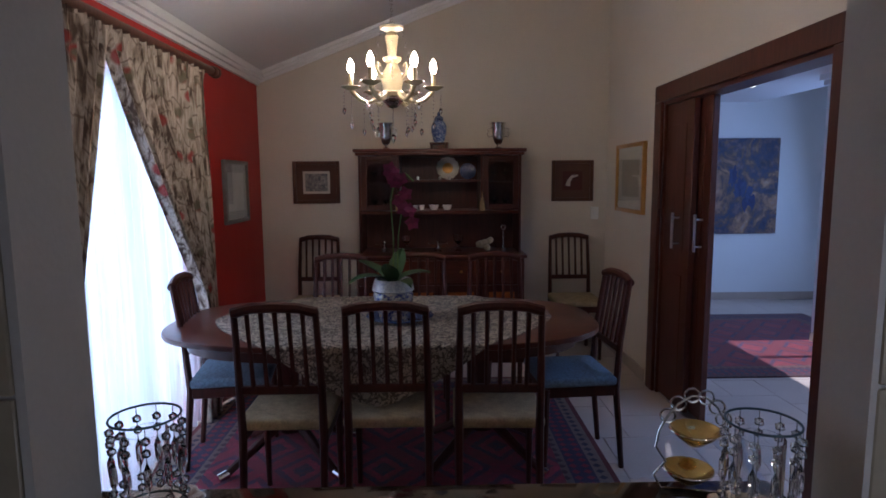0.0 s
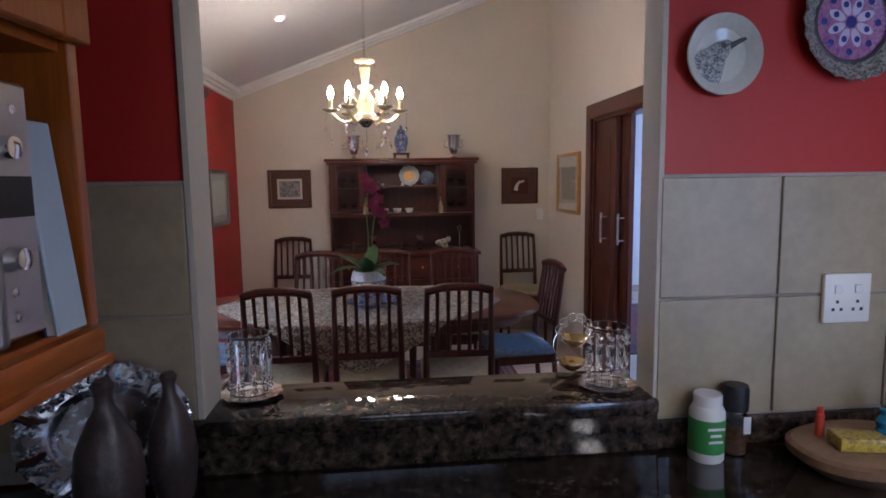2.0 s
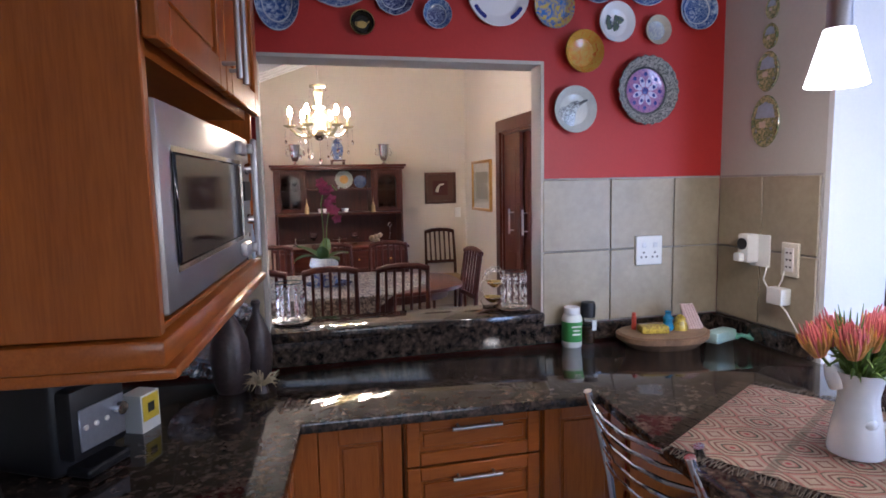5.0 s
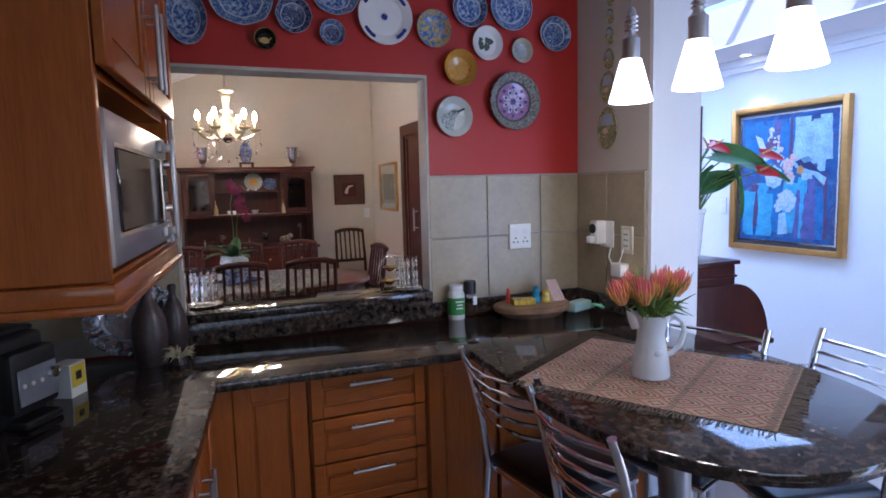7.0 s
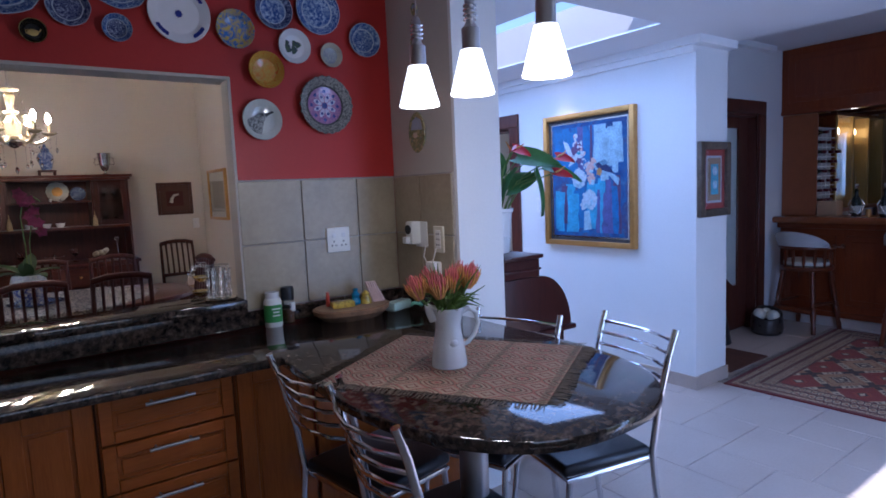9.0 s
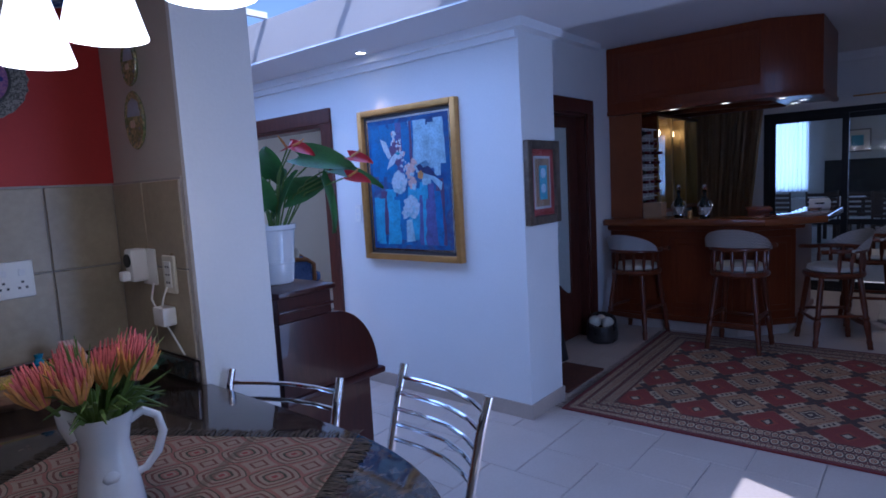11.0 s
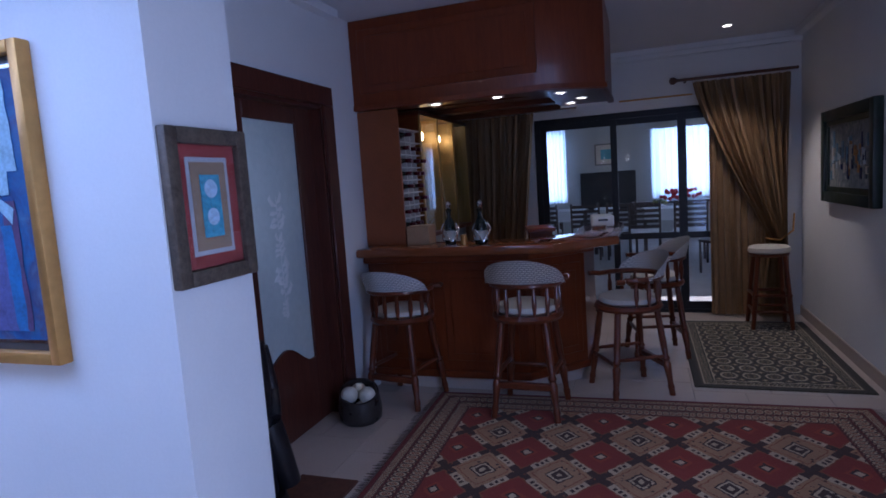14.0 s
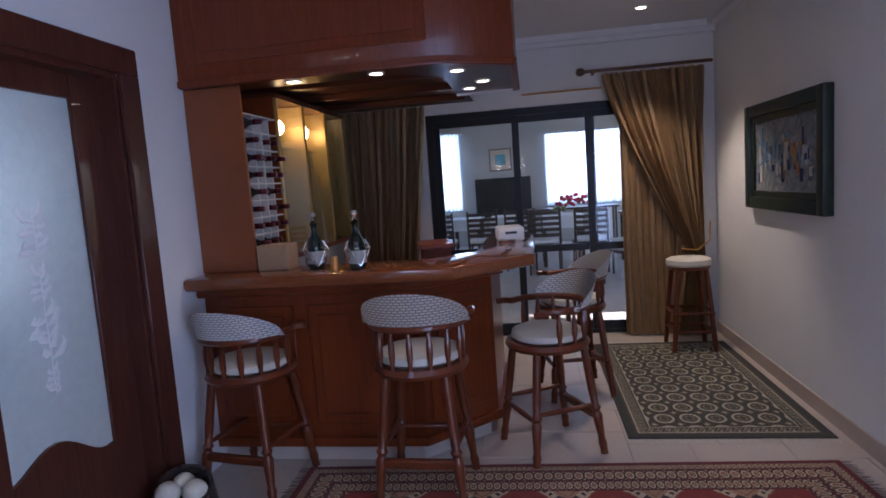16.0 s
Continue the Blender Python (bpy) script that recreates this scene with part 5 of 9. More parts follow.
def scroll_mat(name, ground, ink, scale):
    m, nt, b = nodes_of(name)
    v = coords(nt)
    n = noise_of(nt, v, scale, 2.0, 0.5, 2.0)
    line = calc(nt, "ABSOLUTE", calc(nt, "SUBTRACT", n, 0.5))
    n2 = noise_of(nt, v, scale * 1.7, 2.0, 0.5, 1.0)
    line2 = calc(nt, "ABSOLUTE", calc(nt, "SUBTRACT", n2, 0.47))
    col = ramp(nt, calc(nt, "MINIMUM", line, line2), [(0.028, ink), (0.044, ground)])
    weave = noise_of(nt, v, 220.0, 2.0)
    col = mix(nt, 0.2, col, ramp(nt, weave, [(0.3, shade(ground, 0.6)), (0.7, shade(ground, 1.2))]))
    nt.links.new(col, b.inputs["Base Color"])
    b.inputs["Roughness"].default_value = 0.85
    bumped(nt, b, weave, 0.3, 0.002)
    return m


LACE = scroll_mat("scrolled_cloth", (0.40, 0.34, 0.26), (0.030, 0.020, 0.017), 17.0)


def lace(u, v):
    """A pointed oval cloth lying on the table and hanging over its long edges."""
    x = (2 * u - 1) * 0.85
    half = 0.80 * (1 - abs(x / 0.86) ** 1.4) ** (1 / 1.4)
    edge = 0.53 * (1 - abs(x / 1.07) ** 2.94) ** 0.34 + 0.006
    q = (2 * v - 1) * half
    if abs(q) <= edge:
        return (x, q, 0.758)
    over = abs(q) - edge
    return (x, math.copysign(edge + 0.008 + 0.010 * math.sin(21 * x) * min(1.0, over * 8), q), 0.758 - over)


bm = sheet(lace, 90, 72)
bmesh.ops.recalc_face_normals(bm, faces=bm.faces)
bmesh.ops.solidify(bm, geom=bm.faces, thickness=0.003)
bmesh.ops.recalc_face_normals(bm, faces=bm.faces)
tcl = thing("table_cloth", (-0.06, 2.95, 0), "cream scroll-patterned cloth draped over the dining table", "tablecloth")
part("cloth", bm, LACE, tcl)

# planter with an orchid on the table
IMARI = plate_mat("blue_and_gold_porcelain", (0.03, 0.045, 0.16), (0.45, 0.40, 0.30), 28.0, 0.52, (0.42, 0.22, 0.05))
rim_white = plate_mat("white_embossed_rim", (0.60, 0.58, 0.52), (0.35, 0.36, 0.38), 60.0)
oz = 0.762
pl2 = solo("serving_plate", plate_mesh([(0, 0), (0.10, 0), (0.165, 0.012), (0.17, 0.015), (0.16, 0.016), (0.10, 0.005), (0, 0.005)], 40), BLUE_RIM, (0.02, 2.90, oz), "blue and white plate under the planter", "plate")
orc = thing("orchid_planter", (-0.01, 2.88, oz + 0.006), "white and blue porcelain planter with a magenta orchid", "orchid")
part("bowl", lathe([(0, 0), (0.07, 0), (0.082, 0.03), (0.098, 0.09), (0.102, 0.125), (0.096, 0.14), (0, 0.14)], 32), IMARI, orc, "blue and gold painted bowl")
part("rim", lathe([(0.097, 0.138), (0.106, 0.145), (0.098, 0.18), (0.09, 0.20), (0.082, 0.20), (0.085, 0.17), (0, 0.17)], 32), rim_white, orc, "white embossed rim")
LEAF = plain("orchid_leaf", (0.05, 0.11, 0.035), 0.45, vary=0.25, scale=20)


def leaf_mesh(length, width, droop, yaw, lift, bm=None, z0=0.0, r0=0.0):
    ca, sa = math.cos(yaw), math.sin(yaw)

    def f(u, v):
        w = width * math.sin(math.pi * min(1.0, 0.08 + 0.92 * u)) ** 0.7 * (v - 0.5)
        d = r0 + length * u * math.cos(lift * (1 - u))
        z = z0 + length * (math.sin(lift) * u - droop * u * u) + 1.2 * abs(v - 0.5) * width * 0.25
        return (d * ca - w * sa, d * sa + w * ca, z)
    return sheet(f, 10, 4, bm)


for k, (yaw, L, lift, dr) in enumerate(((2.6, 0.20, 1.0, 0.35), (0.4, 0.19, 0.8, 0.5), (3.6, 0.22, 0.9, 0.7), (5.2, 0.20, 0.6, 0.5), (1.4, 0.20, 1.2, 0.2), (4.6, 0.16, 1.2, 0.2))):
    part("leaf", leaf_mesh(L, 0.085, dr, yaw, lift, z0=0.17, r0=0.01), LEAF, orc)
st = part("stem", tube([(0.0, 0, 0.17), (0.005, 0, 0.40), (-0.005, -0.01, 0.58), (0.02, -0.03, 0.70), (0.07, -0.05, 0.72), (0.11, -0.06, 0.68)], 0.0035, 6), STEM, orc)
part("stem", tube([(0.02, 0.01, 0.17), (0.03, 0, 0.42), (0.06, -0.02, 0.60), (0.09, -0.04, 0.64)], 0.003, 6), STEM, orc)
MAG = plain("orchid_petal", (0.17, 0.008, 0.05), 0.6, vary=0.35, scale=40)
rnd = random.Random(11)
for k in range(11):
    t = k / 10
    c = Vector((0.0 + 0.10 * t + rnd.uniform(-0.03, 0.03), -0.05 + rnd.uniform(-0.03, 0.03), 0.72 - 0.24 * t * t + rnd.uniform(-0.02, 0.02)))
    bm = bmesh.new()
    for j in range(5):
        a = 2 * math.pi * j / 5 + 0.3 * k
        d = Vector((math.cos(a), -0.3, math.sin(a))).normalized()
        side = d.cross(Vector((0, 1, 0))).normalized()
        pts = [c, c + d * 0.022 + side * 0.017, c + d * 0.042, c + d * 0.022 - side * 0.017]
        bm.faces.new([bm.verts.new(p) for p in pts])
    part("flower", bm, MAG, orc, "magenta orchid bloom")

# chandelier
CX, CY, CZ = 0.0, 2.93, 1.80
ch = thing("chandelier", (CX, CY, CZ), "lit glass chandelier with six candle bulbs and crystal drops", "chandelier")
MILK = plain("milky_glass", (0.34, 0.28, 0.17), 0.2, vary=0.05, coat=0.5, bump=0)
part("column", lathe([(0, 0.05), (0.055, 0.055), (0.062, 0.075), (0.045, 0.085), (0.05, 0.12), (0.056, 0.16), (0.035, 0.19), (0.024, 0.215), (0.044, 0.225), (0.046, 0.24), (0.020, 0.25), (0.026, 0.30), (0.034, 0.34), (0.02, 0.36), (0.058, 0.372), (0.06, 0.385), (0.01, 0.40), (0, 0.40)], 20), MILK, ch, "turned milky glass column")
part("bottom_bowl", lathe([(0, 0.0), (0.02, 0.005), (0.052, 0.035), (0.056, 0.05), (0, 0.052)], 20), CRYSTAL, ch)
bm = bmesh.new()
for k in range(18):
    tube([(0.008 * math.cos(a), 0.008 * math.sin(a) if k % 2 else 0, 0.415 + 0.024 * k + (0.008 * math.sin(a) if not k % 2 else 0.008 * math.sin(a))) for a in [1.047 * j for j in range(6)]], 0.0018, 4, bm, closed=True)
part("chain", bm, CHROME, ch)
part("chain_rod", tube([(0, 0, 0.84), (0, 0, slope_z(CX) - CZ)], 0.003, 6), CHROME, ch)
rnd = random.Random(2)
for i in range(6):
    a = radians(60 * i + 4)
    ca, sa = math.cos(a), math.sin(a)
    R = 0.20
    arm = part("arm", tube([(r * ca, r * sa, z) for r, z in ((0.045, 0.075), (0.08, 0.045), (0.12, 0.03), (0.16, 0.045), (R, 0.085))], 0.0105, 8), MILK, ch, "curved milky glass arm")
    part("drip_pan", lathe([(0, 0), (0.02, 0.002), (0.050, 0.018), (0.047, 0.021), (0.018, 0.008), (0, 0.008)], 16), MILK, arm, at=(R * ca, R * sa, 0.085))
    part("candle_tube", lathe([(0, 0), (0.011, 0), (0.011, 0.075), (0, 0.075)], 12), MILK, arm, at=(R * ca, R * sa, 0.094))
    part("bulb", lathe([(0, 0), (0.008, 0.0), (0.0165, 0.022), (0.013, 0.045), (0.003, 0.066), (0, 0.068)], 14), BULB, arm, "lit candle bulb", at=(R * ca, R * sa, 0.169))
    bm = bmesh.new()
    for dx, n, L in ((0.0, 8, 0.15), (0.035, 5, 0.08), (-0.06, 9, 0.18)):
        px, py = (R + dx) * ca, (R + dx) * sa
        for k in range(n):
            bmesh.ops.create_icosphere(bm, subdivisions=1, radius=0.0045, matrix=Matrix.Translation((px, py, 0.085 - L * (k + 0.5) / n)))
        tube([(px, py, 0.085 - L), (px, py, 0.085 - L - 0.014), (px, py, 0.085 - L - 0.036)], [0.003, 0.011, 0.001], 6, bm)
    part("crystal_drops", bm, CRYSTAL, arm, smooth=False)
for i in range(6):
    a = radians(60 * i + 34)
    ca, sa = math.cos(a), math.sin(a)
    part("upper_scroll", tube([(r * ca, r * sa, z) for r, z in ((0.03, 0.135), (0.06, 0.15), (0.088, 0.185), (0.080, 0.215), (0.062, 0.205))], [0.007, 0.008, 0.007, 0.006, 0.004], 7), MILK, ch, "curled milky glass branch")
    bm = bmesh.new()
    for k in range(9):
        t = (k + 0.5) / 9
        r, z = 0.055 + 0.13 * t, 0.378 - 0.27 * t - 0.12 * math.sin(math.pi * t) * 0.5
        bmesh.ops.create_icosphere(bm, subdivisions=1, radius=0.0045, matrix=Matrix.Translation((r * ca, r * sa, z)))
    part("bead_swag", bm, CRYSTAL, ch, smooth=False)
bm = bmesh.new()
for k in range(10):
    bmesh.ops.create_icosphere(bm, subdivisions=1, radius=0.005, matrix=Matrix.Translation((0, 0, -0.012 * k)))
tube([(0, 0, -0.12), (0, 0, -0.14), (0, 0, -0.17)], [0.004, 0.015, 0.001], 6, bm)
part("centre_drop", bm, CRYSTAL, ch, smooth=False)

# china hutch
hu = thing("china_hutch", (0.253, 5.07, 0), "dark mahogany china hutch with open shelves and glazed doors", "hutch")
hw = 0.66
part("base_body", B((-hw, hw, -0.50, 0.0, 0.08, 0.83), (-hw + 0.02, hw - 0.02, -0.48, 0.0, 0.0, 0.08), bevel=0.003), MAHOGANY, hu)
part("base_top", B(-hw - 0.02, hw + 0.02, -0.52, 0.0, 0.83, 0.86, bevel=0.006, seg=2), MAHOGANY_X, hu)
for k in range(4):
    x0 = -hw + 0.015 + k * (2 * hw - 0.03) / 4
    x1 = x0 + (2 * hw - 0.03) / 4 - 0.008
    d = panel_front(hu, "door", x0, x1, 0.12, 0.62, -0.522)
    d.data.materials[0] = MAHOGANY
    part("knob", lathe([(0, 0), (0.006, 0), (0.012, 0.012), (0, 0.018)], 10), GOLD, d, at=pose((x0 + x1) / 2 + (0.12 if k % 2 == 0 else -0.12), -0.522, 0.40, 90, 0, 0))
    dw = part("drawer", B(x0, x1, -0.518, -0.50, 0.64, 0.815, bevel=0.004), MAHOGANY_X, hu)
    part("knob", lathe([(0, 0), (0.006, 0), (0.012, 0.012), (0, 0.018)], 10), GOLD, dw, at=pose((x0 + x1) / 2, -0.518, 0.73, 90, 0, 0))
for x in (-hw + 0.01, hw - 0.03):
    part("side_panel", B(x, x + 0.02, -0.36, 0.0, 0.86, 1.655, bevel=0.002), MAHOGANY, hu)
for x in (-0.345, 0.325):
    part("divider", B(x, x + 0.02, -0.34, -0.012, 1.20, 1.655), MAHOGANY, hu)
part("back_panel", B(-hw + 0.03, hw - 0.03, -0.012, 0.0, 0.86, 1.655), MAHOGANY, hu)
part("shelf", B(-hw + 0.03, hw - 0.03, -0.36, -0.012, 1.175, 1.20, bevel=0.003), MAHOGANY_X, hu)
part("shelf", B(-0.325, 0.325, -0.30, -0.012, 1.43, 1.448, bevel=0.002), MAHOGANY_X, hu)
part("cornice", B((-hw - 0.01, hw + 0.01, -0.39, 0.0, 1.64, 1.665), (-hw - 0.025, hw + 0.025, -0.41, 0.0, 1.665, 1.692), bevel=0.006, seg=2), MAHOGANY_X, hu)
for x0, x1 in ((-hw + 0.03, -0.345), (0.345, hw - 0.03)):
    y = -0.355
    cxm = (x0 + x1) / 2
    d = part("glazed_door", B((x0, x0 + 0.045, y, y + 0.02, 1.205, 1.638), (x1 - 0.045, x1, y, y + 0.02, 1.205, 1.638), (x0 + 0.045, x1 - 0.045, y, y + 0.02, 1.205, 1.25), (x0 + 0.045, x1 - 0.045, y, y + 0.02, 1.60, 1.638), bevel=0.003), MAHOGANY, hu, "arched glazed door")
    bm = bmesh.new()
    arcp = [(x0 + 0.045, 1.60)] + [(cxm - (cxm - x0 - 0.045) * math.cos(math.pi * i / 12), 1.52 + 0.07 * math.sin(math.pi * i / 12)) for i in range(13)] + [(x1 - 0.045, 1.60)]
    lo = [bm.verts.new((p, y + 0.002, q)) for p, q in arcp]
    hi = [bm.verts.new((p, y + 0.018, q)) for p, q in arcp]
    bm.faces.new(lo), bm.faces.new(hi[::-1])
    for i in range(len(arcp)):
        j = (i + 1) % len(arcp)
        bm.faces.new((lo[i], hi[i], hi[j], lo[j]))
    part("arch", bm, MAHOGANY, d)
    part("glazing_bar", B((cxm - 0.004, cxm + 0.004, y + 0.006, y + 0.014, 1.25, 1.59), (x0 + 0.045, x1 - 0.045, y + 0.006, y + 0.0138, 1.39, 1.398)), MAHOGANY, d)
    part("pane", B(x0 + 0.045, x1 - 0.045, y + 0.009, y + 0.011, 1.25, 1.60), GLASS, d)
    part("inner_shelf", B(x0, x1, -0.33, -0.012, 1.42, 1.43), MAHOGANY_X, hu)
HX, HY = 0.253, 5.07


def hput(name, bm, mat, x, y, z, label, cat, group=""):
    return solo(name, bm, mat, (HX + x, HY + y, z), label, cat, group)


gpz = thing("display_plate", pose(HX + 0.07, HY - 0.06, 1.448 + 0.094, 80, 0, 0), "scalloped silver plate with a gilt centre on the shelf", "plate")
part("rim", plate_mesh([(0.0, 0.0), (0.06, 0), (0.092, 0.012), (0.095, 0.014), (0.06, 0.006), (0.045, 0.005)], 48, 0.03, 12), plain("dull_silver", (0.42, 0.40, 0.36), 0.45, 0.6), gpz)
part("centre", plate_mesh([(0.045, 0.006), (0.02, 0.012), (0.0, 0.008)], 32), GOLD, gpz, "gilt centre")
dk = thing("display_plate", pose(HX + 0.24, HY - 0.06, 1.448 + 0.068, 80, 0, 0), "small dark blue plate on the shelf", "plate")
part("dish", plate_mesh([(0, 0), (0.045, 0), (0.065, 0.01), (0.068, 0.012), (0.045, 0.005), (0, 0.005)], 32), DARK_BLUE, dk)
CUP = [(0, 0), (0.018, 0), (0.02, 0.003), (0.03, 0.04), (0.028, 0.04), (0.018, 0.008), (0, 0.006)]
for k, x in enumerate((-0.20, -0.15, -0.05, 0.06)):
    hput("china_cup", lathe([(r * (1.4 if k > 1 else 0.8), z) for r, z in CUP], 18), WHITE_CHINA, x, -0.2, 1.2, "small white china cup on the hutch shelf", "cup", "china on the hutch shelf")
for k, x in enumerate((-0.02, 0.16, 0.24)):
    hput("ornament", lathe([(0, 0), (0.012, 0), (0.008, 0.01), (0.014, 0.022), (0, 0.03)], 10), WHITE_CHINA, x - 0.16, -0.2, 1.448, "tiny white china ornament on the shelf", "ornament", "ornaments on the shelf")
for x in (-0.335, 0.335):
    hput("tassel", lathe([(0, 0), (0.024, 0.0), (0.019, 0.07), (0.010, 0.085), (0.013, 0.095), (0.004, 0.11), (0.002, 0.15), (0, 0.15)], 14), plain("straw_tassel", (0.40, 0.29, 0.14), 0.9, vary=0.2, scale=60) if "straw_tassel" not in MATS else MATS["straw_tassel"], x, -0.385, 1.2, "straw-coloured key tassel on the hutch", "tassel", "tassels on the hutch")
for x, k in ((-0.46, 1.0), (-0.02, 0.9)):
    s = thing("cake_stand", (HX + x, HY - 0.26, 0.86), "low silver cake stand on the hutch", "cake stand", "silver on the hutch")
    part("foot", lathe([(0, 0), (0.035, 0), (0.01, 0.02), (0.008, 0.06), (0, 0.06)], 16), SILVER, s)
    part("plate", lathe([(0, 0.06), (0.09 * k, 0.065), (0.092 * k, 0.07), (0, 0.066)], 24), SILVER, s)
    part("knob", lathe([(0, 0.066), (0.006, 0.07), (0.012, 0.085), (0, 0.095)], 10), SILVER, s)
st3 = thing("cake_stand", (HX + 0.52, HY - 0.26, 0.86), "silver plate stand with a tall ring handle", "cake stand", "silver on the hutch")
part("plate", lathe([(0, 0.0), (0.03, 0.0), (0.03, 0.02), (0.085, 0.03), (0.088, 0.036), (0, 0.03)], 24), SILVER, st3)
part("rod", tube([(0, 0, 0.03), (0, 0, 0.18)], 0.004, 8), SILVER, st3)
part("ring", tube([(0.018 * math.cos(a), 0, 0.197 + 0.018 * math.sin(a)) for a in [0.45 * j for j in range(14)]], 0.003, 6, closed=True), SILVER, st3)
sh = bmesh.new()
for k in range(9):
    bmesh.ops.create_icosphere(sh, subdivisions=2, radius=0.026, matrix=Matrix.Translation((0.03 * math.cos(k * 0.8) * (1 + 0.1 * k), 0.02 * math.sin(k * 0.8), 0.026 + 0.008 * k)))
hput("porcelain_posy", sh, plain("pale_porcelain", (0.42, 0.36, 0.24), 0.4, vary=0.25, scale=30), 0.36, -0.26, 0.86, "pale porcelain posy ornament on the hutch", "ornament")
for x in (0.15, -0.28):
    hput("glass_goblet", lathe([(0, 0), (0.03, 0), (0.005, 0.01), (0.005, 0.05), (0.035, 0.08), (0.04, 0.13), (0.038, 0.13), (0.03, 0.085), (0, 0.06)], 18), CRYSTAL, x, -0.22, 0.86, "clear glass goblet on the hutch", "goblet", "goblets on the hutch")
for x in (-0.54, -0.45, 0.45, 0.54):
    for z in (1.2, 1.43):
        hput("wine_glass", lathe([(0, 0), (0.025, 0), (0.004, 0.008), (0.004, 0.05), (0.028, 0.075), (0.03, 0.12), (0.028, 0.12), (0.024, 0.08), (0, 0.058)], 14), CRYSTAL, x, -0.18, z, "stemmed glass behind the glazed door", "glass", "glasses in the hutch")
urn = thing("silver_urn", (HX - 0.43, HY - 0.30, 1.692), "silver trophy urn with two scrolled handles", "urn", "silver urns on the hutch")
part("body", lathe([(0, 0), (0.028, 0), (0.03, 0.008), (0.012, 0.02), (0.012, 0.03), (0.03, 0.045), (0.05, 0.10), (0.058, 0.19), (0.066, 0.205), (0.06, 0.205), (0.05, 0.18), (0.04, 0.10), (0, 0.06)], 28), SILVER, urn)
for sx in (-1, 1):
    part("handle", tube([(sx * 0.05, 0, 0.10), (sx * 0.078, 0, 0.095), (sx * 0.088, 0, 0.12), (sx * 0.075, 0, 0.135), (sx * 0.088, 0, 0.155), (sx * 0.058, 0, 0.165)], 0.005, 8), SILVER, urn)
copy_thing(urn, pose(HX + 0.47, HY - 0.30, 1.692))
gj = thing("ginger_jar", (HX - 0.005, HY - 0.30, 1.692), "blue and white lidded ginger jar on a dark stand", "ginger jar")
part("stand", B((-0.075, 0.075, -0.06, 0.06, 0.035, 0.05), (-0.07, -0.05, -0.055, -0.035, 0, 0.035), (0.05, 0.07, -0.055, -0.035, 0, 0.035), (-0.07, -0.05, 0.035, 0.055, 0, 0.035), (0.05, 0.07, 0.035, 0.055, 0, 0.035), bevel=0.004), MAHOGANY, gj, "carved dark wooden stand")
part("jar", lathe([(0, 0.05), (0.038, 0.05), (0.045, 0.07), (0.06, 0.13), (0.062, 0.18), (0.045, 0.215), (0.03, 0.225), (0, 0.225)], 28), plate_mat("blue_white_scroll", (0.40, 0.46, 0.56), (0.02, 0.05, 0.22), 55.0, 0.48), gj)
part("lid", lathe([(0.032, 0.222), (0.038, 0.226), (0.034, 0.25), (0.012, 0.265), (0.014, 0.275), (0.008, 0.29), (0, 0.295)], 24), DARK_BLUE, gj)


# pictures
def art_mat(name, stops, scale, distort=2.0):
    m, nt, b = nodes_of(name)
    v = coords(nt)
    n = noise_of(nt, v, scale, 4.0, 0.6, distort)
    n2 = noise_of(nt, v, scale * 6, 3.0)
    col = mix(nt, 0.25, ramp(nt, n, stops), ramp(nt, n2, stops))
    nt.links.new(col, b.inputs["Base Color"])
    b.inputs["Roughness"].default_value = 0.6
    bumped(nt, b, n2, 0.15, 0.002)
    return m


def picture(m, w, h, label, frame_mat, layers, depth=0.03, fw=0.03, glazed=False, category="picture"):
    """Frame of width fw about a w x h picture that looks to -y; layers are (inset, material, name)."""
    p = thing("picture", m, label, category)
    x, z = w / 2, h / 2
    fr = part("frame", B((-x, -x + fw, -depth, 0, -z, z), (x - fw, x, -depth, 0, -z, z), (-x + fw, x - fw, -depth, 0, z - fw, z), (-x + fw, x - fw, -depth, 0, -z, -z + fw), bevel=min(0.006, fw / 4), seg=2), frame_mat, p)
    for k, (ins, mt, nm) in enumerate(layers):
        i = fw + ins
        part(nm, B(-x + i, x - i, -depth * 0.35 - 0.0015 * k, -depth * 0.3 - 0.0015 * k, -z + i, z - i), mt, p)
    if glazed:
        part("glass", B(-x + fw, x - fw, -depth * 0.75, -depth * 0.7, -z + fw, z - fw), GLASS, p).visible_shadow = False
    return p


MAT_BROWN = plain("brown_mount", (0.10, 0.045, 0.03), 0.8)
MAT_GREY = plain("grey_mount", (0.30, 0.30, 0.30), 0.8)
CREAM_PAPER = plain("cream_paper", (0.55, 0.50, 0.42), 0.8)
FRAME_BROWN = wood("brown_frame_wood", (0.06, 0.025, 0.015), (0.14, 0.06, 0.035), 0.4)
GREY_FRAME = plain("grey_frame", (0.20, 0.19, 0.18), 0.5, 0.3, vary=0.2, scale=20)
picture(pose(-0.80, 5.086, 1.43), 0.40, 0.36, "brown framed etching with a pale mount on the wall", FRAME_BROWN, [(0, MAT_BROWN, "mount"), (0.055, CREAM_PAPER, "inner_mount"), (0.075, art_mat("etching", [(0.35, (0.05, 0.06, 0.08)), (0.65, (0.40, 0.38, 0.34))], 22.0), "print")])
pq = picture(pose(1.40, 5.086, 1.43), 0.36, 0.35, "brown framed print with a white fan on a dark mount", FRAME_BROWN, [(0, MAT_BROWN, "mount"), (0.065, plain("oxblood_mount", (0.08, 0.018, 0.012), 0.8), "inner_mount")])
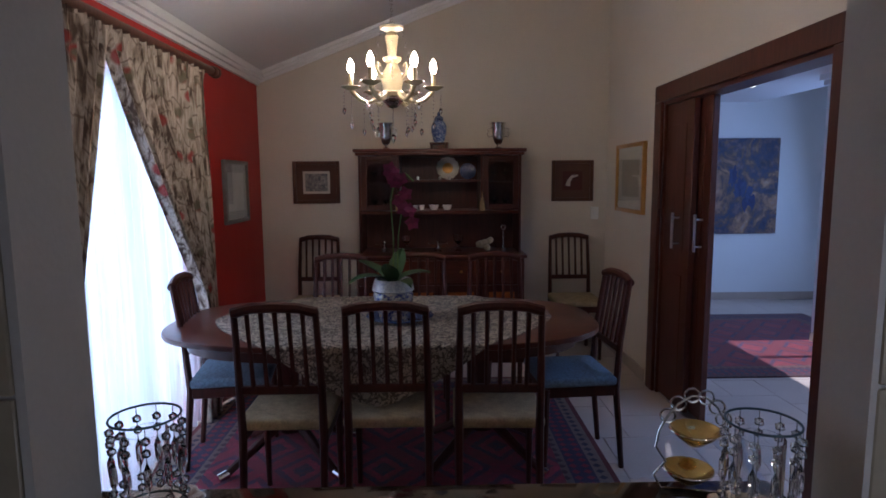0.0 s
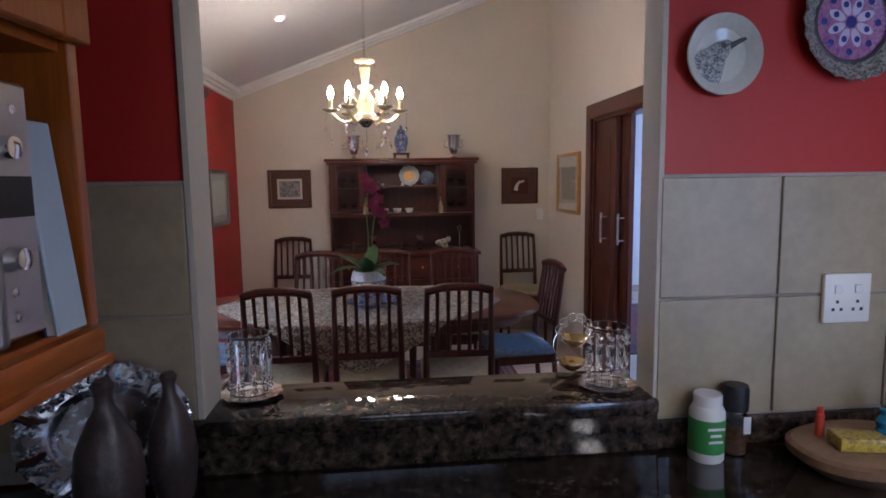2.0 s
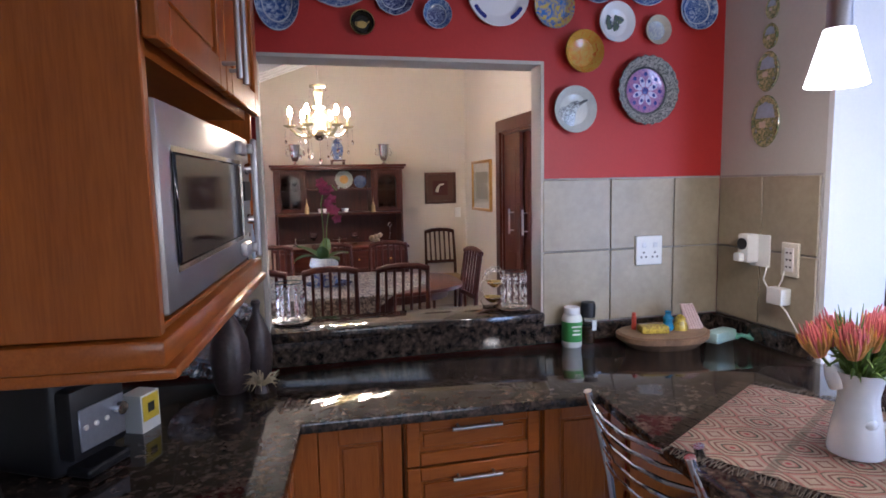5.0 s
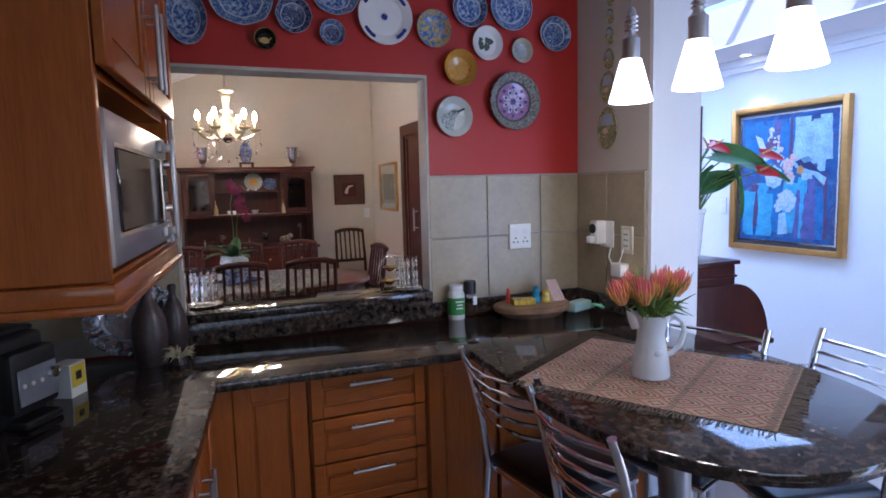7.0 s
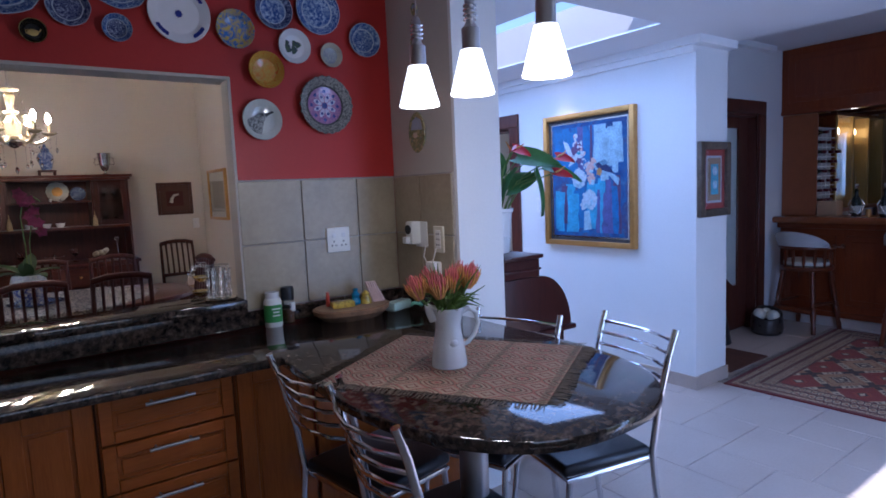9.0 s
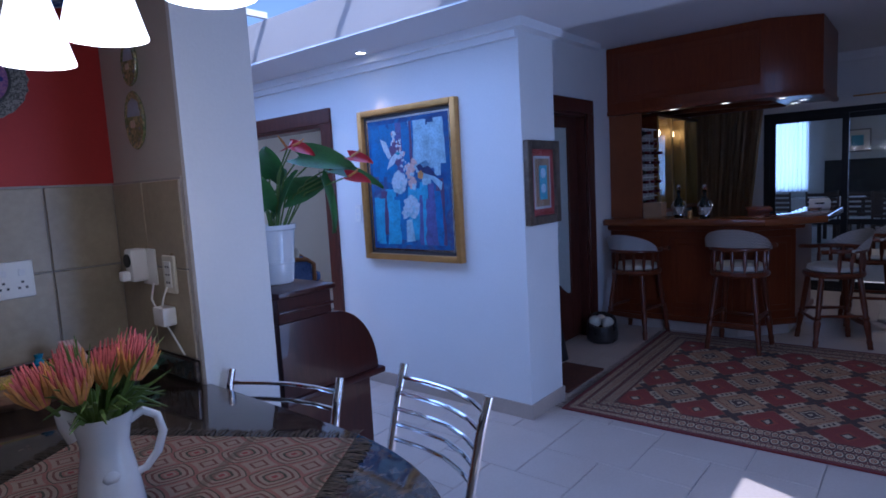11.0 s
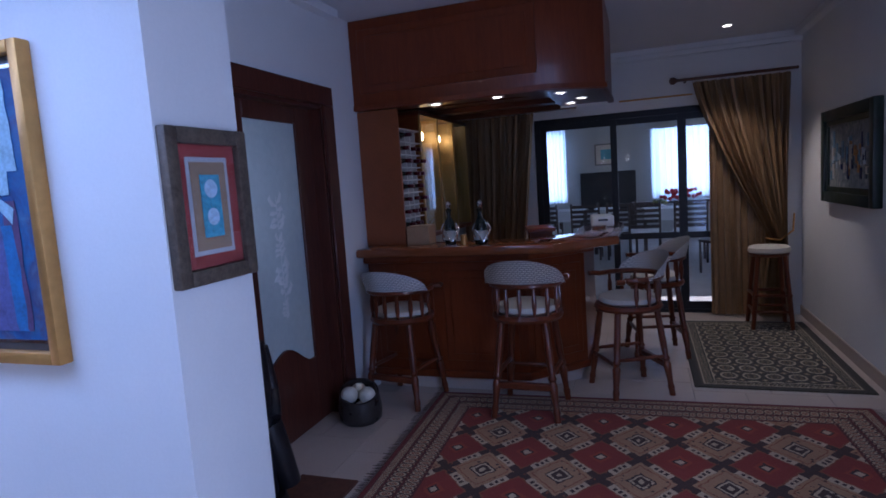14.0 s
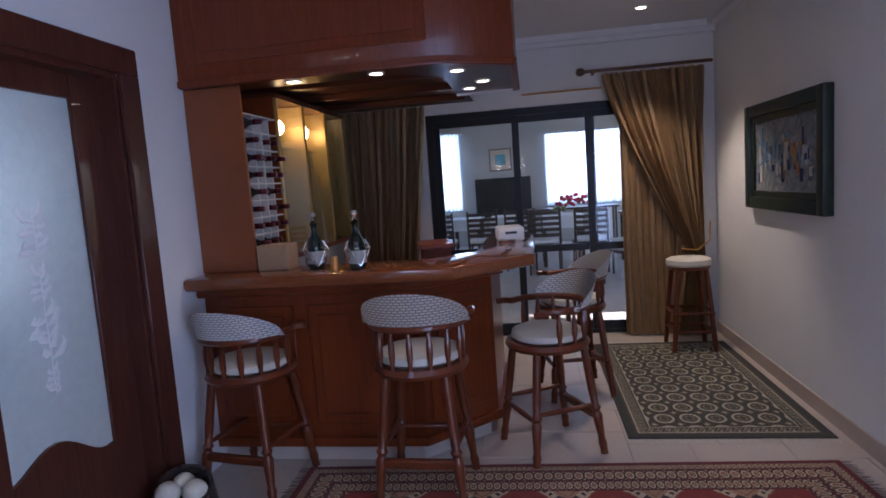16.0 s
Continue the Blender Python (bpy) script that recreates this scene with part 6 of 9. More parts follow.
part("fan", tube([(-0.04, -0.013, -0.045), (-0.03, -0.013, 0.0), (-0.005, -0.013, 0.035), (0.045, -0.013, 0.045)], [0.02, 0.016, 0.012, 0.007], 8), CREAM_PAPER, pq, "white fan shape")
picture(pose(1.70, 4.44, 1.45, 0, 0, -90), 0.62, 0.52, "gilt framed picture with a pale mount on the wall", GOLD, [(0, CREAM_PAPER, "mount"), (0.09, art_mat("faded_print", [(0.3, (0.26, 0.24, 0.18)), (0.7, (0.46, 0.42, 0.34))], 14.0), "print")], glazed=True)
picture(pose(-1.28, 4.41, 1.37, 0, 0, 90), 0.52, 0.46, "grey framed pale print on the red wall", GREY_FRAME, [(0, MAT_GREY, "mount"), (0.06, plain("pale_grey_paper", (0.45, 0.45, 0.45), 0.8), "print")], glazed=True)
sw = thing("light_switch", (1.60, 5.086, 1.15), "white light switch plate", "light switch")
part("plate", B(-0.035, 0.035, -0.01, 0, -0.055, 0.055, bevel=0.003), WHITE_PLASTIC, sw)
part("rocker", B(-0.01, 0.01, -0.014, -0.01, -0.018, 0.018, bevel=0.001), WHITE_CHINA, sw)


# curtains
def folds(x0, x1, z0, z1, depth, n, pinch=None, seed=1, nu=90, nv=24):
    """A hanging cloth in its own plane (x along, z up) with folds; pinch(v) gives (left, right) ends at height share v."""
    r = random.Random(seed)
    ph = [r.uniform(0, 6.28) for _ in range(4)]

    def f(u, v):
        z = z0 + (z1 - z0) * v
        a, b = pinch(v) if pinch else (x0, x1)
        x = a + (b - a) * u
        tight = (x1 - x0) / max(0.05, b - a)
        d = depth * min(1.5, tight) * (0.75 * math.sin(2 * math.pi * n * u + ph[0]) + 0.3 * math.sin(2 * math.pi * n * 2.3 * u + ph[1] + 2 * v) + 0.2 * math.sin(5 * v + ph[2]))
        return (x, d, z)
    return sheet(f, nu, nv)


def floral():
    m, nt, b = nodes_of("floral_curtain")
    v = coords(nt)
    stalk = noise_of(nt, coords(nt, (26, 26, 3.2)), 1.0, 3.0, 0.6, 0.6)
    knot = calc(nt, "PINGPONG", calc(nt, "ADD", calc(nt, "MULTIPLY", noise_of(nt, coords(nt, (9, 9, 0.4)), 1.0, 1.0), 0.5), nt.nodes.new("ShaderNodeSeparateXYZ").outputs[2]), 0.07)
    sep = [n for n in nt.nodes if n.bl_idname == "ShaderNodeSeparateXYZ"][-1]
    nt.links.new(v, sep.inputs[0])
    vo = N(nt, "ShaderNodeTexVoronoi", Scale=7.5)
    nt.links.new(v, vo.inputs["Vector"])
    cream = ramp(nt, stalk, [(0.38, (0.10, 0.065, 0.045)), (0.47, (0.36, 0.29, 0.22)), (0.56, (0.60, 0.52, 0.42)), (0.70, (0.26, 0.20, 0.15))])
    col = mix(nt, ramp(nt, knot, [(0.003, (0.7,) * 3), (0.008, (0,) * 3)]), cream, (0.13, 0.08, 0.055))
    col = mix(nt, ramp(nt, vo.outputs["Distance"], [(0.20, (0.85,) * 3), (0.30, (0,) * 3)]), col, ramp(nt, noise_of(nt, v, 5.0), [(0.50, (0.34, 0.025, 0.02)), (0.56, (0.14, 0.12, 0.07))]))
    nt.links.new(col, b.inputs["Base Color"])
    b.inputs["Roughness"].default_value = 0.9
    return m


def sheer_mat(name, colour, see=0.35):
    m = bpy.data.materials.new(name)
    m.use_nodes = True
    nt = m.node_tree
    nt.nodes.clear()
    out = nt.nodes.new("ShaderNodeOutputMaterial")
    tl = N(nt, "ShaderNodeBsdfTranslucent")
    df = N(nt, "ShaderNodeBsdfDiffuse")
    tp = N(nt, "ShaderNodeBsdfTransparent")
    n = noise_of(nt, coords(nt, (40, 40, 3)), 1.0, 2.0)
    c = ramp(nt, n, [(0.3, shade(colour, 0.88)), (0.7, colour)])
    for s in (tl, df):
        nt.links.new(c, s.inputs["Color"])
    m1, m2 = N(nt, "ShaderNodeMixShader", Fac=0.35), N(nt, "ShaderNodeMixShader", Fac=see)
    nt.links.new(tl.outputs[0], m1.inputs[1])
    nt.links.new(df.outputs[0], m1.inputs[2])
    nt.links.new(m1.outputs[0], m2.inputs[1])
    nt.links.new(tp.outputs[0], m2.inputs[2])
    nt.links.new(m2.outputs[0], out.inputs["Surface"])
    return m


SHEER = sheer_mat("white_sheer", (0.72, 0.76, 0.82), 0.12)
FLORAL = floral()
WEST = pose(-1.17, 0, 0, 0, 0, 90)
cu = thing("curtain", WEST, "cream floral curtain tied back beside the dining window", "curtain", "floral curtains")
part("drape", folds(2.55, 3.66, 0.02, 2.09, 0.022, 9, lambda v: (2.52 + 0.88 * max(0, 1 - abs((v - 0.36) / 0.64)) ** 1.15 if v > 0.36 else 3.40 - 0.10 * (0.36 - v), 3.62 - 0.02 * (1 - v)), seed=3), FLORAL, cu)
part("header", folds(2.54, 3.63, 2.02, 2.12, 0.018, 14, seed=8, nv=3), FLORAL, cu)
cu2 = thing("curtain", WEST, "cream floral curtain tied back beside the dining window", "curtain", "floral curtains")
part("drape", folds(1.75, 2.55, 0.02, 2.09, 0.022, 10, lambda v: (1.75, 2.56 - 0.42 * max(0, 1 - abs((v - 0.36) / 0.64)) ** 1.1 if v > 0.36 else 2.14), seed=5), FLORAL, cu2)
part("header", folds(1.75, 2.55, 2.02, 2.12, 0.018, 14, seed=9, nv=3), FLORAL, cu2)
sc = solo("sheer_curtain", folds(1.70, 3.50, 0.02, 2.06, 0.018, 22, seed=6, nu=200), SHEER, pose(-1.225, 0, 0, 0, 0, 90), "white sheer curtain over the dining window", "curtain")
rod = thing("curtain_rod", (-1.17, 0, 2.13), "dark wooden curtain rod with round finials", "curtain rod")
part("rod", tube([(0, 1.62, 0), (0, 3.76, 0)], 0.024, 14), FRAME_BROWN, rod)
part("finial", lathe([(0, 0), (0.028, 0), (0.034, 0.02), (0.03, 0.05), (0.036, 0.055), (0.036, 0.075), (0, 0.08)], 18), FRAME_BROWN, rod, at=pose(0, 3.76, 0, -90, 0, 0))
part("bracket", B(-0.11, 0.0, 3.70, 3.72, -0.02, 0.02), FRAME_BROWN, rod)
wd = structure("window_1", B((-1.44, -1.39, 2.15, 2.21, 0.08, 2.0), (-1.44, -1.39, 3.39, 3.45, 0.08, 2.0), (-1.44, -1.39, 2.21, 3.39, 1.94, 2.0), (-1.44, -1.39, 2.21, 3.39, 0.08, 0.14), (-1.44, -1.39, 2.77, 2.83, 0.14, 1.94)), WHITE_PLASTIC, "white framed tall dining room window", category="window")
pn = part("pane", B(-1.418, -1.412, 2.21, 3.39, 0.14, 1.94), GLASS, wd)
pn.visible_shadow = False
glowing = structure("backdrop_garden", B(-4.3, -4.2, -2.0, 8.0, -0.2, 4.0), glow("bright_garden_haze", (0.72, 0.86, 1.0), 0.45), "bright hazy garden seen through the window", category="backdrop")


# doors
def door_frame(name, m, w, h, label, thick=0.13, wide=0.11, proud=0.025, wall=0.14):
    """A cased opening along x, centred; casings on both faces and a lining. Looks to -y; the wall's face is y = 0."""
    f = new(name)
    f.matrix_basis = m
    tagged(f, label, "door frame", kind="structure")
    x = w / 2
    for y0, y1 in ((-proud, 0.0), (wall, wall + proud)):
        part("casing", B((-x - wide, -x, y0, y1, 0, h), (x, x + wide, y0, y1, 0, h), (-x - wide, x + wide, y0, y1, h, h + wide), bevel=0.004), DOOR_WOOD, f)
    part("lining", B((-x - 0.001, -x + 0.022, 0.0, wall, 0, h - 0.022), (x - 0.022, x + 0.001, 0, wall, 0, h - 0.022), (-x, x, 0, wall, h - 0.022, h + 0.001)), DOOR_WOOD, f)
    return f


def pull(parent, x, y, z):
    bm = tube([(x, y - 0.045, z - 0.11), (x, y - 0.045, z + 0.11)], 0.009, 10)
    for dz in (-0.08, 0.08):
        tube([(x, y - 0.045, z + dz), (x, y, z + dz)], 0.006, 8, bm)
    return part("pull_handle", bm, STEEL, parent, "brushed steel pull handle")


door_frame("door_frame_1", pose(1.70, 3.03, 0, 0, 0, -90), 1.64, 1.94, "dark mahogany door casing of the dining doorway")
for k, (y0, y1, x) in enumerate(((3.44, 3.84, 1.715), (3.31, 3.74, 1.765))):
    lf = thing("sliding_door", (x, 0, 0), "dark mahogany sliding door pushed open", "door", "sliding doors")
    part("leaf", B(0.0, 0.036, y0, y1, 0.012, 1.915, bevel=0.003), DOOR_WOOD, lf)
    part("raised_panel", B((-0.004, 0.0, y0 + 0.09, y1 - 0.09, 0.16, 0.85), (-0.004, 0.0, y0 + 0.09, y1 - 0.09, 1.0, 1.78), bevel=0.0015), DOOR_WOOD, lf)
    pull(lf, 0, 0, 0).matrix_basis = pose(-0.003, (3.58 if k == 0 else 3.38), 1.13, 0, 0, -90)
bm = B(1.72, 1.80, 2.2, 3.85, -0.0035, 0.004)
structure("trim_dining_track", bm, STEEL, "floor track of the sliding doors", category="track")


# rugs
def rug_mat(name, hx, hy, field, borders, motif, second, cell=0.2, cell2=0.24, direct=False, blockw=0.45, wobble=0.22, tiny=0.03, bscale=24.0):
    """Borders of given widths from the edge inwards, then a field of lozenges; object coordinates in metres."""
    m, nt, b = nodes_of(name)
    v = coords(nt)
    sep = nt.nodes.new("ShaderNodeSeparateXYZ")
    nt.links.new(v, sep.inputs[0])
    x, y = sep.outputs[0], sep.outputs[1]
    edge = calc(nt, "MINIMUM", calc(nt, "SUBTRACT", hx, calc(nt, "ABSOLUTE", x)), calc(nt, "SUBTRACT", hy, calc(nt, "ABSOLUTE", y)))
    u = calc(nt, "DIVIDE", calc(nt, "PINGPONG", x, cell), cell)
    w = calc(nt, "DIVIDE", calc(nt, "PINGPONG", y, cell2), cell2)
    d = calc(nt, "ADD", u, w)
    wob = calc(nt, "MULTIPLY", calc(nt, "SUBTRACT", noise_of(nt, v, 55.0, 2.0), 0.5), wobble)
    d2 = calc(nt, "MULTIPLY", d, 0.5) if direct else calc(nt, "ABSOLUTE", calc(nt, "SUBTRACT", d, 1.0))
    d2 = calc(nt, "ADD", d2, wob)
    fcol = ramp(nt, d2, motif, "CONSTANT")
    blocks = N(nt, "ShaderNodeTexVoronoi", Scale=bscale)
    blocks.distance = "CHEBYCHEV"
    nt.links.new(v, blocks.inputs["Vector"])
    fcol = mix(nt, ramp(nt, blocks.outputs["Distance"], [(0.30, (0,) * 3), (0.36, (blockw,) * 3)]), fcol, second)
    small = calc(nt, "ADD", calc(nt, "PINGPONG", x, tiny), calc(nt, "PINGPONG", y, tiny))
    pat = ramp(nt, calc(nt, "ADD", calc(nt, "MULTIPLY", small, 0.44 / tiny), wob), [(0.25, (0.0,) * 3), (0.40, (1.0,) * 3)])
    col = fcol
    for width, ground, ink in borders:
        band = mix(nt, pat, ground, ink)
        col = mix(nt, calc(nt, "LESS_THAN", edge, width), col, band)
    pile = noise_of(nt, v, 160.0, 3.0)
    col = mix(nt, 0.35, col, mix(nt, 1.0, col, ramp(nt, pile, [(0.3, (0.45,) * 3), (0.7, (1.0,) * 3)]), "MULTIPLY"))
    nt.links.new(col, b.inputs["Base Color"])
    b.inputs["Roughness"].default_value = 0.95
    b.inputs["Sheen Weight"].default_value = 0.15
    bumped(nt, b, pile, 0.5, 0.003)
    return m


def rug(m, hx, hy, mat, label, fringe_axis="", fringe=(0.5, 0.45, 0.36)):
    r = thing("rug", m, label, "rug")
    part("carpet", B(-hx, hx, -hy, hy, 0.0, 0.010, bevel=0.003), mat, r)
    if fringe_axis:
        rn = random.Random(5)
        n = int((hy if fringe_axis == "x" else hx) * 2 / 0.012)
        verts, faces = [], []
        for s in (-1, 1):
            for k in range(n):
                q = -1 + 2 * (k + 0.5) / n
                L, j = rn.uniform(0.035, 0.06), rn.uniform(-0.012, 0.012)
                for (t, o, ww) in ((0, 0, 0.004), (L, j, 0.0025)):
                    for e in (-1, 1):
                        along = q * (hy if fringe_axis == "x" else hx) + o + e * ww
                        out = s * ((hx if fringe_axis == "x" else hy) + t)
                        verts.append((out, along, 0.005 - 0.003 * (t > 0)) if fringe_axis == "x" else (along, out, 0.005 - 0.003 * (t > 0)))
                i = len(verts) - 4
                faces.append((i, i + 1, i + 3, i + 2))
        me = bpy.data.meshes.new("fringe")
        me.from_pydata(verts, [], faces)
        me.materials.append(plain("rug_fringe_" + str(len(MATS)), fringe, 0.9, vary=0.2, scale=30))
        fo = new("fringe", me)
        fo.parent = r
        fo["kind"] = "stuff"
    return r


MAROON = rug_mat("maroon_rug", 1.15, 1.35, None, [(0.26, (0.05, 0.02, 0.03), (0.16, 0.12, 0.10)), (0.22, (0.22, 0.010, 0.03), (0.03, 0.02, 0.06)), (0.10, (0.02, 0.02, 0.05), (0.20, 0.15, 0.12)), (0.03, (0.12, 0.01, 0.015), (0.12, 0.01, 0.015))], [(0.0, (0.26, 0.010, 0.035)), (0.25, (0.05, 0.02, 0.06)), (0.45, (0.34, 0.02, 0.055)), (0.7, (0.04, 0.02, 0.05))], (0.13, 0.02, 0.03))
rug(pose(-0.07, 2.80, 0.0005), 1.15, 1.35, MAROON, "dark maroon oriental rug under the dining table", "y")

# ---- lobby ----
PAINT_BG = art_mat("blue_abstract_ground", [(0.25, (0.006, 0.015, 0.07)), (0.40, (0.012, 0.055, 0.20)), (0.50, (0.02, 0.12, 0.30)), (0.60, (0.05, 0.05, 0.14)), (0.75, (0.16, 0.27, 0.38))], 3.2, 1.5)
OCHRE = plain("painted_ochre", (0.42, 0.20, 0.06), 0.6, vary=0.3, scale=25)
PAINT_WHITE = plain("painted_white", (0.40, 0.48, 0.56), 0.6, vary=0.25, scale=45, fine=120)
PAINT_PINK = plain("painted_pink", (0.48, 0.32, 0.30), 0.6, vary=0.25, scale=45)
PAINT_NAVY = plain("painted_navy", (0.012, 0.022, 0.10), 0.6, vary=0.4, scale=20)
PAINT_SKY = plain("painted_pale_blue", (0.12, 0.23, 0.33), 0.6, vary=0.45, scale=9)
NAVY_BAND = plain("dark_frame_band", (0.05, 0.05, 0.055), 0.4, vary=0.2)
bp = picture(pose(3.525, 1.108, 1.435, 0, 0, 90) @ pose(0, 0, 0, 0, 0, 180), 0.865, 1.02, "large blue flower painting in a gilt frame", GOLD, [(0.0, NAVY_BAND, "band"), (0.024, SILVER, "silver_slip"), (0.036, PAINT_BG, "canvas")], depth=0.05, fw=0.040, category="painting")


def dab(parent, pts, mat, k, name="brushwork"):
    """A flat stroke of paint on the canvas; points are shares of its width and height from the middle."""
    poly = [(x * 0.7, z * 0.86) for x, z in pts]
    bm = prism(poly, 0, 0.0008)
    return part(name, bm, mat, parent, at=Matrix.Translation((0, -0.0225 - 0.0011 * k, 0)) @ Matrix(((1, 0, 0, 0), (0, 0, -1, 0), (0, 1, 0, 0), (0, 0, 0, 1))))


def blob(cx, cz, rx, rz, n=18, wob=0.12, seed=0):
    r = random.Random(seed)
    return [(cx + rx * (1 + r.uniform(-wob, wob)) * math.cos(2 * math.pi * i / n), cz + rz * (1 + r.uniform(-wob, wob)) * math.sin(2 * math.pi * i / n)) for i in range(n)]


STROKES = {c: plain("painted_" + c, rgb, 0.55, vary=0.35, scale=14, fine=70) for c, rgb in (("cobalt", (0.018, 0.13, 0.33)), ("azure", (0.055, 0.29, 0.47)), ("mist", (0.28, 0.43, 0.52)), ("plum_red", (0.085, 0.045, 0.12)), ("violet", (0.08, 0.085, 0.24)), ("teal", (0.02, 0.22, 0.30)))}
rnd = random.Random(9)


def stroke(x, z, w, h, lean, mat, k):
    """A long upright brush stroke with uneven ends."""
    pts = []
    for i in range(7):
        q = i / 6
        pts.append((x - w * (0.7 + 0.5 * rnd.random()) + lean * (q - 0.5), z - h + 2 * h * q))
    for i in range(7):
        q = 1 - i / 6
        pts.append((x + w * (0.7 + 0.5 * rnd.random()) + lean * (q - 0.5), z - h + 2 * h * q))
    pts = [(max(-0.47, min(0.47, a)), max(-0.47, min(0.47, c))) for a, c in pts]
    dab(bp, pts, mat, k)


for i in range(34):
    x, z = -0.44 + 0.88 * ((i * 0.618) % 1.0), (0.27 if i % 2 else -0.27) + rnd.uniform(-0.06, 0.06)
    if z > 0:
        c = "mist" if x > 0.10 else "cobalt" if x < -0.12 else rnd.choice(("teal", "violet", "cobalt"))
    else:
        c = rnd.choice(("plum_red", "azure", "azure")) if x < -0.30 else "azure" if x < -0.16 else rnd.choice(("cobalt", "azure")) if x < 0.08 else rnd.choice(("violet", "cobalt", "cobalt", "plum_red", "azure"))
    stroke(x, z, rnd.uniform(0.03, 0.07), rnd.uniform(0.16, 0.26), rnd.uniform(-0.03, 0.03), STROKES[c], 0.02 * i)
stroke(0.055, 0.30, 0.016, 0.19, 0.01, STROKES["plum_red"], 0.8)
dab(bp, blob(-0.14, 0.25, 0.08, 0.09, 18, 0.3, 3), STROKES["plum_red"], 1)
# the bird, the blossoms and the fallen petals
dab(bp, [(-0.34, 0.36), (-0.26, 0.33), (-0.20, 0.22), (-0.24, 0.20), (-0.30, 0.27)], PAINT_WHITE, 2)
dab(bp, [(-0.27, 0.12), (-0.22, 0.20), (-0.15, 0.24), (-0.11, 0.22), (-0.17, 0.16)], PAINT_WHITE, 2.2)
dab(bp, [(-0.15, 0.24), (-0.12, 0.26), (-0.05, 0.235), (-0.11, 0.22)], STROKES["teal"], 2.4)
for i in range(40):
    q = i / 39
    x, z = -0.16 + 0.17 * q + rnd.gauss(0, 0.035), 0.40 - 0.30 * q + rnd.gauss(0, 0.02)
    dab(bp, blob(x, z, rnd.uniform(0.008, 0.022), rnd.uniform(0.008, 0.018), 9, 0.3, i), PAINT_WHITE if i % 4 else PAINT_PINK, 2.5 + 0.01 * i)
for cx, cz, r, n, mat in ((-0.115, 0.015, 0.105, 22, PAINT_WHITE), (0.03, -0.175, 0.105, 24, PAINT_WHITE), (-0.05, -0.22, 0.05, 8, PAINT_WHITE), (0.03, 0.085, 0.05, 9, PAINT_PINK), (0.055, 0.0, 0.05, 12, PAINT_PINK), (0.085, 0.14, 0.05, 8, PAINT_PINK)):
    dab(bp, blob(cx, cz, r * 0.88, r * 0.80, 20, 0.12, n), STROKES["mist"] if mat is PAINT_WHITE else mat, 3)
    for j in range(n):
        a, q = 2.4 * j, r * 0.85 * (j / n) ** 0.5
        dab(bp, blob(cx + q * math.cos(a), cz + 0.9 * q * math.sin(a), 0.026, 0.018, 9, 0.3, j), mat if j % 5 else STROKES["mist"], 3.2 + 0.01 * j)
dab(bp, [(0.11, 0.13), (0.20, 0.16), (0.30, 0.10), (0.36, 0.04), (0.26, 0.06), (0.15, 0.09)], PAINT_NAVY, 3.6)
dab(bp, [(0.16, 0.15), (0.24, 0.17), (0.28, 0.13), (0.20, 0.115)], PAINT_SKY, 3.8)
dab(bp, [(0.13, 0.08), (0.17, 0.10), (0.20, 0.07), (0.18, 0.03), (0.13, 0.04)], OCHRE, 3.9)
dab(bp, [(0.20, 0.06), (0.30, 0.02), (0.40, -0.06), (0.42, 0.0), (0.30, 0.06)], STROKES["mist"], 3.4)
dab(bp, [(-0.05, -0.28), (0.02, -0.27), (0.05, -0.44), (-0.06, -0.45)], STROKES["mist"], 2.6)
TEAL = plain("teal_print", (0.08, 0.30, 0.38), 0.6, vary=0.3, scale=60)
RED_MOUNT = plain("red_mount", (0.26, 0.035, 0.028), 0.8)
BRONZE_FRAME = plain("bronze_frame", (0.13, 0.10, 0.075), 0.5, 0.4, vary=0.35, scale=25, fine=90, bump=0.4)
tan_mount = plain("tan_mount", (0.28, 0.17, 0.10), 0.8)
s1 = picture(pose(3.715, 0.24, 1.40), 0.37, 0.49, "small print with a red mount in a bronze frame", BRONZE_FRAME, [(0, RED_MOUNT, "mount"), (0.04, plain("grey_slip", (0.38, 0.36, 0.36), 0.7), "slip"), (0.055, tan_mount, "inner_mount")], depth=0.035, fw=0.05, glazed=True)
part("print", B(-0.045, 0.045, -0.019, -0.0175, -0.10, 0.10), TEAL, s1)
for z, r in ((0.055, 0.03), (-0.035, 0.028)):
    part("roundel", lathe([(0, 0), (r, 0), (0, 0.001)], 16), PAINT_WHITE, s1, at=pose(0, -0.0205, z, 90, 0, 0))
sw2 = thing("light_switch", (3.525, 1.635, 1.24), "white double light switch plate", "light switch")
part("plate", B(-0.01, 0, -0.03, 0.03, -0.06, 0.06, bevel=0.003), WHITE_PLASTIC, sw2)
for z in (-0.022, 0.022):
    part("rocker", B(-0.014, -0.01, -0.012, 0.012, z - 0.015, z + 0.015, bevel=0.001), WHITE_CHINA, sw2)


def downlight(x, y, z, energy=0.0, cone=70, group="ceiling downlights"):
    d = thing("downlight", (x, y, z), "small round lit recessed downlight", "downlight", group)
    part("trim_ring", lathe([(0.032, 0.0), (0.044, 0.0), (0.044, -0.006), (0.034, -0.008)], 24), WHITE_PLASTIC, d)
    part("lit_lens", lathe([(0, -0.004), (0.032, -0.004), (0.032, -0.002)], 20), SPOT_GLOW, d, "lit lens")
    if energy:
        lamp("downlight_beam", "SPOT", look((x, y, z - 0.02), (x, y, 0)), energy, (1.0, 0.86, 0.66), cone=cone)


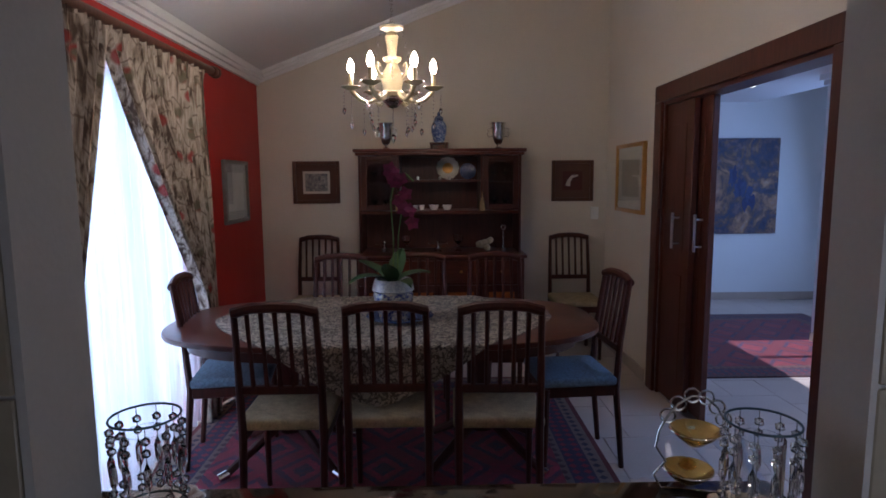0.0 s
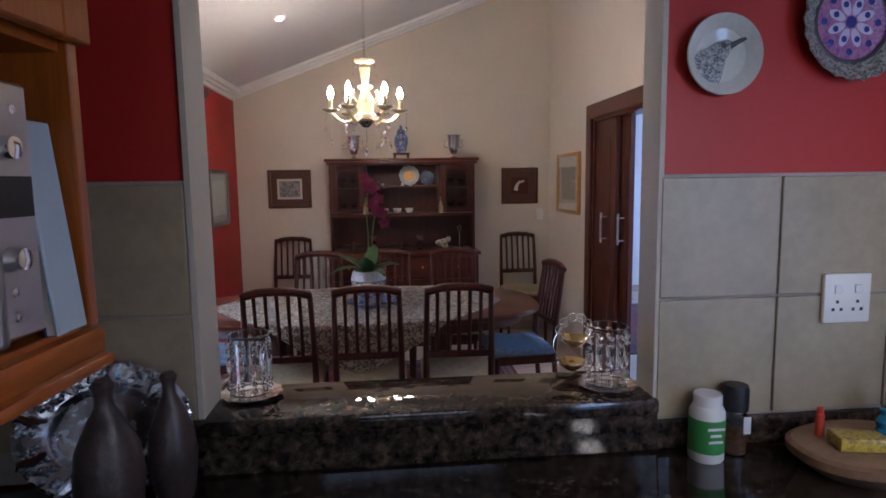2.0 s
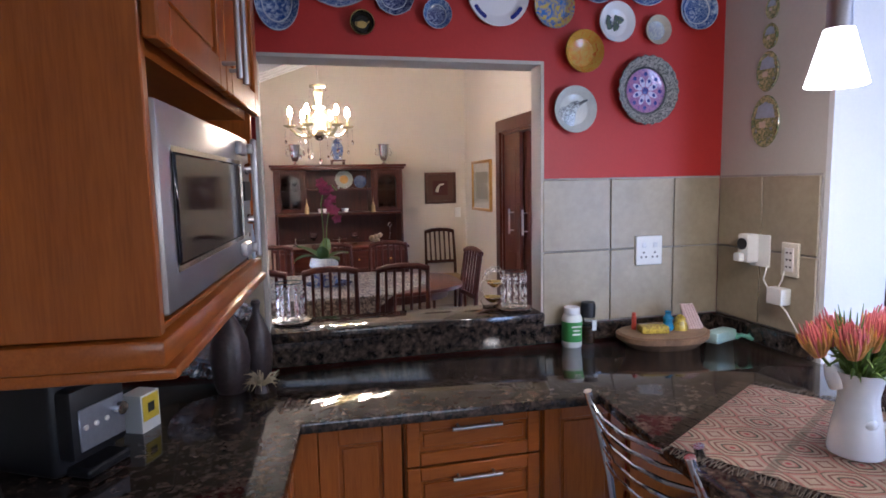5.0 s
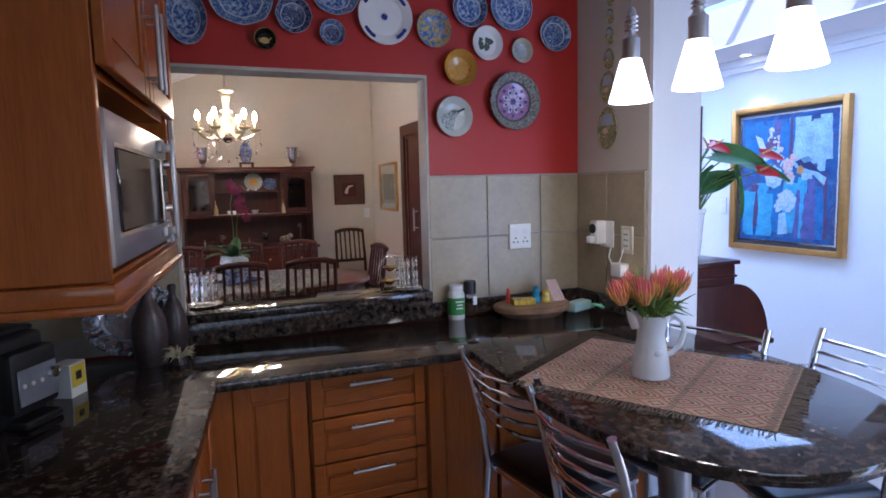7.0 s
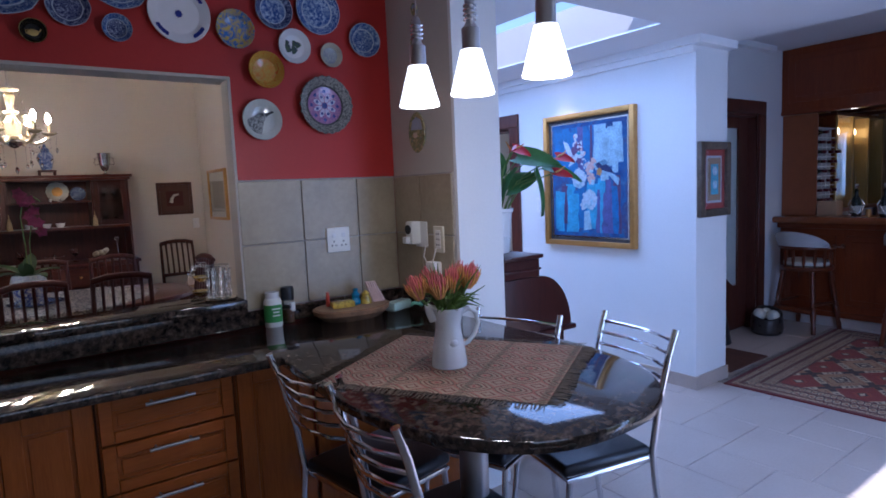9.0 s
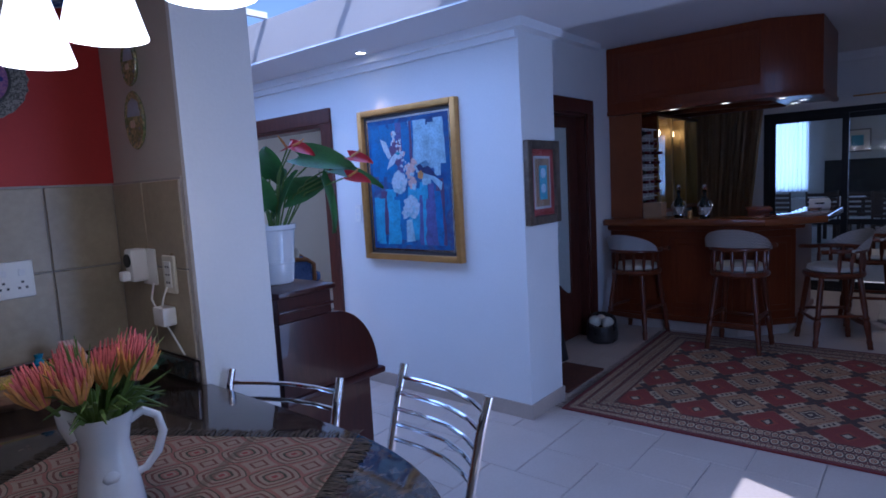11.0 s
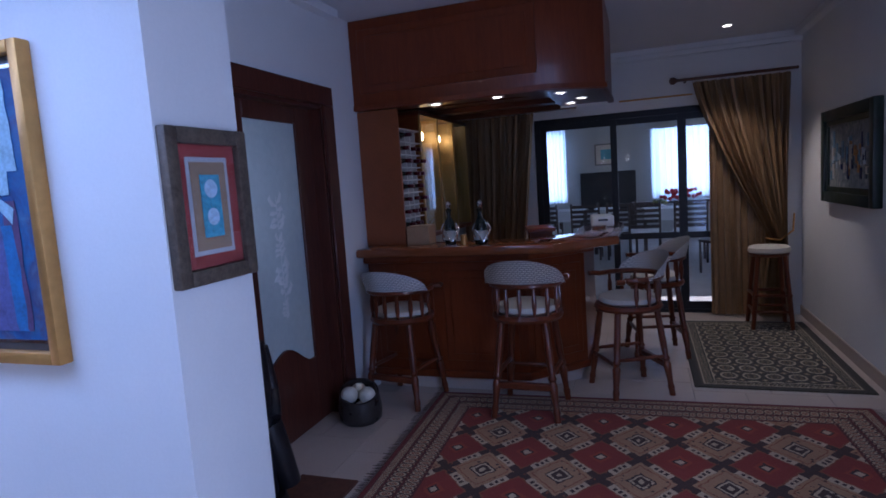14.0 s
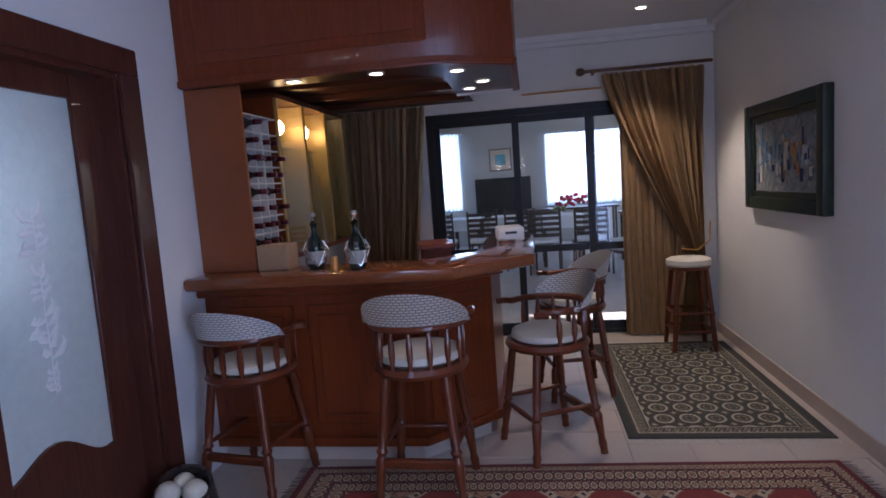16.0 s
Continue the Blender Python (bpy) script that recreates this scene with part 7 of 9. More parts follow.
downlight(3.36, 1.33, H_LOB, 8, 66)
downlight(7.62, -1.78, H_BAR, 26, 86)
downlight(-0.60, 3.62, slope_z(-0.60), 0)
downlight(3.2, 5.6, H_LOB, 0)
downlight(4.9, -0.9, H_BAR, 4, 100)

# roll-top desk behind the pillar
dk = thing("roll_top_desk", (1.845, 0.25, 0), "dark mahogany roll-top writing desk against the wall", "desk")


def side_profile(poly, y0, y1, bevel=0.003):
    """A solid from a side outline in x and z, between two y."""
    bm = prism(poly, 0, y1 - y0, bevel)
    bmesh.ops.transform(bm, matrix=Matrix(((1, 0, 0, 0), (0, 0, 1, y0), (0, 1, 0, 0), (0, 0, 0, 1))), verts=bm.verts)
    bmesh.ops.recalc_face_normals(bm, faces=bm.faces)
    return bm


curve = [(0.25 + 0.225 * math.sin(radians(a)), 0.665 + 0.285 * math.cos(radians(a))) for a in range(0, 91, 9)]
DESKW = 1.05
part("lower_body", B(0.0, 0.44, 0.02, DESKW - 0.02, 0.08, 0.635, bevel=0.004), DESK_WOOD, dk)
part("writing_board", B(0.0, 0.505, -0.012, DESKW + 0.012, 0.636, 0.664, bevel=0.008, seg=2), DESK_WOOD, dk)
part("roll_end", side_profile([(0.0, 0.665)] + [(0.0, 0.95)] + curve, 0.0, 0.03), DESK_WOOD, dk)
part("roll_end", side_profile([(0.0, 0.665)] + [(0.0, 0.95)] + curve, DESKW - 0.03, DESKW), DESK_WOOD, dk)
for k in range(20):
    a0, a1 = radians(90 * k / 20), radians(90 * (k + 0.85) / 20)
    pts = [(0.25 + r * math.sin(a), 0.665 + r * 1.267 * math.cos(a)) for r, a in ((0.222, a0), (0.222, a1), (0.212, a1), (0.212, a0))]
    part("tambour_slat", side_profile(pts, 0.03, DESKW - 0.03, 0), DESK_WOOD, dk)
part("upper_body", B(0.0, 0.245, 0.0, DESKW, 0.951, 1.045, bevel=0.003), DESK_WOOD, dk)
part("gallery_top", B((0.0, 0.265, -0.012, DESKW + 0.012, 1.046, 1.066), (0.0, 0.255, -0.006, DESKW + 0.006, 0.985, 0.998), bevel=0.005, seg=2), DESK_WOOD, dk)
for y in (0.05, DESKW - 0.05):
    for x in (0.04, 0.40):
        part("foot", lathe([(0, 0), (0.02, 0), (0.03, 0.03), (0.024, 0.08), (0, 0.08)], 12), DESK_WOOD, dk, at=(x, y, 0))
for k in range(3):
    dw = part("drawer", B(0.44, 0.452, 0.05 + k * 0.33, 0.34 + k * 0.33, 0.45, 0.61, bevel=0.003), DESK_WOOD, dk)
    part("knob", lathe([(0, 0), (0.008, 0), (0.014, 0.015), (0, 0.02)], 10), GOLD, dw, at=pose(0.452, 0.195 + k * 0.33, 0.53, 0, 90, 0))

# anthurium on the desk
an = thing("anthurium", (2.005, 0.475, 1.066), "flowering anthurium in a white ribbed pot on the desk", "potted plant")
part("pot", lathe([(0, 0), (0.062, 0), (0.067, 0.004), (0.074, 0.08), (0.076, 0.081), (0.077, 0.094), (0.075, 0.095), (0.084, 0.212), (0.092, 0.218), (0.092, 0.235), (0.083, 0.235), (0.077, 0.20), (0, 0.195)], 32), WHITE_CHINA, an, "white china pot")
ALEAF = plain("anthurium_leaf", (0.040, 0.14, 0.030), 0.5, vary=0.3, scale=12, coat=0.03)


def heart(length, width, cup=0.12, curl=0.25):
    """A heart-shaped blade along +x from its stalk, with a cupped midrib and a hanging tip."""
    def f(u, v):
        s = 2 * v - 1
        half = width / 2 * (1 - u) ** 0.75 * (0.55 + 1.9 * u - 1.2 * u * u)
        x = length * u - 0.22 * length * abs(s) * (1 - u) ** 2
        return (x, s * half, cup * width * s * s - curl * length * u * u)
    return sheet(f, 14, 8)


def blade(base, to, length, width, roll, mat, name, label, curl=0.25):
    """A leaf or spathe whose stalk rises from the soil to base; its blade points to."""
    d = (Vector(to) - Vector(base)).normalized()
    side = Vector((0, 0, 1)).cross(d).normalized()
    up = d.cross(side)
    m = Matrix.Translation(base) @ Matrix((( d.x, side.x, up.x, 0), (d.y, side.y, up.y, 0), (d.z, side.z, up.z, 0), (0, 0, 0, 1))) @ Matrix.Rotation(roll, 4, "X")
    q = part(name, heart(length, width, curl=curl), mat, an, label, at=m)
    b = m.inverted()
    stalk = [Vector((base[0] * 0.12, base[1] * 0.12, 0.19)), Vector((base[0] * 0.45, base[1] * 0.45, 0.10 + base[2] * 0.62)), Vector(base)]
    part("stalk", tube([b @ p for p in stalk], 0.0035, 6), STEM, q)
    return q


for base, to, L, w, roll in (
        ((0.10, -0.08, 0.50), (0.24, -0.26, 0.47), 0.25, 0.19, 0.9), ((0.20, -0.16, 0.44), (0.40, -0.34, 0.38), 0.24, 0.15, 0.6),
        ((0.14, -0.16, 0.40), (0.20, -0.22, 0.16), 0.24, 0.16, 0.2), ((0.02, 0.02, 0.42), (-0.06, -0.12, 0.58), 0.22, 0.17, -0.5),
        ((0.05, -0.05, 0.34), (0.16, -0.12, 0.40), 0.21, 0.18, 1.0), ((-0.02, 0.06, 0.38), (-0.06, 0.22, 0.46), 0.22, 0.17, 0.4),
        ((0.04, 0.05, 0.42), (0.18, 0.16, 0.45), 0.22, 0.17, -0.4), ((-0.03, -0.02, 0.30), (-0.10, -0.10, 0.44), 0.20, 0.13, 0.2),
        ((0.01, -0.03, 0.28), (0.04, -0.08, 0.46), 0.21, 0.13, 0.8), ((0.16, -0.06, 0.47), (0.34, -0.10, 0.46), 0.22, 0.16, 0.5)):
    blade(base, to, 0.88 * L, 0.85 * w, roll, ALEAF, "leaf", "")
SPATHE = plain("red_spathe", (0.50, 0.018, 0.03), 0.45, vary=0.2, scale=20, coat=0.05)
for base, to in (((0.03, -0.10, 0.53), (-0.03, -0.20, 0.54)), ((0.06, -0.09, 0.54), (0.12, -0.17, 0.50)), ((0.26, -0.20, 0.49), (0.33, -0.30, 0.46)), ((0.22, -0.22, 0.41), (0.30, -0.32, 0.38)), ((0.02, 0.1, 0.5), (0.05, 0.2, 0.5))):
    fl = blade(base, to, 0.095, 0.085, 0.7, SPATHE, "flower", "red waxy spathe", 0.15)
    part("spadix", tube([(0.005, 0, 0.004), (0.03, 0, 0.03), (0.045, 0, 0.055)], [0.005, 0.005, 0.002], 6), PETAL2, fl)

# doorway to the lounge
door_frame("door_frame_2", pose(3.525, 2.535, 0, 0, 0, -90), 1.13, 1.91, "dark mahogany door casing of the lounge doorway")
ld = thing("lounge_door", pose(3.68, 3.10, 0, 0, 0, 62), "dark mahogany door standing open into the lounge", "door")
part("leaf", B(0, 0.55, -0.02, 0.02, 0.012, 1.86, bevel=0.003), DOOR_WOOD, ld)
part("raised_panel", B((0.09, 0.46, -0.026, -0.02, 0.15, 0.85), (0.09, 0.46, -0.026, -0.02, 1.0, 1.75), bevel=0.002), DOOR_WOOD, ld)
pull(ld, 0.06, -0.02, 1.05)
CARVED = wood("carved_walnut", (0.16, 0.06, 0.02), (0.30, 0.13, 0.05), 0.35)
BLUE_DAMASK = plate_mat("blue_damask", (0.10, 0.16, 0.34), (0.05, 0.09, 0.22), 30.0)
ac = thing("armchair", pose(4.92, 4.42, 0, 0, 0, -118), "carved walnut armchair with blue damask upholstery", "armchair")
part("seat", B(-0.28, 0.28, -0.28, 0.28, 0.34, 0.46, bevel=0.04, seg=3), BLUE_DAMASK, ac)
part("seat_frame", B(-0.30, 0.30, -0.30, 0.30, 0.29, 0.34, bevel=0.01), CARVED, ac)
bm = plate_mesh([(0.0, 0.0), (0.24, 0.0), (0.25, 0.02), (0.24, 0.05), (0.1, 0.08), (0, 0.085)], 32, sx=1.0, sy=1.25)
part("backrest", bm, BLUE_DAMASK, ac, at=pose(0, -0.30, 0.75, 82, 0, 180))
part("outer_back", plate_mesh([(0.0, 0.0), (0.24, 0.0), (0.235, 0.012), (0, 0.016)], 32, sx=1.0, sy=1.25), BLUE_DAMASK, ac, at=pose(0, -0.335, 0.75, 98, 0, 0))
part("crest", tube([(-0.12, -0.36, 1.06), (-0.06, -0.37, 1.10), (0, -0.37, 1.12), (0.06, -0.37, 1.10), (0.12, -0.36, 1.06)], [0.015, 0.03, 0.035, 0.03, 0.015], 8), CARVED, ac, "carved crest")
part("back_frame", tube([(0.27 * math.cos(a), -0.31 - 0.05 * math.sin(a), 0.75 + 0.33 * math.sin(a)) for a in [2 * math.pi * i / 28 for i in range(28)]], 0.028, 8, closed=True), CARVED, ac)
for sx in (-1, 1):
    part("arm", tube([(sx * 0.27, -0.28, 0.72), (sx * 0.33, -0.1, 0.64), (sx * 0.33, 0.12, 0.62), (sx * 0.31, 0.2, 0.56), (sx * 0.29, 0.2, 0.36)], 0.025, 8), CARVED, ac)
    part("side_panel", B(sx * 0.30 - 0.02, sx * 0.30 + 0.02, -0.24, 0.17, 0.36, 0.60, bevel=0.012, seg=2), BLUE_DAMASK, ac)
    part("wing", tube([(sx * 0.27, -0.30, 1.02), (sx * 0.33, -0.20, 0.98), (sx * 0.32, -0.10, 0.82), (sx * 0.335, -0.08, 0.66)], [0.02, 0.03, 0.03, 0.02], 8), CARVED, ac)
    part("front_leg", tube([(sx * 0.27, 0.26, 0.30), (sx * 0.29, 0.29, 0.15), (sx * 0.27, 0.27, 0.0)], [0.03, 0.02, 0.018], 8), CARVED, ac)
    part("back_leg", tube([(sx * 0.26, -0.27, 0.30), (sx * 0.27, -0.34, 0.0)], [0.025, 0.018], 8), CARVED, ac)
solo("cushion", B(-0.17, 0.17, -0.06, 0.06, 0, 0.30, bevel=0.055, seg=3), plain("cream_cushion", (0.50, 0.46, 0.38), 0.9), pose(4.86, 4.41, 0.461, -14, 0, -118), "cream cushion on the armchair", "cushion")
GREYRUG = rug_mat("grey_lounge_rug", 0.8, 0.62, None, [(0.20, (0.09, 0.09, 0.10), (0.14, 0.13, 0.13)), (0.04, (0.05, 0.05, 0.06), (0.05, 0.05, 0.06))], [(0.0, (0.40, 0.37, 0.32)), (0.5, (0.22, 0.20, 0.18)), (0.6, (0.42, 0.39, 0.34))], (0.36, 0.33, 0.28))
rug(pose(4.62, 3.30, 0.0005), 0.8, 0.62, GREYRUG, "grey bordered rug in the lounge")
# hall seen through the dining doorway
hall_art = art_mat("blue_iris_painting", [(0.30, (0.008, 0.010, 0.03)), (0.45, (0.03, 0.04, 0.10)), (0.52, (0.09, 0.06, 0.05)), (0.62, (0.34, 0.19, 0.11)), (0.75, (0.40, 0.31, 0.26))], 2.2, 2.0)
hp = thing("painting", (3.83, 6.8, 1.34), "unframed blue iris painting on the hall wall", "painting")
part("canvas", B(-0.37, 0.37, -0.035, 0, -0.55, 0.55, bevel=0.003), hall_art, hp)
for k in range(8):
    q = dab(hp, blob(-0.26 + 0.05 * k, 0.10 * math.sin(2.2 * k) - 0.05 * k + 0.12, 0.05, 0.11, 14, 0.45, k + 30), PAINT_NAVY if k % 2 else plain("iris_blue", (0.025, 0.04, 0.13), 0.6, vary=0.4, scale=18) if "iris_blue" not in MATS else MATS["iris_blue"], k)
    q.matrix_basis = Matrix.Translation((0, -0.015, 0)) @ q.matrix_basis
HALLRUG = rug_mat("hall_red_rug", 1.0, 0.97, None, [(0.24, (0.05, 0.012, 0.02), (0.12, 0.06, 0.05)), (0.18, (0.14, 0.01, 0.02), (0.03, 0.02, 0.05)), (0.05, (0.03, 0.012, 0.02), (0.08, 0.03, 0.03))], [(0.0, (0.17, 0.012, 0.025)), (0.3, (0.03, 0.02, 0.07)), (0.5, (0.24, 0.02, 0.035))], (0.12, 0.015, 0.02))
rug(pose(3.1, 5.05, 0.0005), 1.0, 0.97, HALLRUG, "dark red oriental rug in the hall")

# ---- bar room ----
# door with etched glass
door_frame("door_frame_3", pose(4.915, 0.762, 0), 0.99, 1.95, "dark mahogany door casing beside the bar", wall=0.2, wide=0.115)
bd = thing("glazed_door", (4.43, 0.84, 0.012), "dark mahogany door with an etched frosted glass panel", "door")
bm = B((0.0, 0.31, 0, 0.04, 0, 1.93), (0.80, 0.97, 0, 0.04, 0, 1.93), (0.31, 0.80, 0, 0.04, 1.82, 1.93), bevel=0.003)
wave = [(0.31, 0.0), (0.80, 0.0)] + [(0.80 - 0.49 * i / 12, 0.45 + 0.05 * math.cos(math.pi * i / 12 * 2 + 2.6) + 0.05 * i / 12) for i in range(13)]
q = prism(wave, 0, 0.038)
bmesh.ops.transform(q, matrix=Matrix(((1, 0, 0, 0), (0, 0, 1, 0.001), (0, 1, 0, 0), (0, 0, 0, 1))), verts=q.verts)
part("frame", bm, DOOR_WOOD, bd)
part("lower_panel", q, DOOR_WOOD, bd)


def frosted():
    m, nt, b = nodes_of("frosted_glass")
    n = noise_of(nt, coords(nt), 30.0, 2.0)
    nt.links.new(ramp(nt, n, [(0.3, (0.60, 0.68, 0.68)), (0.7, (0.66, 0.74, 0.74))]), b.inputs["Base Color"])
    b.inputs["Roughness"].default_value, b.inputs["Transmission Weight"].default_value = 0.45, 0.35
    return m


fg = part("frosted_pane", B(0.31, 0.80, 0.016, 0.022, 0.35, 1.82), frosted(), bd, "frosted glass pane")
ETCH = plain("etched_motif", (0.88, 0.92, 0.92), 0.35, vary=0.1)
rnd = random.Random(17)
for zc, size in ((1.30, 1.0), (1.12, 0.7), (0.93, 1.15), (0.76, 0.6)):
    bm = bmesh.new()
    tube([(0.555, 0.0125, zc - 0.10 * size), (0.555, 0.0125, zc), (0.553, 0.0125, zc + 0.10 * size)], [0.002, 0.005, 0.002], 6, bm)
    for k in range(9):
        side = -1 if k % 2 else 1
        z0 = zc + size * (-0.08 + 0.018 * k)
        reach, lift = size * rnd.uniform(0.025, 0.075), size * rnd.uniform(-0.02, 0.05)
        tube([(0.555, 0.0125, z0), (0.555 + side * reach * 0.6, 0.0125, z0 + lift * 0.3), (0.555 + side * reach, 0.0125, z0 + lift), (0.555 + side * reach * 0.8, 0.0125, z0 + lift + 0.018 * size)], [0.003, 0.015 * size, 0.012 * size, 0.003], 6, bm)
    for vert in bm.verts:
        vert.co.y = 0.0142 + (vert.co.y - 0.0125) * 0.2
    part("etched_flower", bm, ETCH, fg, "etched leaf spray")
# figure beside the door: one plain dark shape
bm = bmesh.new()
for (p0, p1, r0, r1) in (((0, 0, 0.0), (0, 0, 0.10), 0.13, 0.12), ((0, 0, 0.10), (0.02, 0, 0.50), 0.09, 0.085), ((0.02, 0, 0.45), (0.0, 0.01, 0.78), 0.085, 0.10), ((0.0, 0.01, 0.76), (0.02, 0.0, 0.86), 0.10, 0.035), ((0.09, -0.02, 0.75), (0.12, -0.04, 0.55), 0.035, 0.028), ((0.12, -0.04, 0.55), (0.05, -0.09, 0.45), 0.028, 0.03), ((-0.09, 0, 0.75), (-0.13, 0, 0.52), 0.035, 0.028), ((0.05, -0.05, 0.42), (0.10, -0.10, 0.12), 0.06, 0.05)):
    tube([p0, tuple((a + b) / 2 for a, b in zip(p0, p1)), p1], [r0, (r0 + r1) / 2 * 1.06, r1], 12, bm)
bmesh.ops.create_icosphere(bm, subdivisions=2, radius=0.065, matrix=Matrix.Translation((0.02, 0, 0.93)) @ Matrix.Diagonal((0.85, 1, 1.15, 1)))
solo("statue", bm, plain("black_carved_wood", (0.012, 0.011, 0.013), 0.35, vary=0.3, scale=20), (4.21, 0.56, 0), "black carved wooden statue beside the door", "statue")
# bowl of white balls
bw = thing("pottery_bowl", (5.29, 0.60, 0), "dark glazed pot with a slanting rim", "pot")
bm = lathe([(0, 0), (0.11, 0), (0.13, 0.02), (0.135, 0.10), (0.12, 0.20), (0.105, 0.20), (0.115, 0.10), (0.10, 0.03), (0, 0.03)], 32)
for v in bm.verts:
    if v.co.z > 0.09:
        v.co.z += 0.42 * (v.co.x * 0.8 + v.co.y * 0.45) - 0.015
part("pot", bm, plain("dark_bark_glaze", (0.035, 0.028, 0.025), 0.3, vary=0.4, scale=18, bump=0.4), bw)
EGG = plain("ivory_ball", (0.66, 0.62, 0.52), 0.35, vary=0.08, scale=30)
for x, y, z, r in ((-0.045, 0.045, 0.175, 0.052), (-0.005, -0.055, 0.165, 0.052), (0.05, 0.03, 0.17, 0.048), (-0.03, -0.02, 0.085, 0.046)):
    bm = bmesh.new()
    bmesh.ops.create_uvsphere(bm, u_segments=24, v_segments=14, radius=r)
    solo("ivory_ball", bm, EGG, (5.29 + x, 0.60 + y, z), "smooth ivory-white decorative ball in the pot", "decorative ball", "balls in the pot")
solo("door_mat", B(-0.28, 0.28, -0.16, 0.16, 0, 0.012, bevel=0.003), plain("brown_mat", (0.10, 0.035, 0.02), 0.95, vary=0.3, scale=30, fine=140, bump=0.5), (4.30, 0.42, 0.0), "small brown mat before the door", "mat")

# rugs
def border_of(nt, v, x, y, hx, hy):
    """Distance from the edge, and the run along it, of a rectangular rug."""
    ex, ey = calc(nt, "SUBTRACT", hx, calc(nt, "ABSOLUTE", x)), calc(nt, "SUBTRACT", hy, calc(nt, "ABSOLUTE", y))
    side = calc(nt, "LESS_THAN", ex, ey)
    run = calc(nt, "ADD", calc(nt, "MULTIPLY", y, side), calc(nt, "MULTIPLY", x, calc(nt, "SUBTRACT", 1.0, side)))
    return calc(nt, "MINIMUM", ex, ey), run


def finish_rug(nt, b, v, col):
    pile = noise_of(nt, v, 150.0, 3.0)
    worn = noise_of(nt, v, 2.2, 3.0)
    col = mix(nt, 0.4, col, mix(nt, 1.0, col, ramp(nt, pile, [(0.3, (0.4,) * 3), (0.7, (1.0,) * 3)]), "MULTIPLY"))
    col = mix(nt, 0.5, col, mix(nt, 1.0, col, ramp(nt, worn, [(0.35, (0.6,) * 3), (0.65, (1.0,) * 3)]), "MULTIPLY"))
    nt.links.new(col, b.inputs["Base Color"])
    b.inputs["Roughness"].default_value = 0.95
    b.inputs["Sheen Weight"].default_value = 0.1
    bumped(nt, b, pile, 0.5, 0.003)


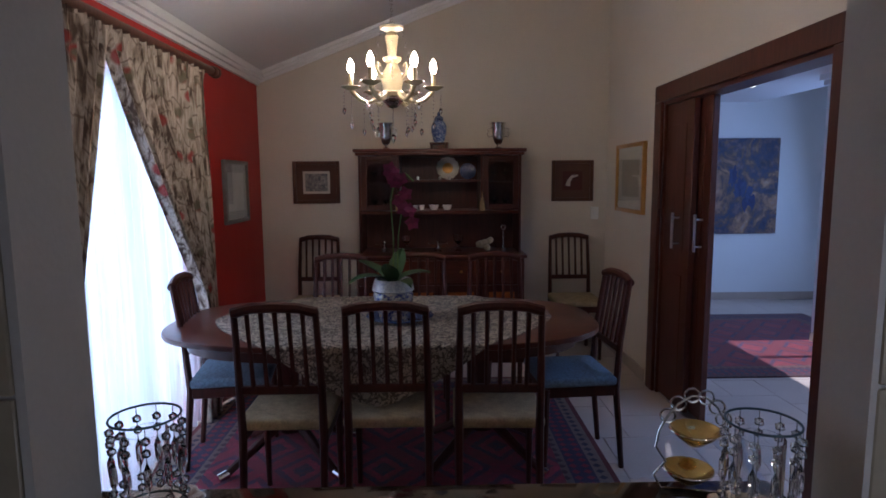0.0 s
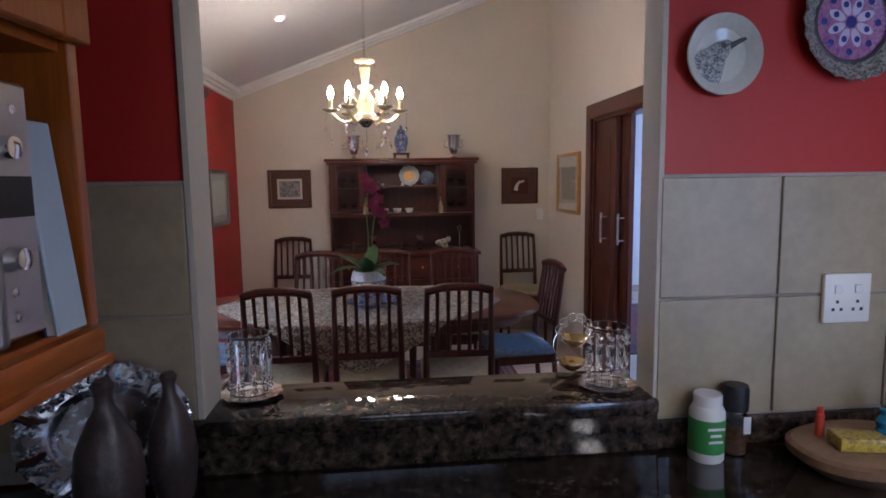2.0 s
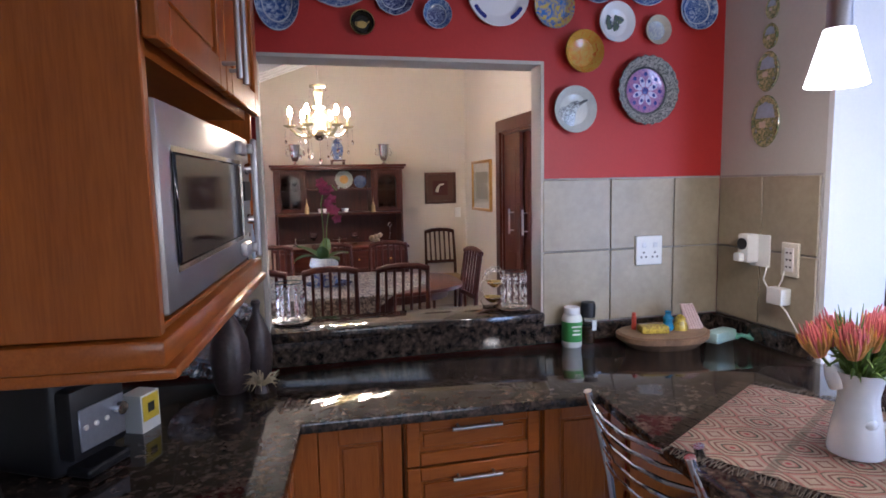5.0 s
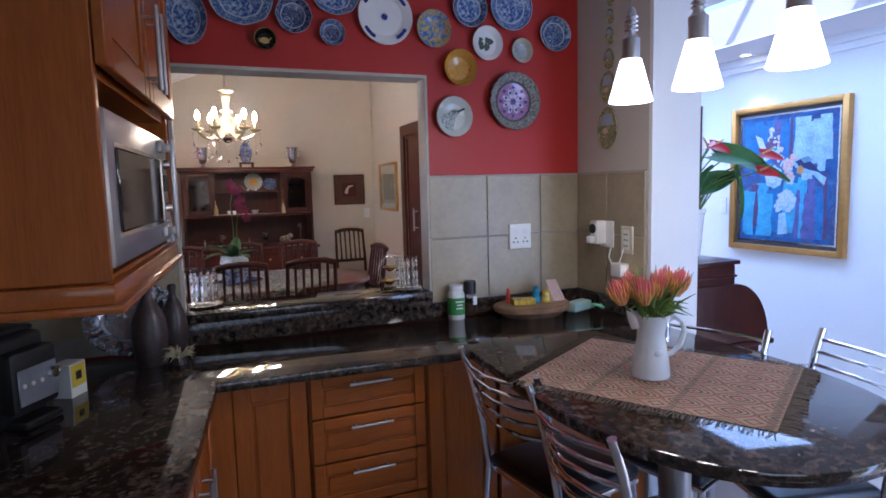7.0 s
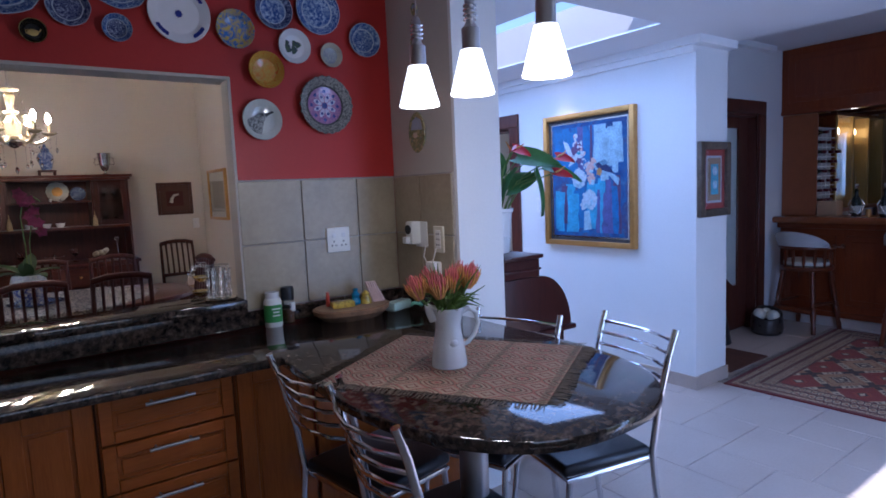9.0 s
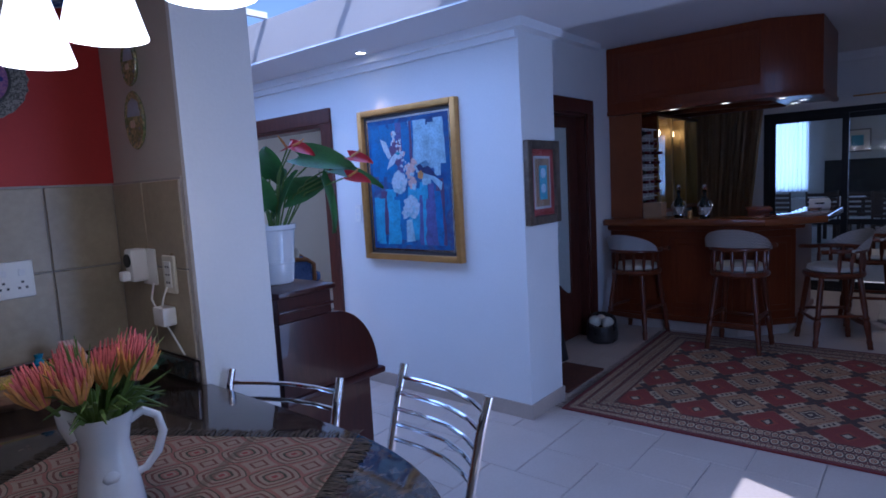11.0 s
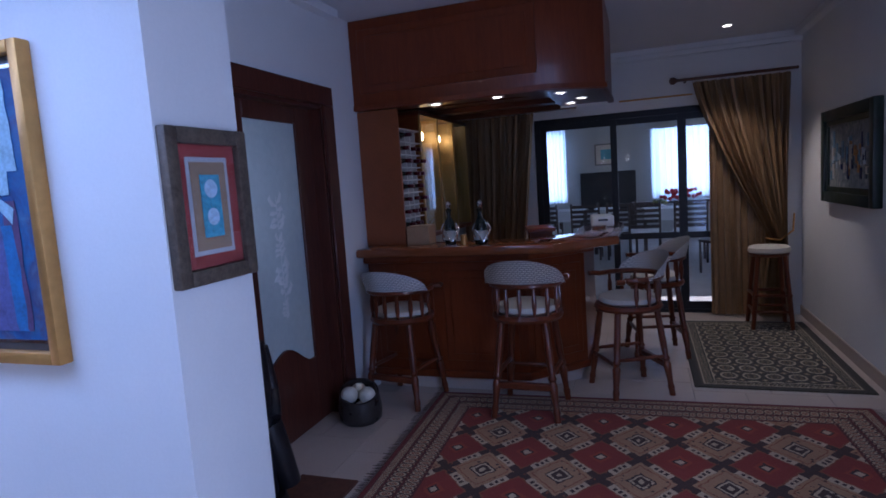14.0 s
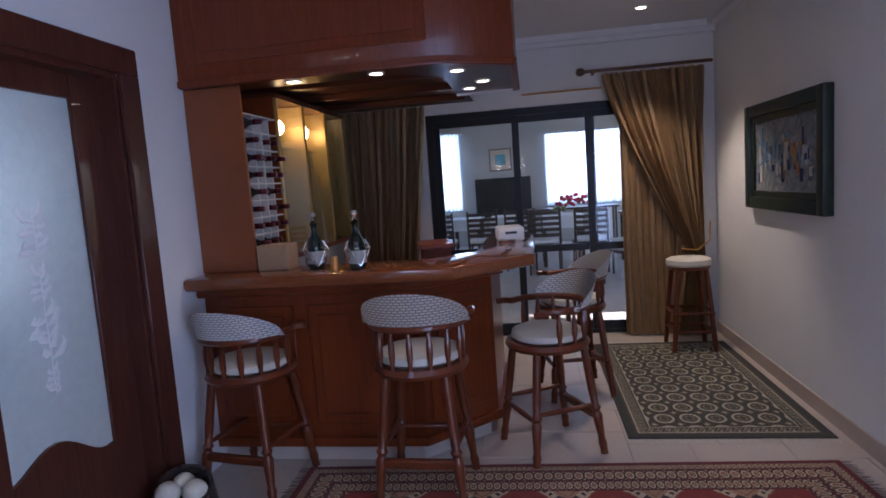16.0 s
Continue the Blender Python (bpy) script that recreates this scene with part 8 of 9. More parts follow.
def tribal_rug(name, hx, hy):
    """Tan and red lozenges parted by dark bands with ivory tablets; three ring-chain borders."""
    m, nt, b = nodes_of(name)
    v = coords(nt)
    sep = nt.nodes.new("ShaderNodeSeparateXYZ")
    nt.links.new(v, sep.inputs[0])
    x, y = sep.outputs[0], sep.outputs[1]
    wob = calc(nt, "MULTIPLY", calc(nt, "SUBTRACT", noise_of(nt, v, 26.0, 2.0), 0.5), 0.20)
    CX2, CY2 = 0.220, 0.186
    u = calc(nt, "DIVIDE", calc(nt, "PINGPONG", x, CX2), CX2)
    w = calc(nt, "DIVIDE", calc(nt, "PINGPONG", y, CY2), CY2)
    d = calc(nt, "ADD", calc(nt, "ADD", u, w), wob)
    k = calc(nt, "SUBTRACT", u, w)
    tan, red, dark, ivory, rust = (0.50, 0.27, 0.13), (0.31, 0.032, 0.014), (0.070, 0.030, 0.018), (0.66, 0.50, 0.31), (0.32, 0.09, 0.03)
    col = ramp(nt, calc(nt, "DIVIDE", d, 2.0), [(0.0, ivory), (0.045, dark), (0.12, ivory), (0.16, dark), (0.19, tan), (0.34, rust), (0.36, tan), (0.42, dark), (0.57, rust), (0.60, red), (0.84, (0.40, 0.06, 0.018)), (0.90, dark), (0.94, ivory)], "CONSTANT")
    # little figures inside the tan lozenges
    fig = N(nt, "ShaderNodeTexVoronoi", Scale=27.0)
    fig.distance = "MANHATTAN"
    nt.links.new(v, fig.inputs["Vector"])
    inside = calc(nt, "LESS_THAN", d, 0.78)
    col = mix(nt, calc(nt, "MULTIPLY", calc(nt, "LESS_THAN", fig.outputs["Distance"], 0.30), inside), col, dark)
    specks = calc(nt, "MULTIPLY", calc(nt, "LESS_THAN", fig.outputs["Distance"], 0.22), calc(nt, "COMPARE", d, 1.02, 0.24))
    col = mix(nt, specks, col, rust)
    # ivory tablets with dark dots on the sides of the lozenges
    band = calc(nt, "COMPARE", d, 1.0, 0.15)
    tab = calc(nt, "MULTIPLY", band, calc(nt, "LESS_THAN", calc(nt, "ABSOLUTE", k), 0.46))
    col = mix(nt, tab, col, ivory)
    dots = calc(nt, "MULTIPLY", calc(nt, "MULTIPLY", calc(nt, "COMPARE", d, 1.0, 0.075), calc(nt, "LESS_THAN", calc(nt, "ABSOLUTE", k), 0.33)), calc(nt, "GREATER_THAN", calc(nt, "PINGPONG", calc(nt, "ADD", k, 0.11), 0.11), 0.045))
    col = mix(nt, dots, col, dark)
    edge, run = border_of(nt, v, x, y, hx, hy)

    def chain(start, width, pitch):
        c = calc(nt, "DIVIDE", calc(nt, "SUBTRACT", edge, start + width / 2), width / 2)
        p = calc(nt, "DIVIDE", calc(nt, "SUBTRACT", calc(nt, "PINGPONG", run, pitch), pitch / 2), pitch / 2)
        r = calc(nt, "ADD", calc(nt, "SQRT", calc(nt, "ADD", calc(nt, "MULTIPLY", c, c), calc(nt, "MULTIPLY", p, p))), wob)
        return ramp(nt, calc(nt, "DIVIDE", r, 2.0), [(0.0, dark), (0.08, ivory), (0.14, rust), (0.28, ivory), (0.42, dark), (0.56, rust), (0.62, ivory)], "CONSTANT")
    line = (0.14, 0.02, 0.012)
    for start, width, pitch, kind in ((0.245, 0.012, 0, line), (0.175, 0.07, 0.036, "chain"), (0.160, 0.015, 0, line), (0.085, 0.075, 0.046, "chain"), (0.072, 0.013, 0, line), (0.030, 0.042, 0.024, "chain"), (-0.1, 0.13, 0, (0.17, 0.012, 0.010))):
        c = chain(start, width, pitch) if kind == "chain" else kind
        col = mix(nt, calc(nt, "LESS_THAN", edge, start + width), col, c)
    finish_rug(nt, b, v, col)
    return m


def bokhara_rug(name, hx, hy):
    """Rows of round cream-ringed medallions on a dark green ground."""
    m, nt, b = nodes_of(name)
    v = coords(nt)
    sep = nt.nodes.new("ShaderNodeSeparateXYZ")
    nt.links.new(v, sep.inputs[0])
    x, y = sep.outputs[0], sep.outputs[1]
    wob = calc(nt, "MULTIPLY", calc(nt, "SUBTRACT", noise_of(nt, v, 60.0, 2.0), 0.5), 0.14)

    def rings(cx, cy, ox, oy):
        p = calc(nt, "DIVIDE", calc(nt, "PINGPONG", calc(nt, "ADD", x, ox), cx), cx)
        q = calc(nt, "DIVIDE", calc(nt, "PINGPONG", calc(nt, "ADD", y, oy), cy), cy)
        return calc(nt, "ADD", calc(nt, "SQRT", calc(nt, "ADD", calc(nt, "MULTIPLY", p, p), calc(nt, "MULTIPLY", q, q))), wob), p, q
    dark, olive, cream, tan = (0.034, 0.033, 0.024), (0.075, 0.065, 0.042), (0.50, 0.43, 0.30), (0.24, 0.18, 0.10)
    r, p, q = rings(0.080, 0.0685, 0, 0)
    col = ramp(nt, calc(nt, "DIVIDE", r, 1.5), [(0.0, cream), (0.06, dark), (0.16, tan), (0.26, olive), (0.36, dark), (0.40, cream), (0.53, dark), (0.80, tan), (0.88, cream)], "CONSTANT")
    cross = calc(nt, "MULTIPLY", calc(nt, "LESS_THAN", calc(nt, "MINIMUM", p, q), 0.05), calc(nt, "LESS_THAN", r, 0.60))
    col = mix(nt, cross, col, dark)
    edge, run = border_of(nt, v, x, y, hx, hy)
    zig = calc(nt, "ADD", calc(nt, "MULTIPLY", calc(nt, "PINGPONG", run, 0.022), 1.6), calc(nt, "PINGPONG", edge, 0.02))
    pat = ramp(nt, calc(nt, "ADD", calc(nt, "MULTIPLY", zig, 16.0), wob), [(0.0, tan), (0.22, dark), (0.50, cream), (0.62, olive)], "CONSTANT")
    for wide, c in ((0.135, cream), (0.128, dark), (0.118, pat), (0.068, cream), (0.060, olive), (0.048, dark)):
        col = mix(nt, calc(nt, "LESS_THAN", edge, wide), col, c)
    finish_rug(nt, b, v, col)
    return m


RED = tribal_rug("red_tribal_rug", 1.03, 1.26)
rug(pose(4.83, -1.05, 0.0005, 0, 0, 2.0), 1.03, 1.26, RED, "large red tribal rug with cream borders", "y", (0.16, 0.13, 0.11))
GREEN = bokhara_rug("dark_green_rug", 0.89, 0.505)
rug(pose(7.03, -1.88, 0.0005), 0.89, 0.505, GREEN, "dark green and cream medallion rug with white fringe", "x", (0.55, 0.52, 0.46))

# the bar
bar = thing("bar_counter", (0, 0, 0), "reddish wooden bar counter with a canted corner", "bar counter")
shell_o = [(5.87, 0.755), (5.87, -0.36), (6.22, -0.70), (7.05, -0.70), (7.05, -0.60), (6.26, -0.60), (5.97, -0.31), (5.97, 0.755)]
part("body", prism(shell_o, 0.10, 0.94), BAR_WOOD, bar)
part("plinth", prism([(5.92, 0.755), (5.92, -0.33), (6.24, -0.65), (7.05, -0.65), (7.05, -0.62), (6.25, -0.62), (5.95, -0.32), (5.95, 0.755)], 0.0, 0.10), FLOOR_TILE, bar, "pale tiled plinth")
part("moulding", prism([(5.80, 0.755), (5.80, -0.40), (6.18, -0.77), (7.06, -0.77), (7.06, -0.60), (6.26, -0.60), (5.97, -0.31), (5.97, 0.755)], 0.905, 0.955, 0.01), BAR_WOOD, bar)
part("moulding", prism([(5.845, 0.755), (5.845, -0.37), (6.205, -0.725), (7.055, -0.725), (7.055, -0.60), (6.26, -0.60), (5.97, -0.31), (5.97, 0.755)], 0.10, 0.15, 0.008), BAR_WOOD, bar)
for y0, y1 in ((0.28, 0.70), (-0.30, 0.20)):
    part("raised_panel", B((5.858, 5.87, y0, y1, 0.22, 0.84), (5.85, 5.858, y0 + 0.05, y1 - 0.05, 0.27, 0.79), bevel=0.003), BAR_WOOD, bar)
cant = part("raised_panel", B((-0.20, 0.20, -0.012, 0.0, 0.22, 0.84), (-0.15, 0.15, -0.02, -0.012, 0.27, 0.79), bevel=0.003), BAR_WOOD, bar, at=pose(6.045, -0.53, 0, 0, 0, -44.2))
POLISHED = wood("polished_bar_top", (0.16, 0.045, 0.015), (0.28, 0.085, 0.03), 0.12, axis=1, coat=0.8)
outer = [(5.70, 0.755), (5.70, -0.57), (6.07, -0.94), (7.10, -0.94), (7.10, -0.62)]
inner = [(6.30, -0.62), (6.05, -0.38), (6.05, 0.755)]
part("counter_top", prism(outer + inner, 0.956, 1.02, 0.018), POLISHED, bar, "polished wooden bar top")
hood = thing("bar_canopy", (0, 0, 0), "reddish wooden canopy over the bar with spotlights", "bar canopy")
part("fascia", prism([(5.860, 0.758), (5.860, -0.56), (6.07, -0.89), (6.93, -0.89), (6.93, -0.86), (6.085, -0.86), (5.890, -0.545), (5.890, 0.758)], 1.95, 2.545, 0.002), BAR_WOOD, hood)
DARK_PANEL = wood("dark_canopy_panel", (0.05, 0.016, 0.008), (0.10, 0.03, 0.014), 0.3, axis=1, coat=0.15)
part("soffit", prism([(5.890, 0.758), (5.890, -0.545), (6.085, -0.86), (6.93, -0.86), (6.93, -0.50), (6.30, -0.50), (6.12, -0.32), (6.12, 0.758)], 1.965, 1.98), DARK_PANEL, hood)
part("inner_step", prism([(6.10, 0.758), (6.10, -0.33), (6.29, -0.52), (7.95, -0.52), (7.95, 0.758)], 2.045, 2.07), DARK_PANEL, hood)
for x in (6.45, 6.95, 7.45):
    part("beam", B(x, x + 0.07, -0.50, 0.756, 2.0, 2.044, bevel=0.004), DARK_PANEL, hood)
part("inner_fascia", prism([(6.10, 0.758), (6.10, -0.33), (6.29, -0.52), (6.93, -0.52), (6.93, -0.50), (6.30, -0.50), (6.12, -0.32), (6.12, 0.758)], 1.981, 2.044), BAR_WOOD, hood)
part("beading", prism([(5.848, 0.758), (5.848, -0.565), (6.065, -0.902), (6.942, -0.902), (6.942, -0.89), (6.07, -0.89), (5.860, -0.56), (5.860, 0.758)], 1.955, 1.985), BAR_WOOD, hood)
part("end_cap", B(6.931, 6.94, -0.90, -0.50, 1.95, 2.10), WHITE_PLASTIC, hood)
part("raised_panel", B((5.852, 5.860, -0.50, 0.70, 2.06, 2.48), (5.847, 5.852, -0.44, 0.64, 2.11, 2.43), bevel=0.002), BAR_WOOD, hood)
for x, y in ((6.01, 0.22), (6.01, -0.21), (6.14, -0.60), (6.52, -0.70), (6.74, -0.60)):
    downlight(x, y, 1.965, 0, group="spotlights under the canopy")
for x, y in ((6.01, 0.0), (6.45, -0.68)):
    lamp("canopy_spot", "SPOT", look((x, y, 1.94), (x, y, 0)), 2.5, (1.0, 0.82, 0.58), cone=110)

# wine cabinet and display cabinets behind the bar
RACK = plain("rack_white", (0.45, 0.43, 0.40), 0.5)
wc = thing("wine_cabinet", (5.890, 0.46, 1.02), "wooden wine cabinet with a white bottle rack", "wine cabinet")
part("side_panel", B(0.0, 0.02, 0.0, 0.298, 0.0, 0.928, bevel=0.002), plain("orange_wood", (0.24, 0.066, 0.02), 0.35, vary=0.15, scale=5), wc)
part("side_panel", B(0.39, 0.41, 0.0, 0.298, 0.0, 0.928), BAR_WOOD, wc)
part("back_panel", B(0.02, 0.39, 0.285, 0.298, 0.0, 0.928), BAR_WOOD, wc)
for k in range(10):
    part("rack_rail", B(0.02, 0.39, 0.0, 0.27, 0.0 + 0.088 * k, 0.008 + 0.088 * k), RACK, wc)
for k in range(3):
    part("rack_upright", B(0.02 + 0.0925 * (k + 1) - 0.005, 0.02 + 0.0925 * (k + 1) + 0.005, 0.001, 0.27, 0.01, 0.79), RACK, wc)
bottle = lathe([(0, 0), (0.036, 0), (0.038, 0.01), (0.038, 0.17), (0.03, 0.20), (0.014, 0.225), (0.013, 0.285), (0, 0.285)], 14)
BOTTLE = plain("dark_bottle_glass", (0.008, 0.012, 0.008), 0.08, vary=0.1, bump=0)
FOIL = plain("bottle_foil", (0.10, 0.012, 0.02), 0.3, 0.5)
b0 = thing("wine_bottle", pose(5.890 + 0.065, 0.725, 1.02 + 0.05, 90, 0, 0), "dark wine bottle lying in the rack", "wine bottle", "bottles in the rack")
part("glass", bottle, BOTTLE, b0)
part("foil", lathe([(0.0142, 0.245), (0.0145, 0.287), (0, 0.288)], 12), FOIL, b0)
rnd = random.Random(12)
for i in range(4):
    for k in range(9):
        if (i, k) != (0, 0) and rnd.random() < 0.72:
            copy_thing(b0, pose(5.890 + 0.066 + 0.0925 * i, 0.725 - rnd.uniform(0.0, 0.05), 1.02 + 0.049 + 0.088 * k, 90, 0, 0))
AMBER = plain("amber_back", (0.46, 0.29, 0.06), 0.4, vary=0.2, scale=8)
dc = thing("display_cabinet", (6.28, 0.45, 1.02), "lit amber glass display cabinet with glass shelves", "display cabinet")
part("back_panel", B(0.0, 1.25, 0.28, 0.30, 0, 1.0), AMBER, dc)
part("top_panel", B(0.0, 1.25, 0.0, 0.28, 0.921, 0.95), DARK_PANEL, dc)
for k in range(3):
    part("glass_door", B(0.40 * k + 0.03, 0.40 * k + 0.40, 0.004, 0.008, 0.03, 0.92), GLASS, dc).visible_shadow = False
part("base", B(0.0, 1.25, 0.0, 0.28, 0.0, 0.03), BAR_WOOD, dc)
for k in range(4):
    part("upright", B(0.40 * k, 0.40 * k + 0.03, 0.0, 0.28, 0.03, 0.92, bevel=0.003), plain("amber_frame", (0.36, 0.22, 0.06), 0.35, 0.3) if "amber_frame" not in MATS else MATS["amber_frame"], dc)
for k in range(3):
    for z in (0.25, 0.45, 0.65):
        part("glass_shelf", B(0.40 * k + 0.03, 0.40 * k + 0.40, 0.05, 0.275, z, z + 0.006), GLASS, dc)
    lb2 = part("cabinet_light", lathe([(0, 0), (0.018, 0), (0.018, 0.008), (0, 0.008)], 14), SPOT_GLOW, dc, "small lit spotlight", at=(0.40 * k + 0.21, 0.12, 0.905))
lamp("cabinet_lamp", "POINT", Matrix.Translation((6.51, 0.56, 1.80)), 0.8, (1.0, 0.74, 0.34), soft=0.05)
lamp("cabinet_lamp", "POINT", Matrix.Translation((6.91, 0.56, 1.80)), 0.8, (1.0, 0.74, 0.34), soft=0.05)
g0 = None
for k in range(3):
    for z in (0.256, 0.456, 0.656):
        for j in range(4):
            m4 = pose(6.28 + 0.40 * k + 0.09 + 0.085 * j, 0.45 + 0.17, 1.02 + z)
            if g0 is None:
                g0 = solo("wine_glass", lathe([(0, 0), (0.026, 0), (0.004, 0.008), (0.004, 0.05), (0.028, 0.075), (0.03, 0.12), (0.028, 0.12), (0.024, 0.08), (0, 0.058)], 12), CRYSTAL, m4, "stemmed wine glass on a glass shelf", "wine glass", "glasses in the bar cabinet")
            else:
                copy_thing(g0, m4)
# things on the bar
bxw = solo("wooden_box", B(-0.07, 0.07, -0.08, 0.08, 0, 0.13, bevel=0.003), plain("pale_box_wood", (0.36, 0.22, 0.12), 0.6, vary=0.15), (5.93, 0.36, 1.0202), "small pale wooden box on the bar", "box")
for (x, y, h) in ((5.86, 0.13, 1.0), (5.80, -0.10, 1.05)):
    d = thing("decanter", (x, y, 1.0202), "ornate dark bottle in a metal holder on the bar", "bottle", "ornate bottles on the bar")
    part("bottle", lathe([(0, 0), (0.035 * h, 0), (0.04 * h, 0.02), (0.04 * h, 0.10), (0.03 * h, 0.15), (0.013, 0.18), (0.014, 0.21), (0.02, 0.225), (0, 0.245)], 18), BOTTLE, d)
    part("holder", tube([(0.05 * math.cos(a), 0.05 * math.sin(a), 0.06 + 0.04 * math.sin(3 * a)) for a in [2 * math.pi * i / 24 for i in range(24)]], 0.005, 6, closed=True), SILVER, d)
    part("label", lathe([(0.0412 * h, 0.03), (0.0416 * h, 0.09)], 18), plain("bottle_label", (0.36, 0.34, 0.30), 0.6) if "bottle_label" not in MATS else MATS["bottle_label"], d)
    part("stopper", lathe([(0, 0.235), (0.014, 0.24), (0.02, 0.262), (0.012, 0.28), (0, 0.285)], 14), SILVER, d)
    for a in (0.5, 2.6, 4.4):
        part("scroll", tube([(0.05 * math.cos(a), 0.05 * math.sin(a), 0.05), (0.075 * math.cos(a), 0.075 * math.sin(a), 0.10), (0.05 * math.cos(a), 0.05 * math.sin(a), 0.14)], 0.006, 6), SILVER, d)
solo("tumbler", lathe([(0, 0), (0.02, 0), (0.022, 0.06), (0.02, 0.06), (0.018, 0.006), (0, 0.006)], 16), GOLD, (5.84, 0.03, 1.0202), "small brass tumbler on the bar", "tumbler")
solo("serving_board", B(-0.16, 0.16, -0.10, 0.10, 0.06, 0.09, bevel=0.004), BAR_WOOD, pose(6.62, -0.34, 0.96, 0, 0, 15), "wooden board over the bar sink", "board")
part("leg", B((-0.14, -0.12, -0.08, 0.08, -0.96, 0.06), (0.12, 0.14, -0.08, 0.08, -0.96, 0.06)), BAR_WOOD, bpy.data.objects["serving_board"])
solo("ash_tray", lathe([(0, 0), (0.05, 0), (0.055, 0.02), (0.045, 0.02), (0.04, 0.006), (0, 0.006)], 20), SILVER, (6.60, -0.78, 1.0202), "small silver dish on the bar", "dish")

tub = thing("ice_tub", pose(6.80, -0.79, 1.0202, 0, 0, 8), "white plastic tub with a dark cut-out handle on the bar", "tub")
part("body", B(-0.11, 0.11, -0.08, 0.08, 0.0, 0.085, bevel=0.012, seg=2), WHITE_PLASTIC, tub)
part("grip", B(-0.112, -0.1095, -0.035, 0.035, 0.045, 0.06, bevel=0.001), BLACK, tub, "dark cut-out handle")

# bar stools


def woven():
    m, nt, b = nodes_of("woven_white_vinyl")
    br = N(nt, "ShaderNodeTexBrick", Scale=20.0)
    br.inputs["Mortar Size"].default_value = 0.06
    br.inputs["Color1"].default_value = (0.80, 0.78, 0.75, 1)
    br.inputs["Color2"].default_value = (0.74, 0.73, 0.71, 1)
    br.inputs["Mortar"].default_value = (0.34, 0.34, 0.35, 1)
    nt.links.new(coords(nt, (1, 1, 1), (radians(90), 0, 0)), br.inputs["Vector"])
    nt.links.new(br.outputs["Color"], b.inputs["Base Color"])
    b.inputs["Roughness"].default_value = 0.6
    bumped(nt, b, br.outputs["Fac"], -0.4, 0.004)
    return m


WOVEN = woven()
SEATVINYL = plain("cream_vinyl", (0.58, 0.55, 0.47), 0.5, vary=0.05, scale=20)


def bar_stool(m, label):
    """Captain's bar stool: back at -y, seat round the origin."""
    s = thing("bar_stool", m, label, "bar stool", "bar stools")
    part("seat", lathe([(0, 0.655), (0.17, 0.655), (0.19, 0.67), (0.185, 0.70), (0.15, 0.715), (0, 0.72)], 32, squash=(1, 0.95)), SEATVINYL, s, "cream padded round seat")
    part("seat_ring", lathe([(0.10, 0.61), (0.205, 0.61), (0.215, 0.63), (0.205, 0.654), (0.10, 0.654)], 36), STOOL_WOOD, s)
    turned = [(0.0, 0.020), (0.06, 0.019), (0.10, 0.023), (0.14, 0.017), (0.30, 0.024), (0.36, 0.026), (0.40, 0.018), (0.43, 0.027), (0.46, 0.018), (0.60, 0.022), (1.0, 0.020)]
    for sx in (-1, 1):
        for sy in (-1, 1):
            top, foot = Vector((sx * 0.13, sy * 0.13, 0.615)), Vector((sx * 0.19, sy * 0.19, 0.0))
            part("leg", tube([foot.lerp(top, t) for t, r in turned], [r for t, r in turned], 10), STOOL_WOOD, s)
    for z, pairs in ((0.20, (((-1, -1), (1, -1)),)), (0.24, (((-1, 1), (1, 1)),)), (0.28, (((-1, -1), (-1, 1)), ((1, -1), (1, 1))))):
        k = 0.19 - 0.06 * z / 0.615
        for a, b in pairs:
            part("stretcher", tube([(a[0] * k, a[1] * k, z), ((a[0] + b[0]) * k / 2, (a[1] + b[1]) * k / 2, z), (b[0] * k, b[1] * k, z)], [0.011, 0.016, 0.011], 8), STOOL_WOOD, s)
    part("foot_rail", B(-0.165, 0.165, -0.19, -0.155, 0.19, 0.235, bevel=0.008), STOOL_WOOD, s)
    ring = [(0.21 * math.cos(radians(a)), 0.21 * math.sin(radians(a))) for a in range(150, 391, 12)]
    part("arm_rail", tube([(x, y, 0.845) for x, y in [(-0.215, 0.17), (-0.22, 0.13)] + ring[0:] + [(0.22, 0.13), (0.215, 0.17)]], 0.019, 8), STOOL_WOOD, s)
    for a in range(170, 371, 25):
        x, y = 0.195 * math.cos(radians(a)), 0.195 * math.sin(radians(a))
        part("spindle", tube([(x, y, 0.64 + 0.2 * t) for t in (0, 0.2, 0.35, 0.5, 0.65, 0.8, 1.0)], [0.010, 0.009, 0.014, 0.015, 0.014, 0.009, 0.009], 8), STOOL_WOOD, s)

    def back(u, v):
        a = radians(188 + 164 * u)
        hgt = 0.172 * math.sin(math.pi * u) ** 0.6
        r = 0.225 + 0.02 * v
        return (r * math.cos(a), r * math.sin(a) - 0.012 * v, 0.835 + 0.005 + hgt * v + 0.02 * (v == 0))
    bm = sheet(back, 24, 8)
    bmesh.ops.solidify(bm, geom=bm.faces, thickness=0.045)
    part("back_cushion", bm, WOVEN, s, "curved back padded in white woven vinyl")
    return s


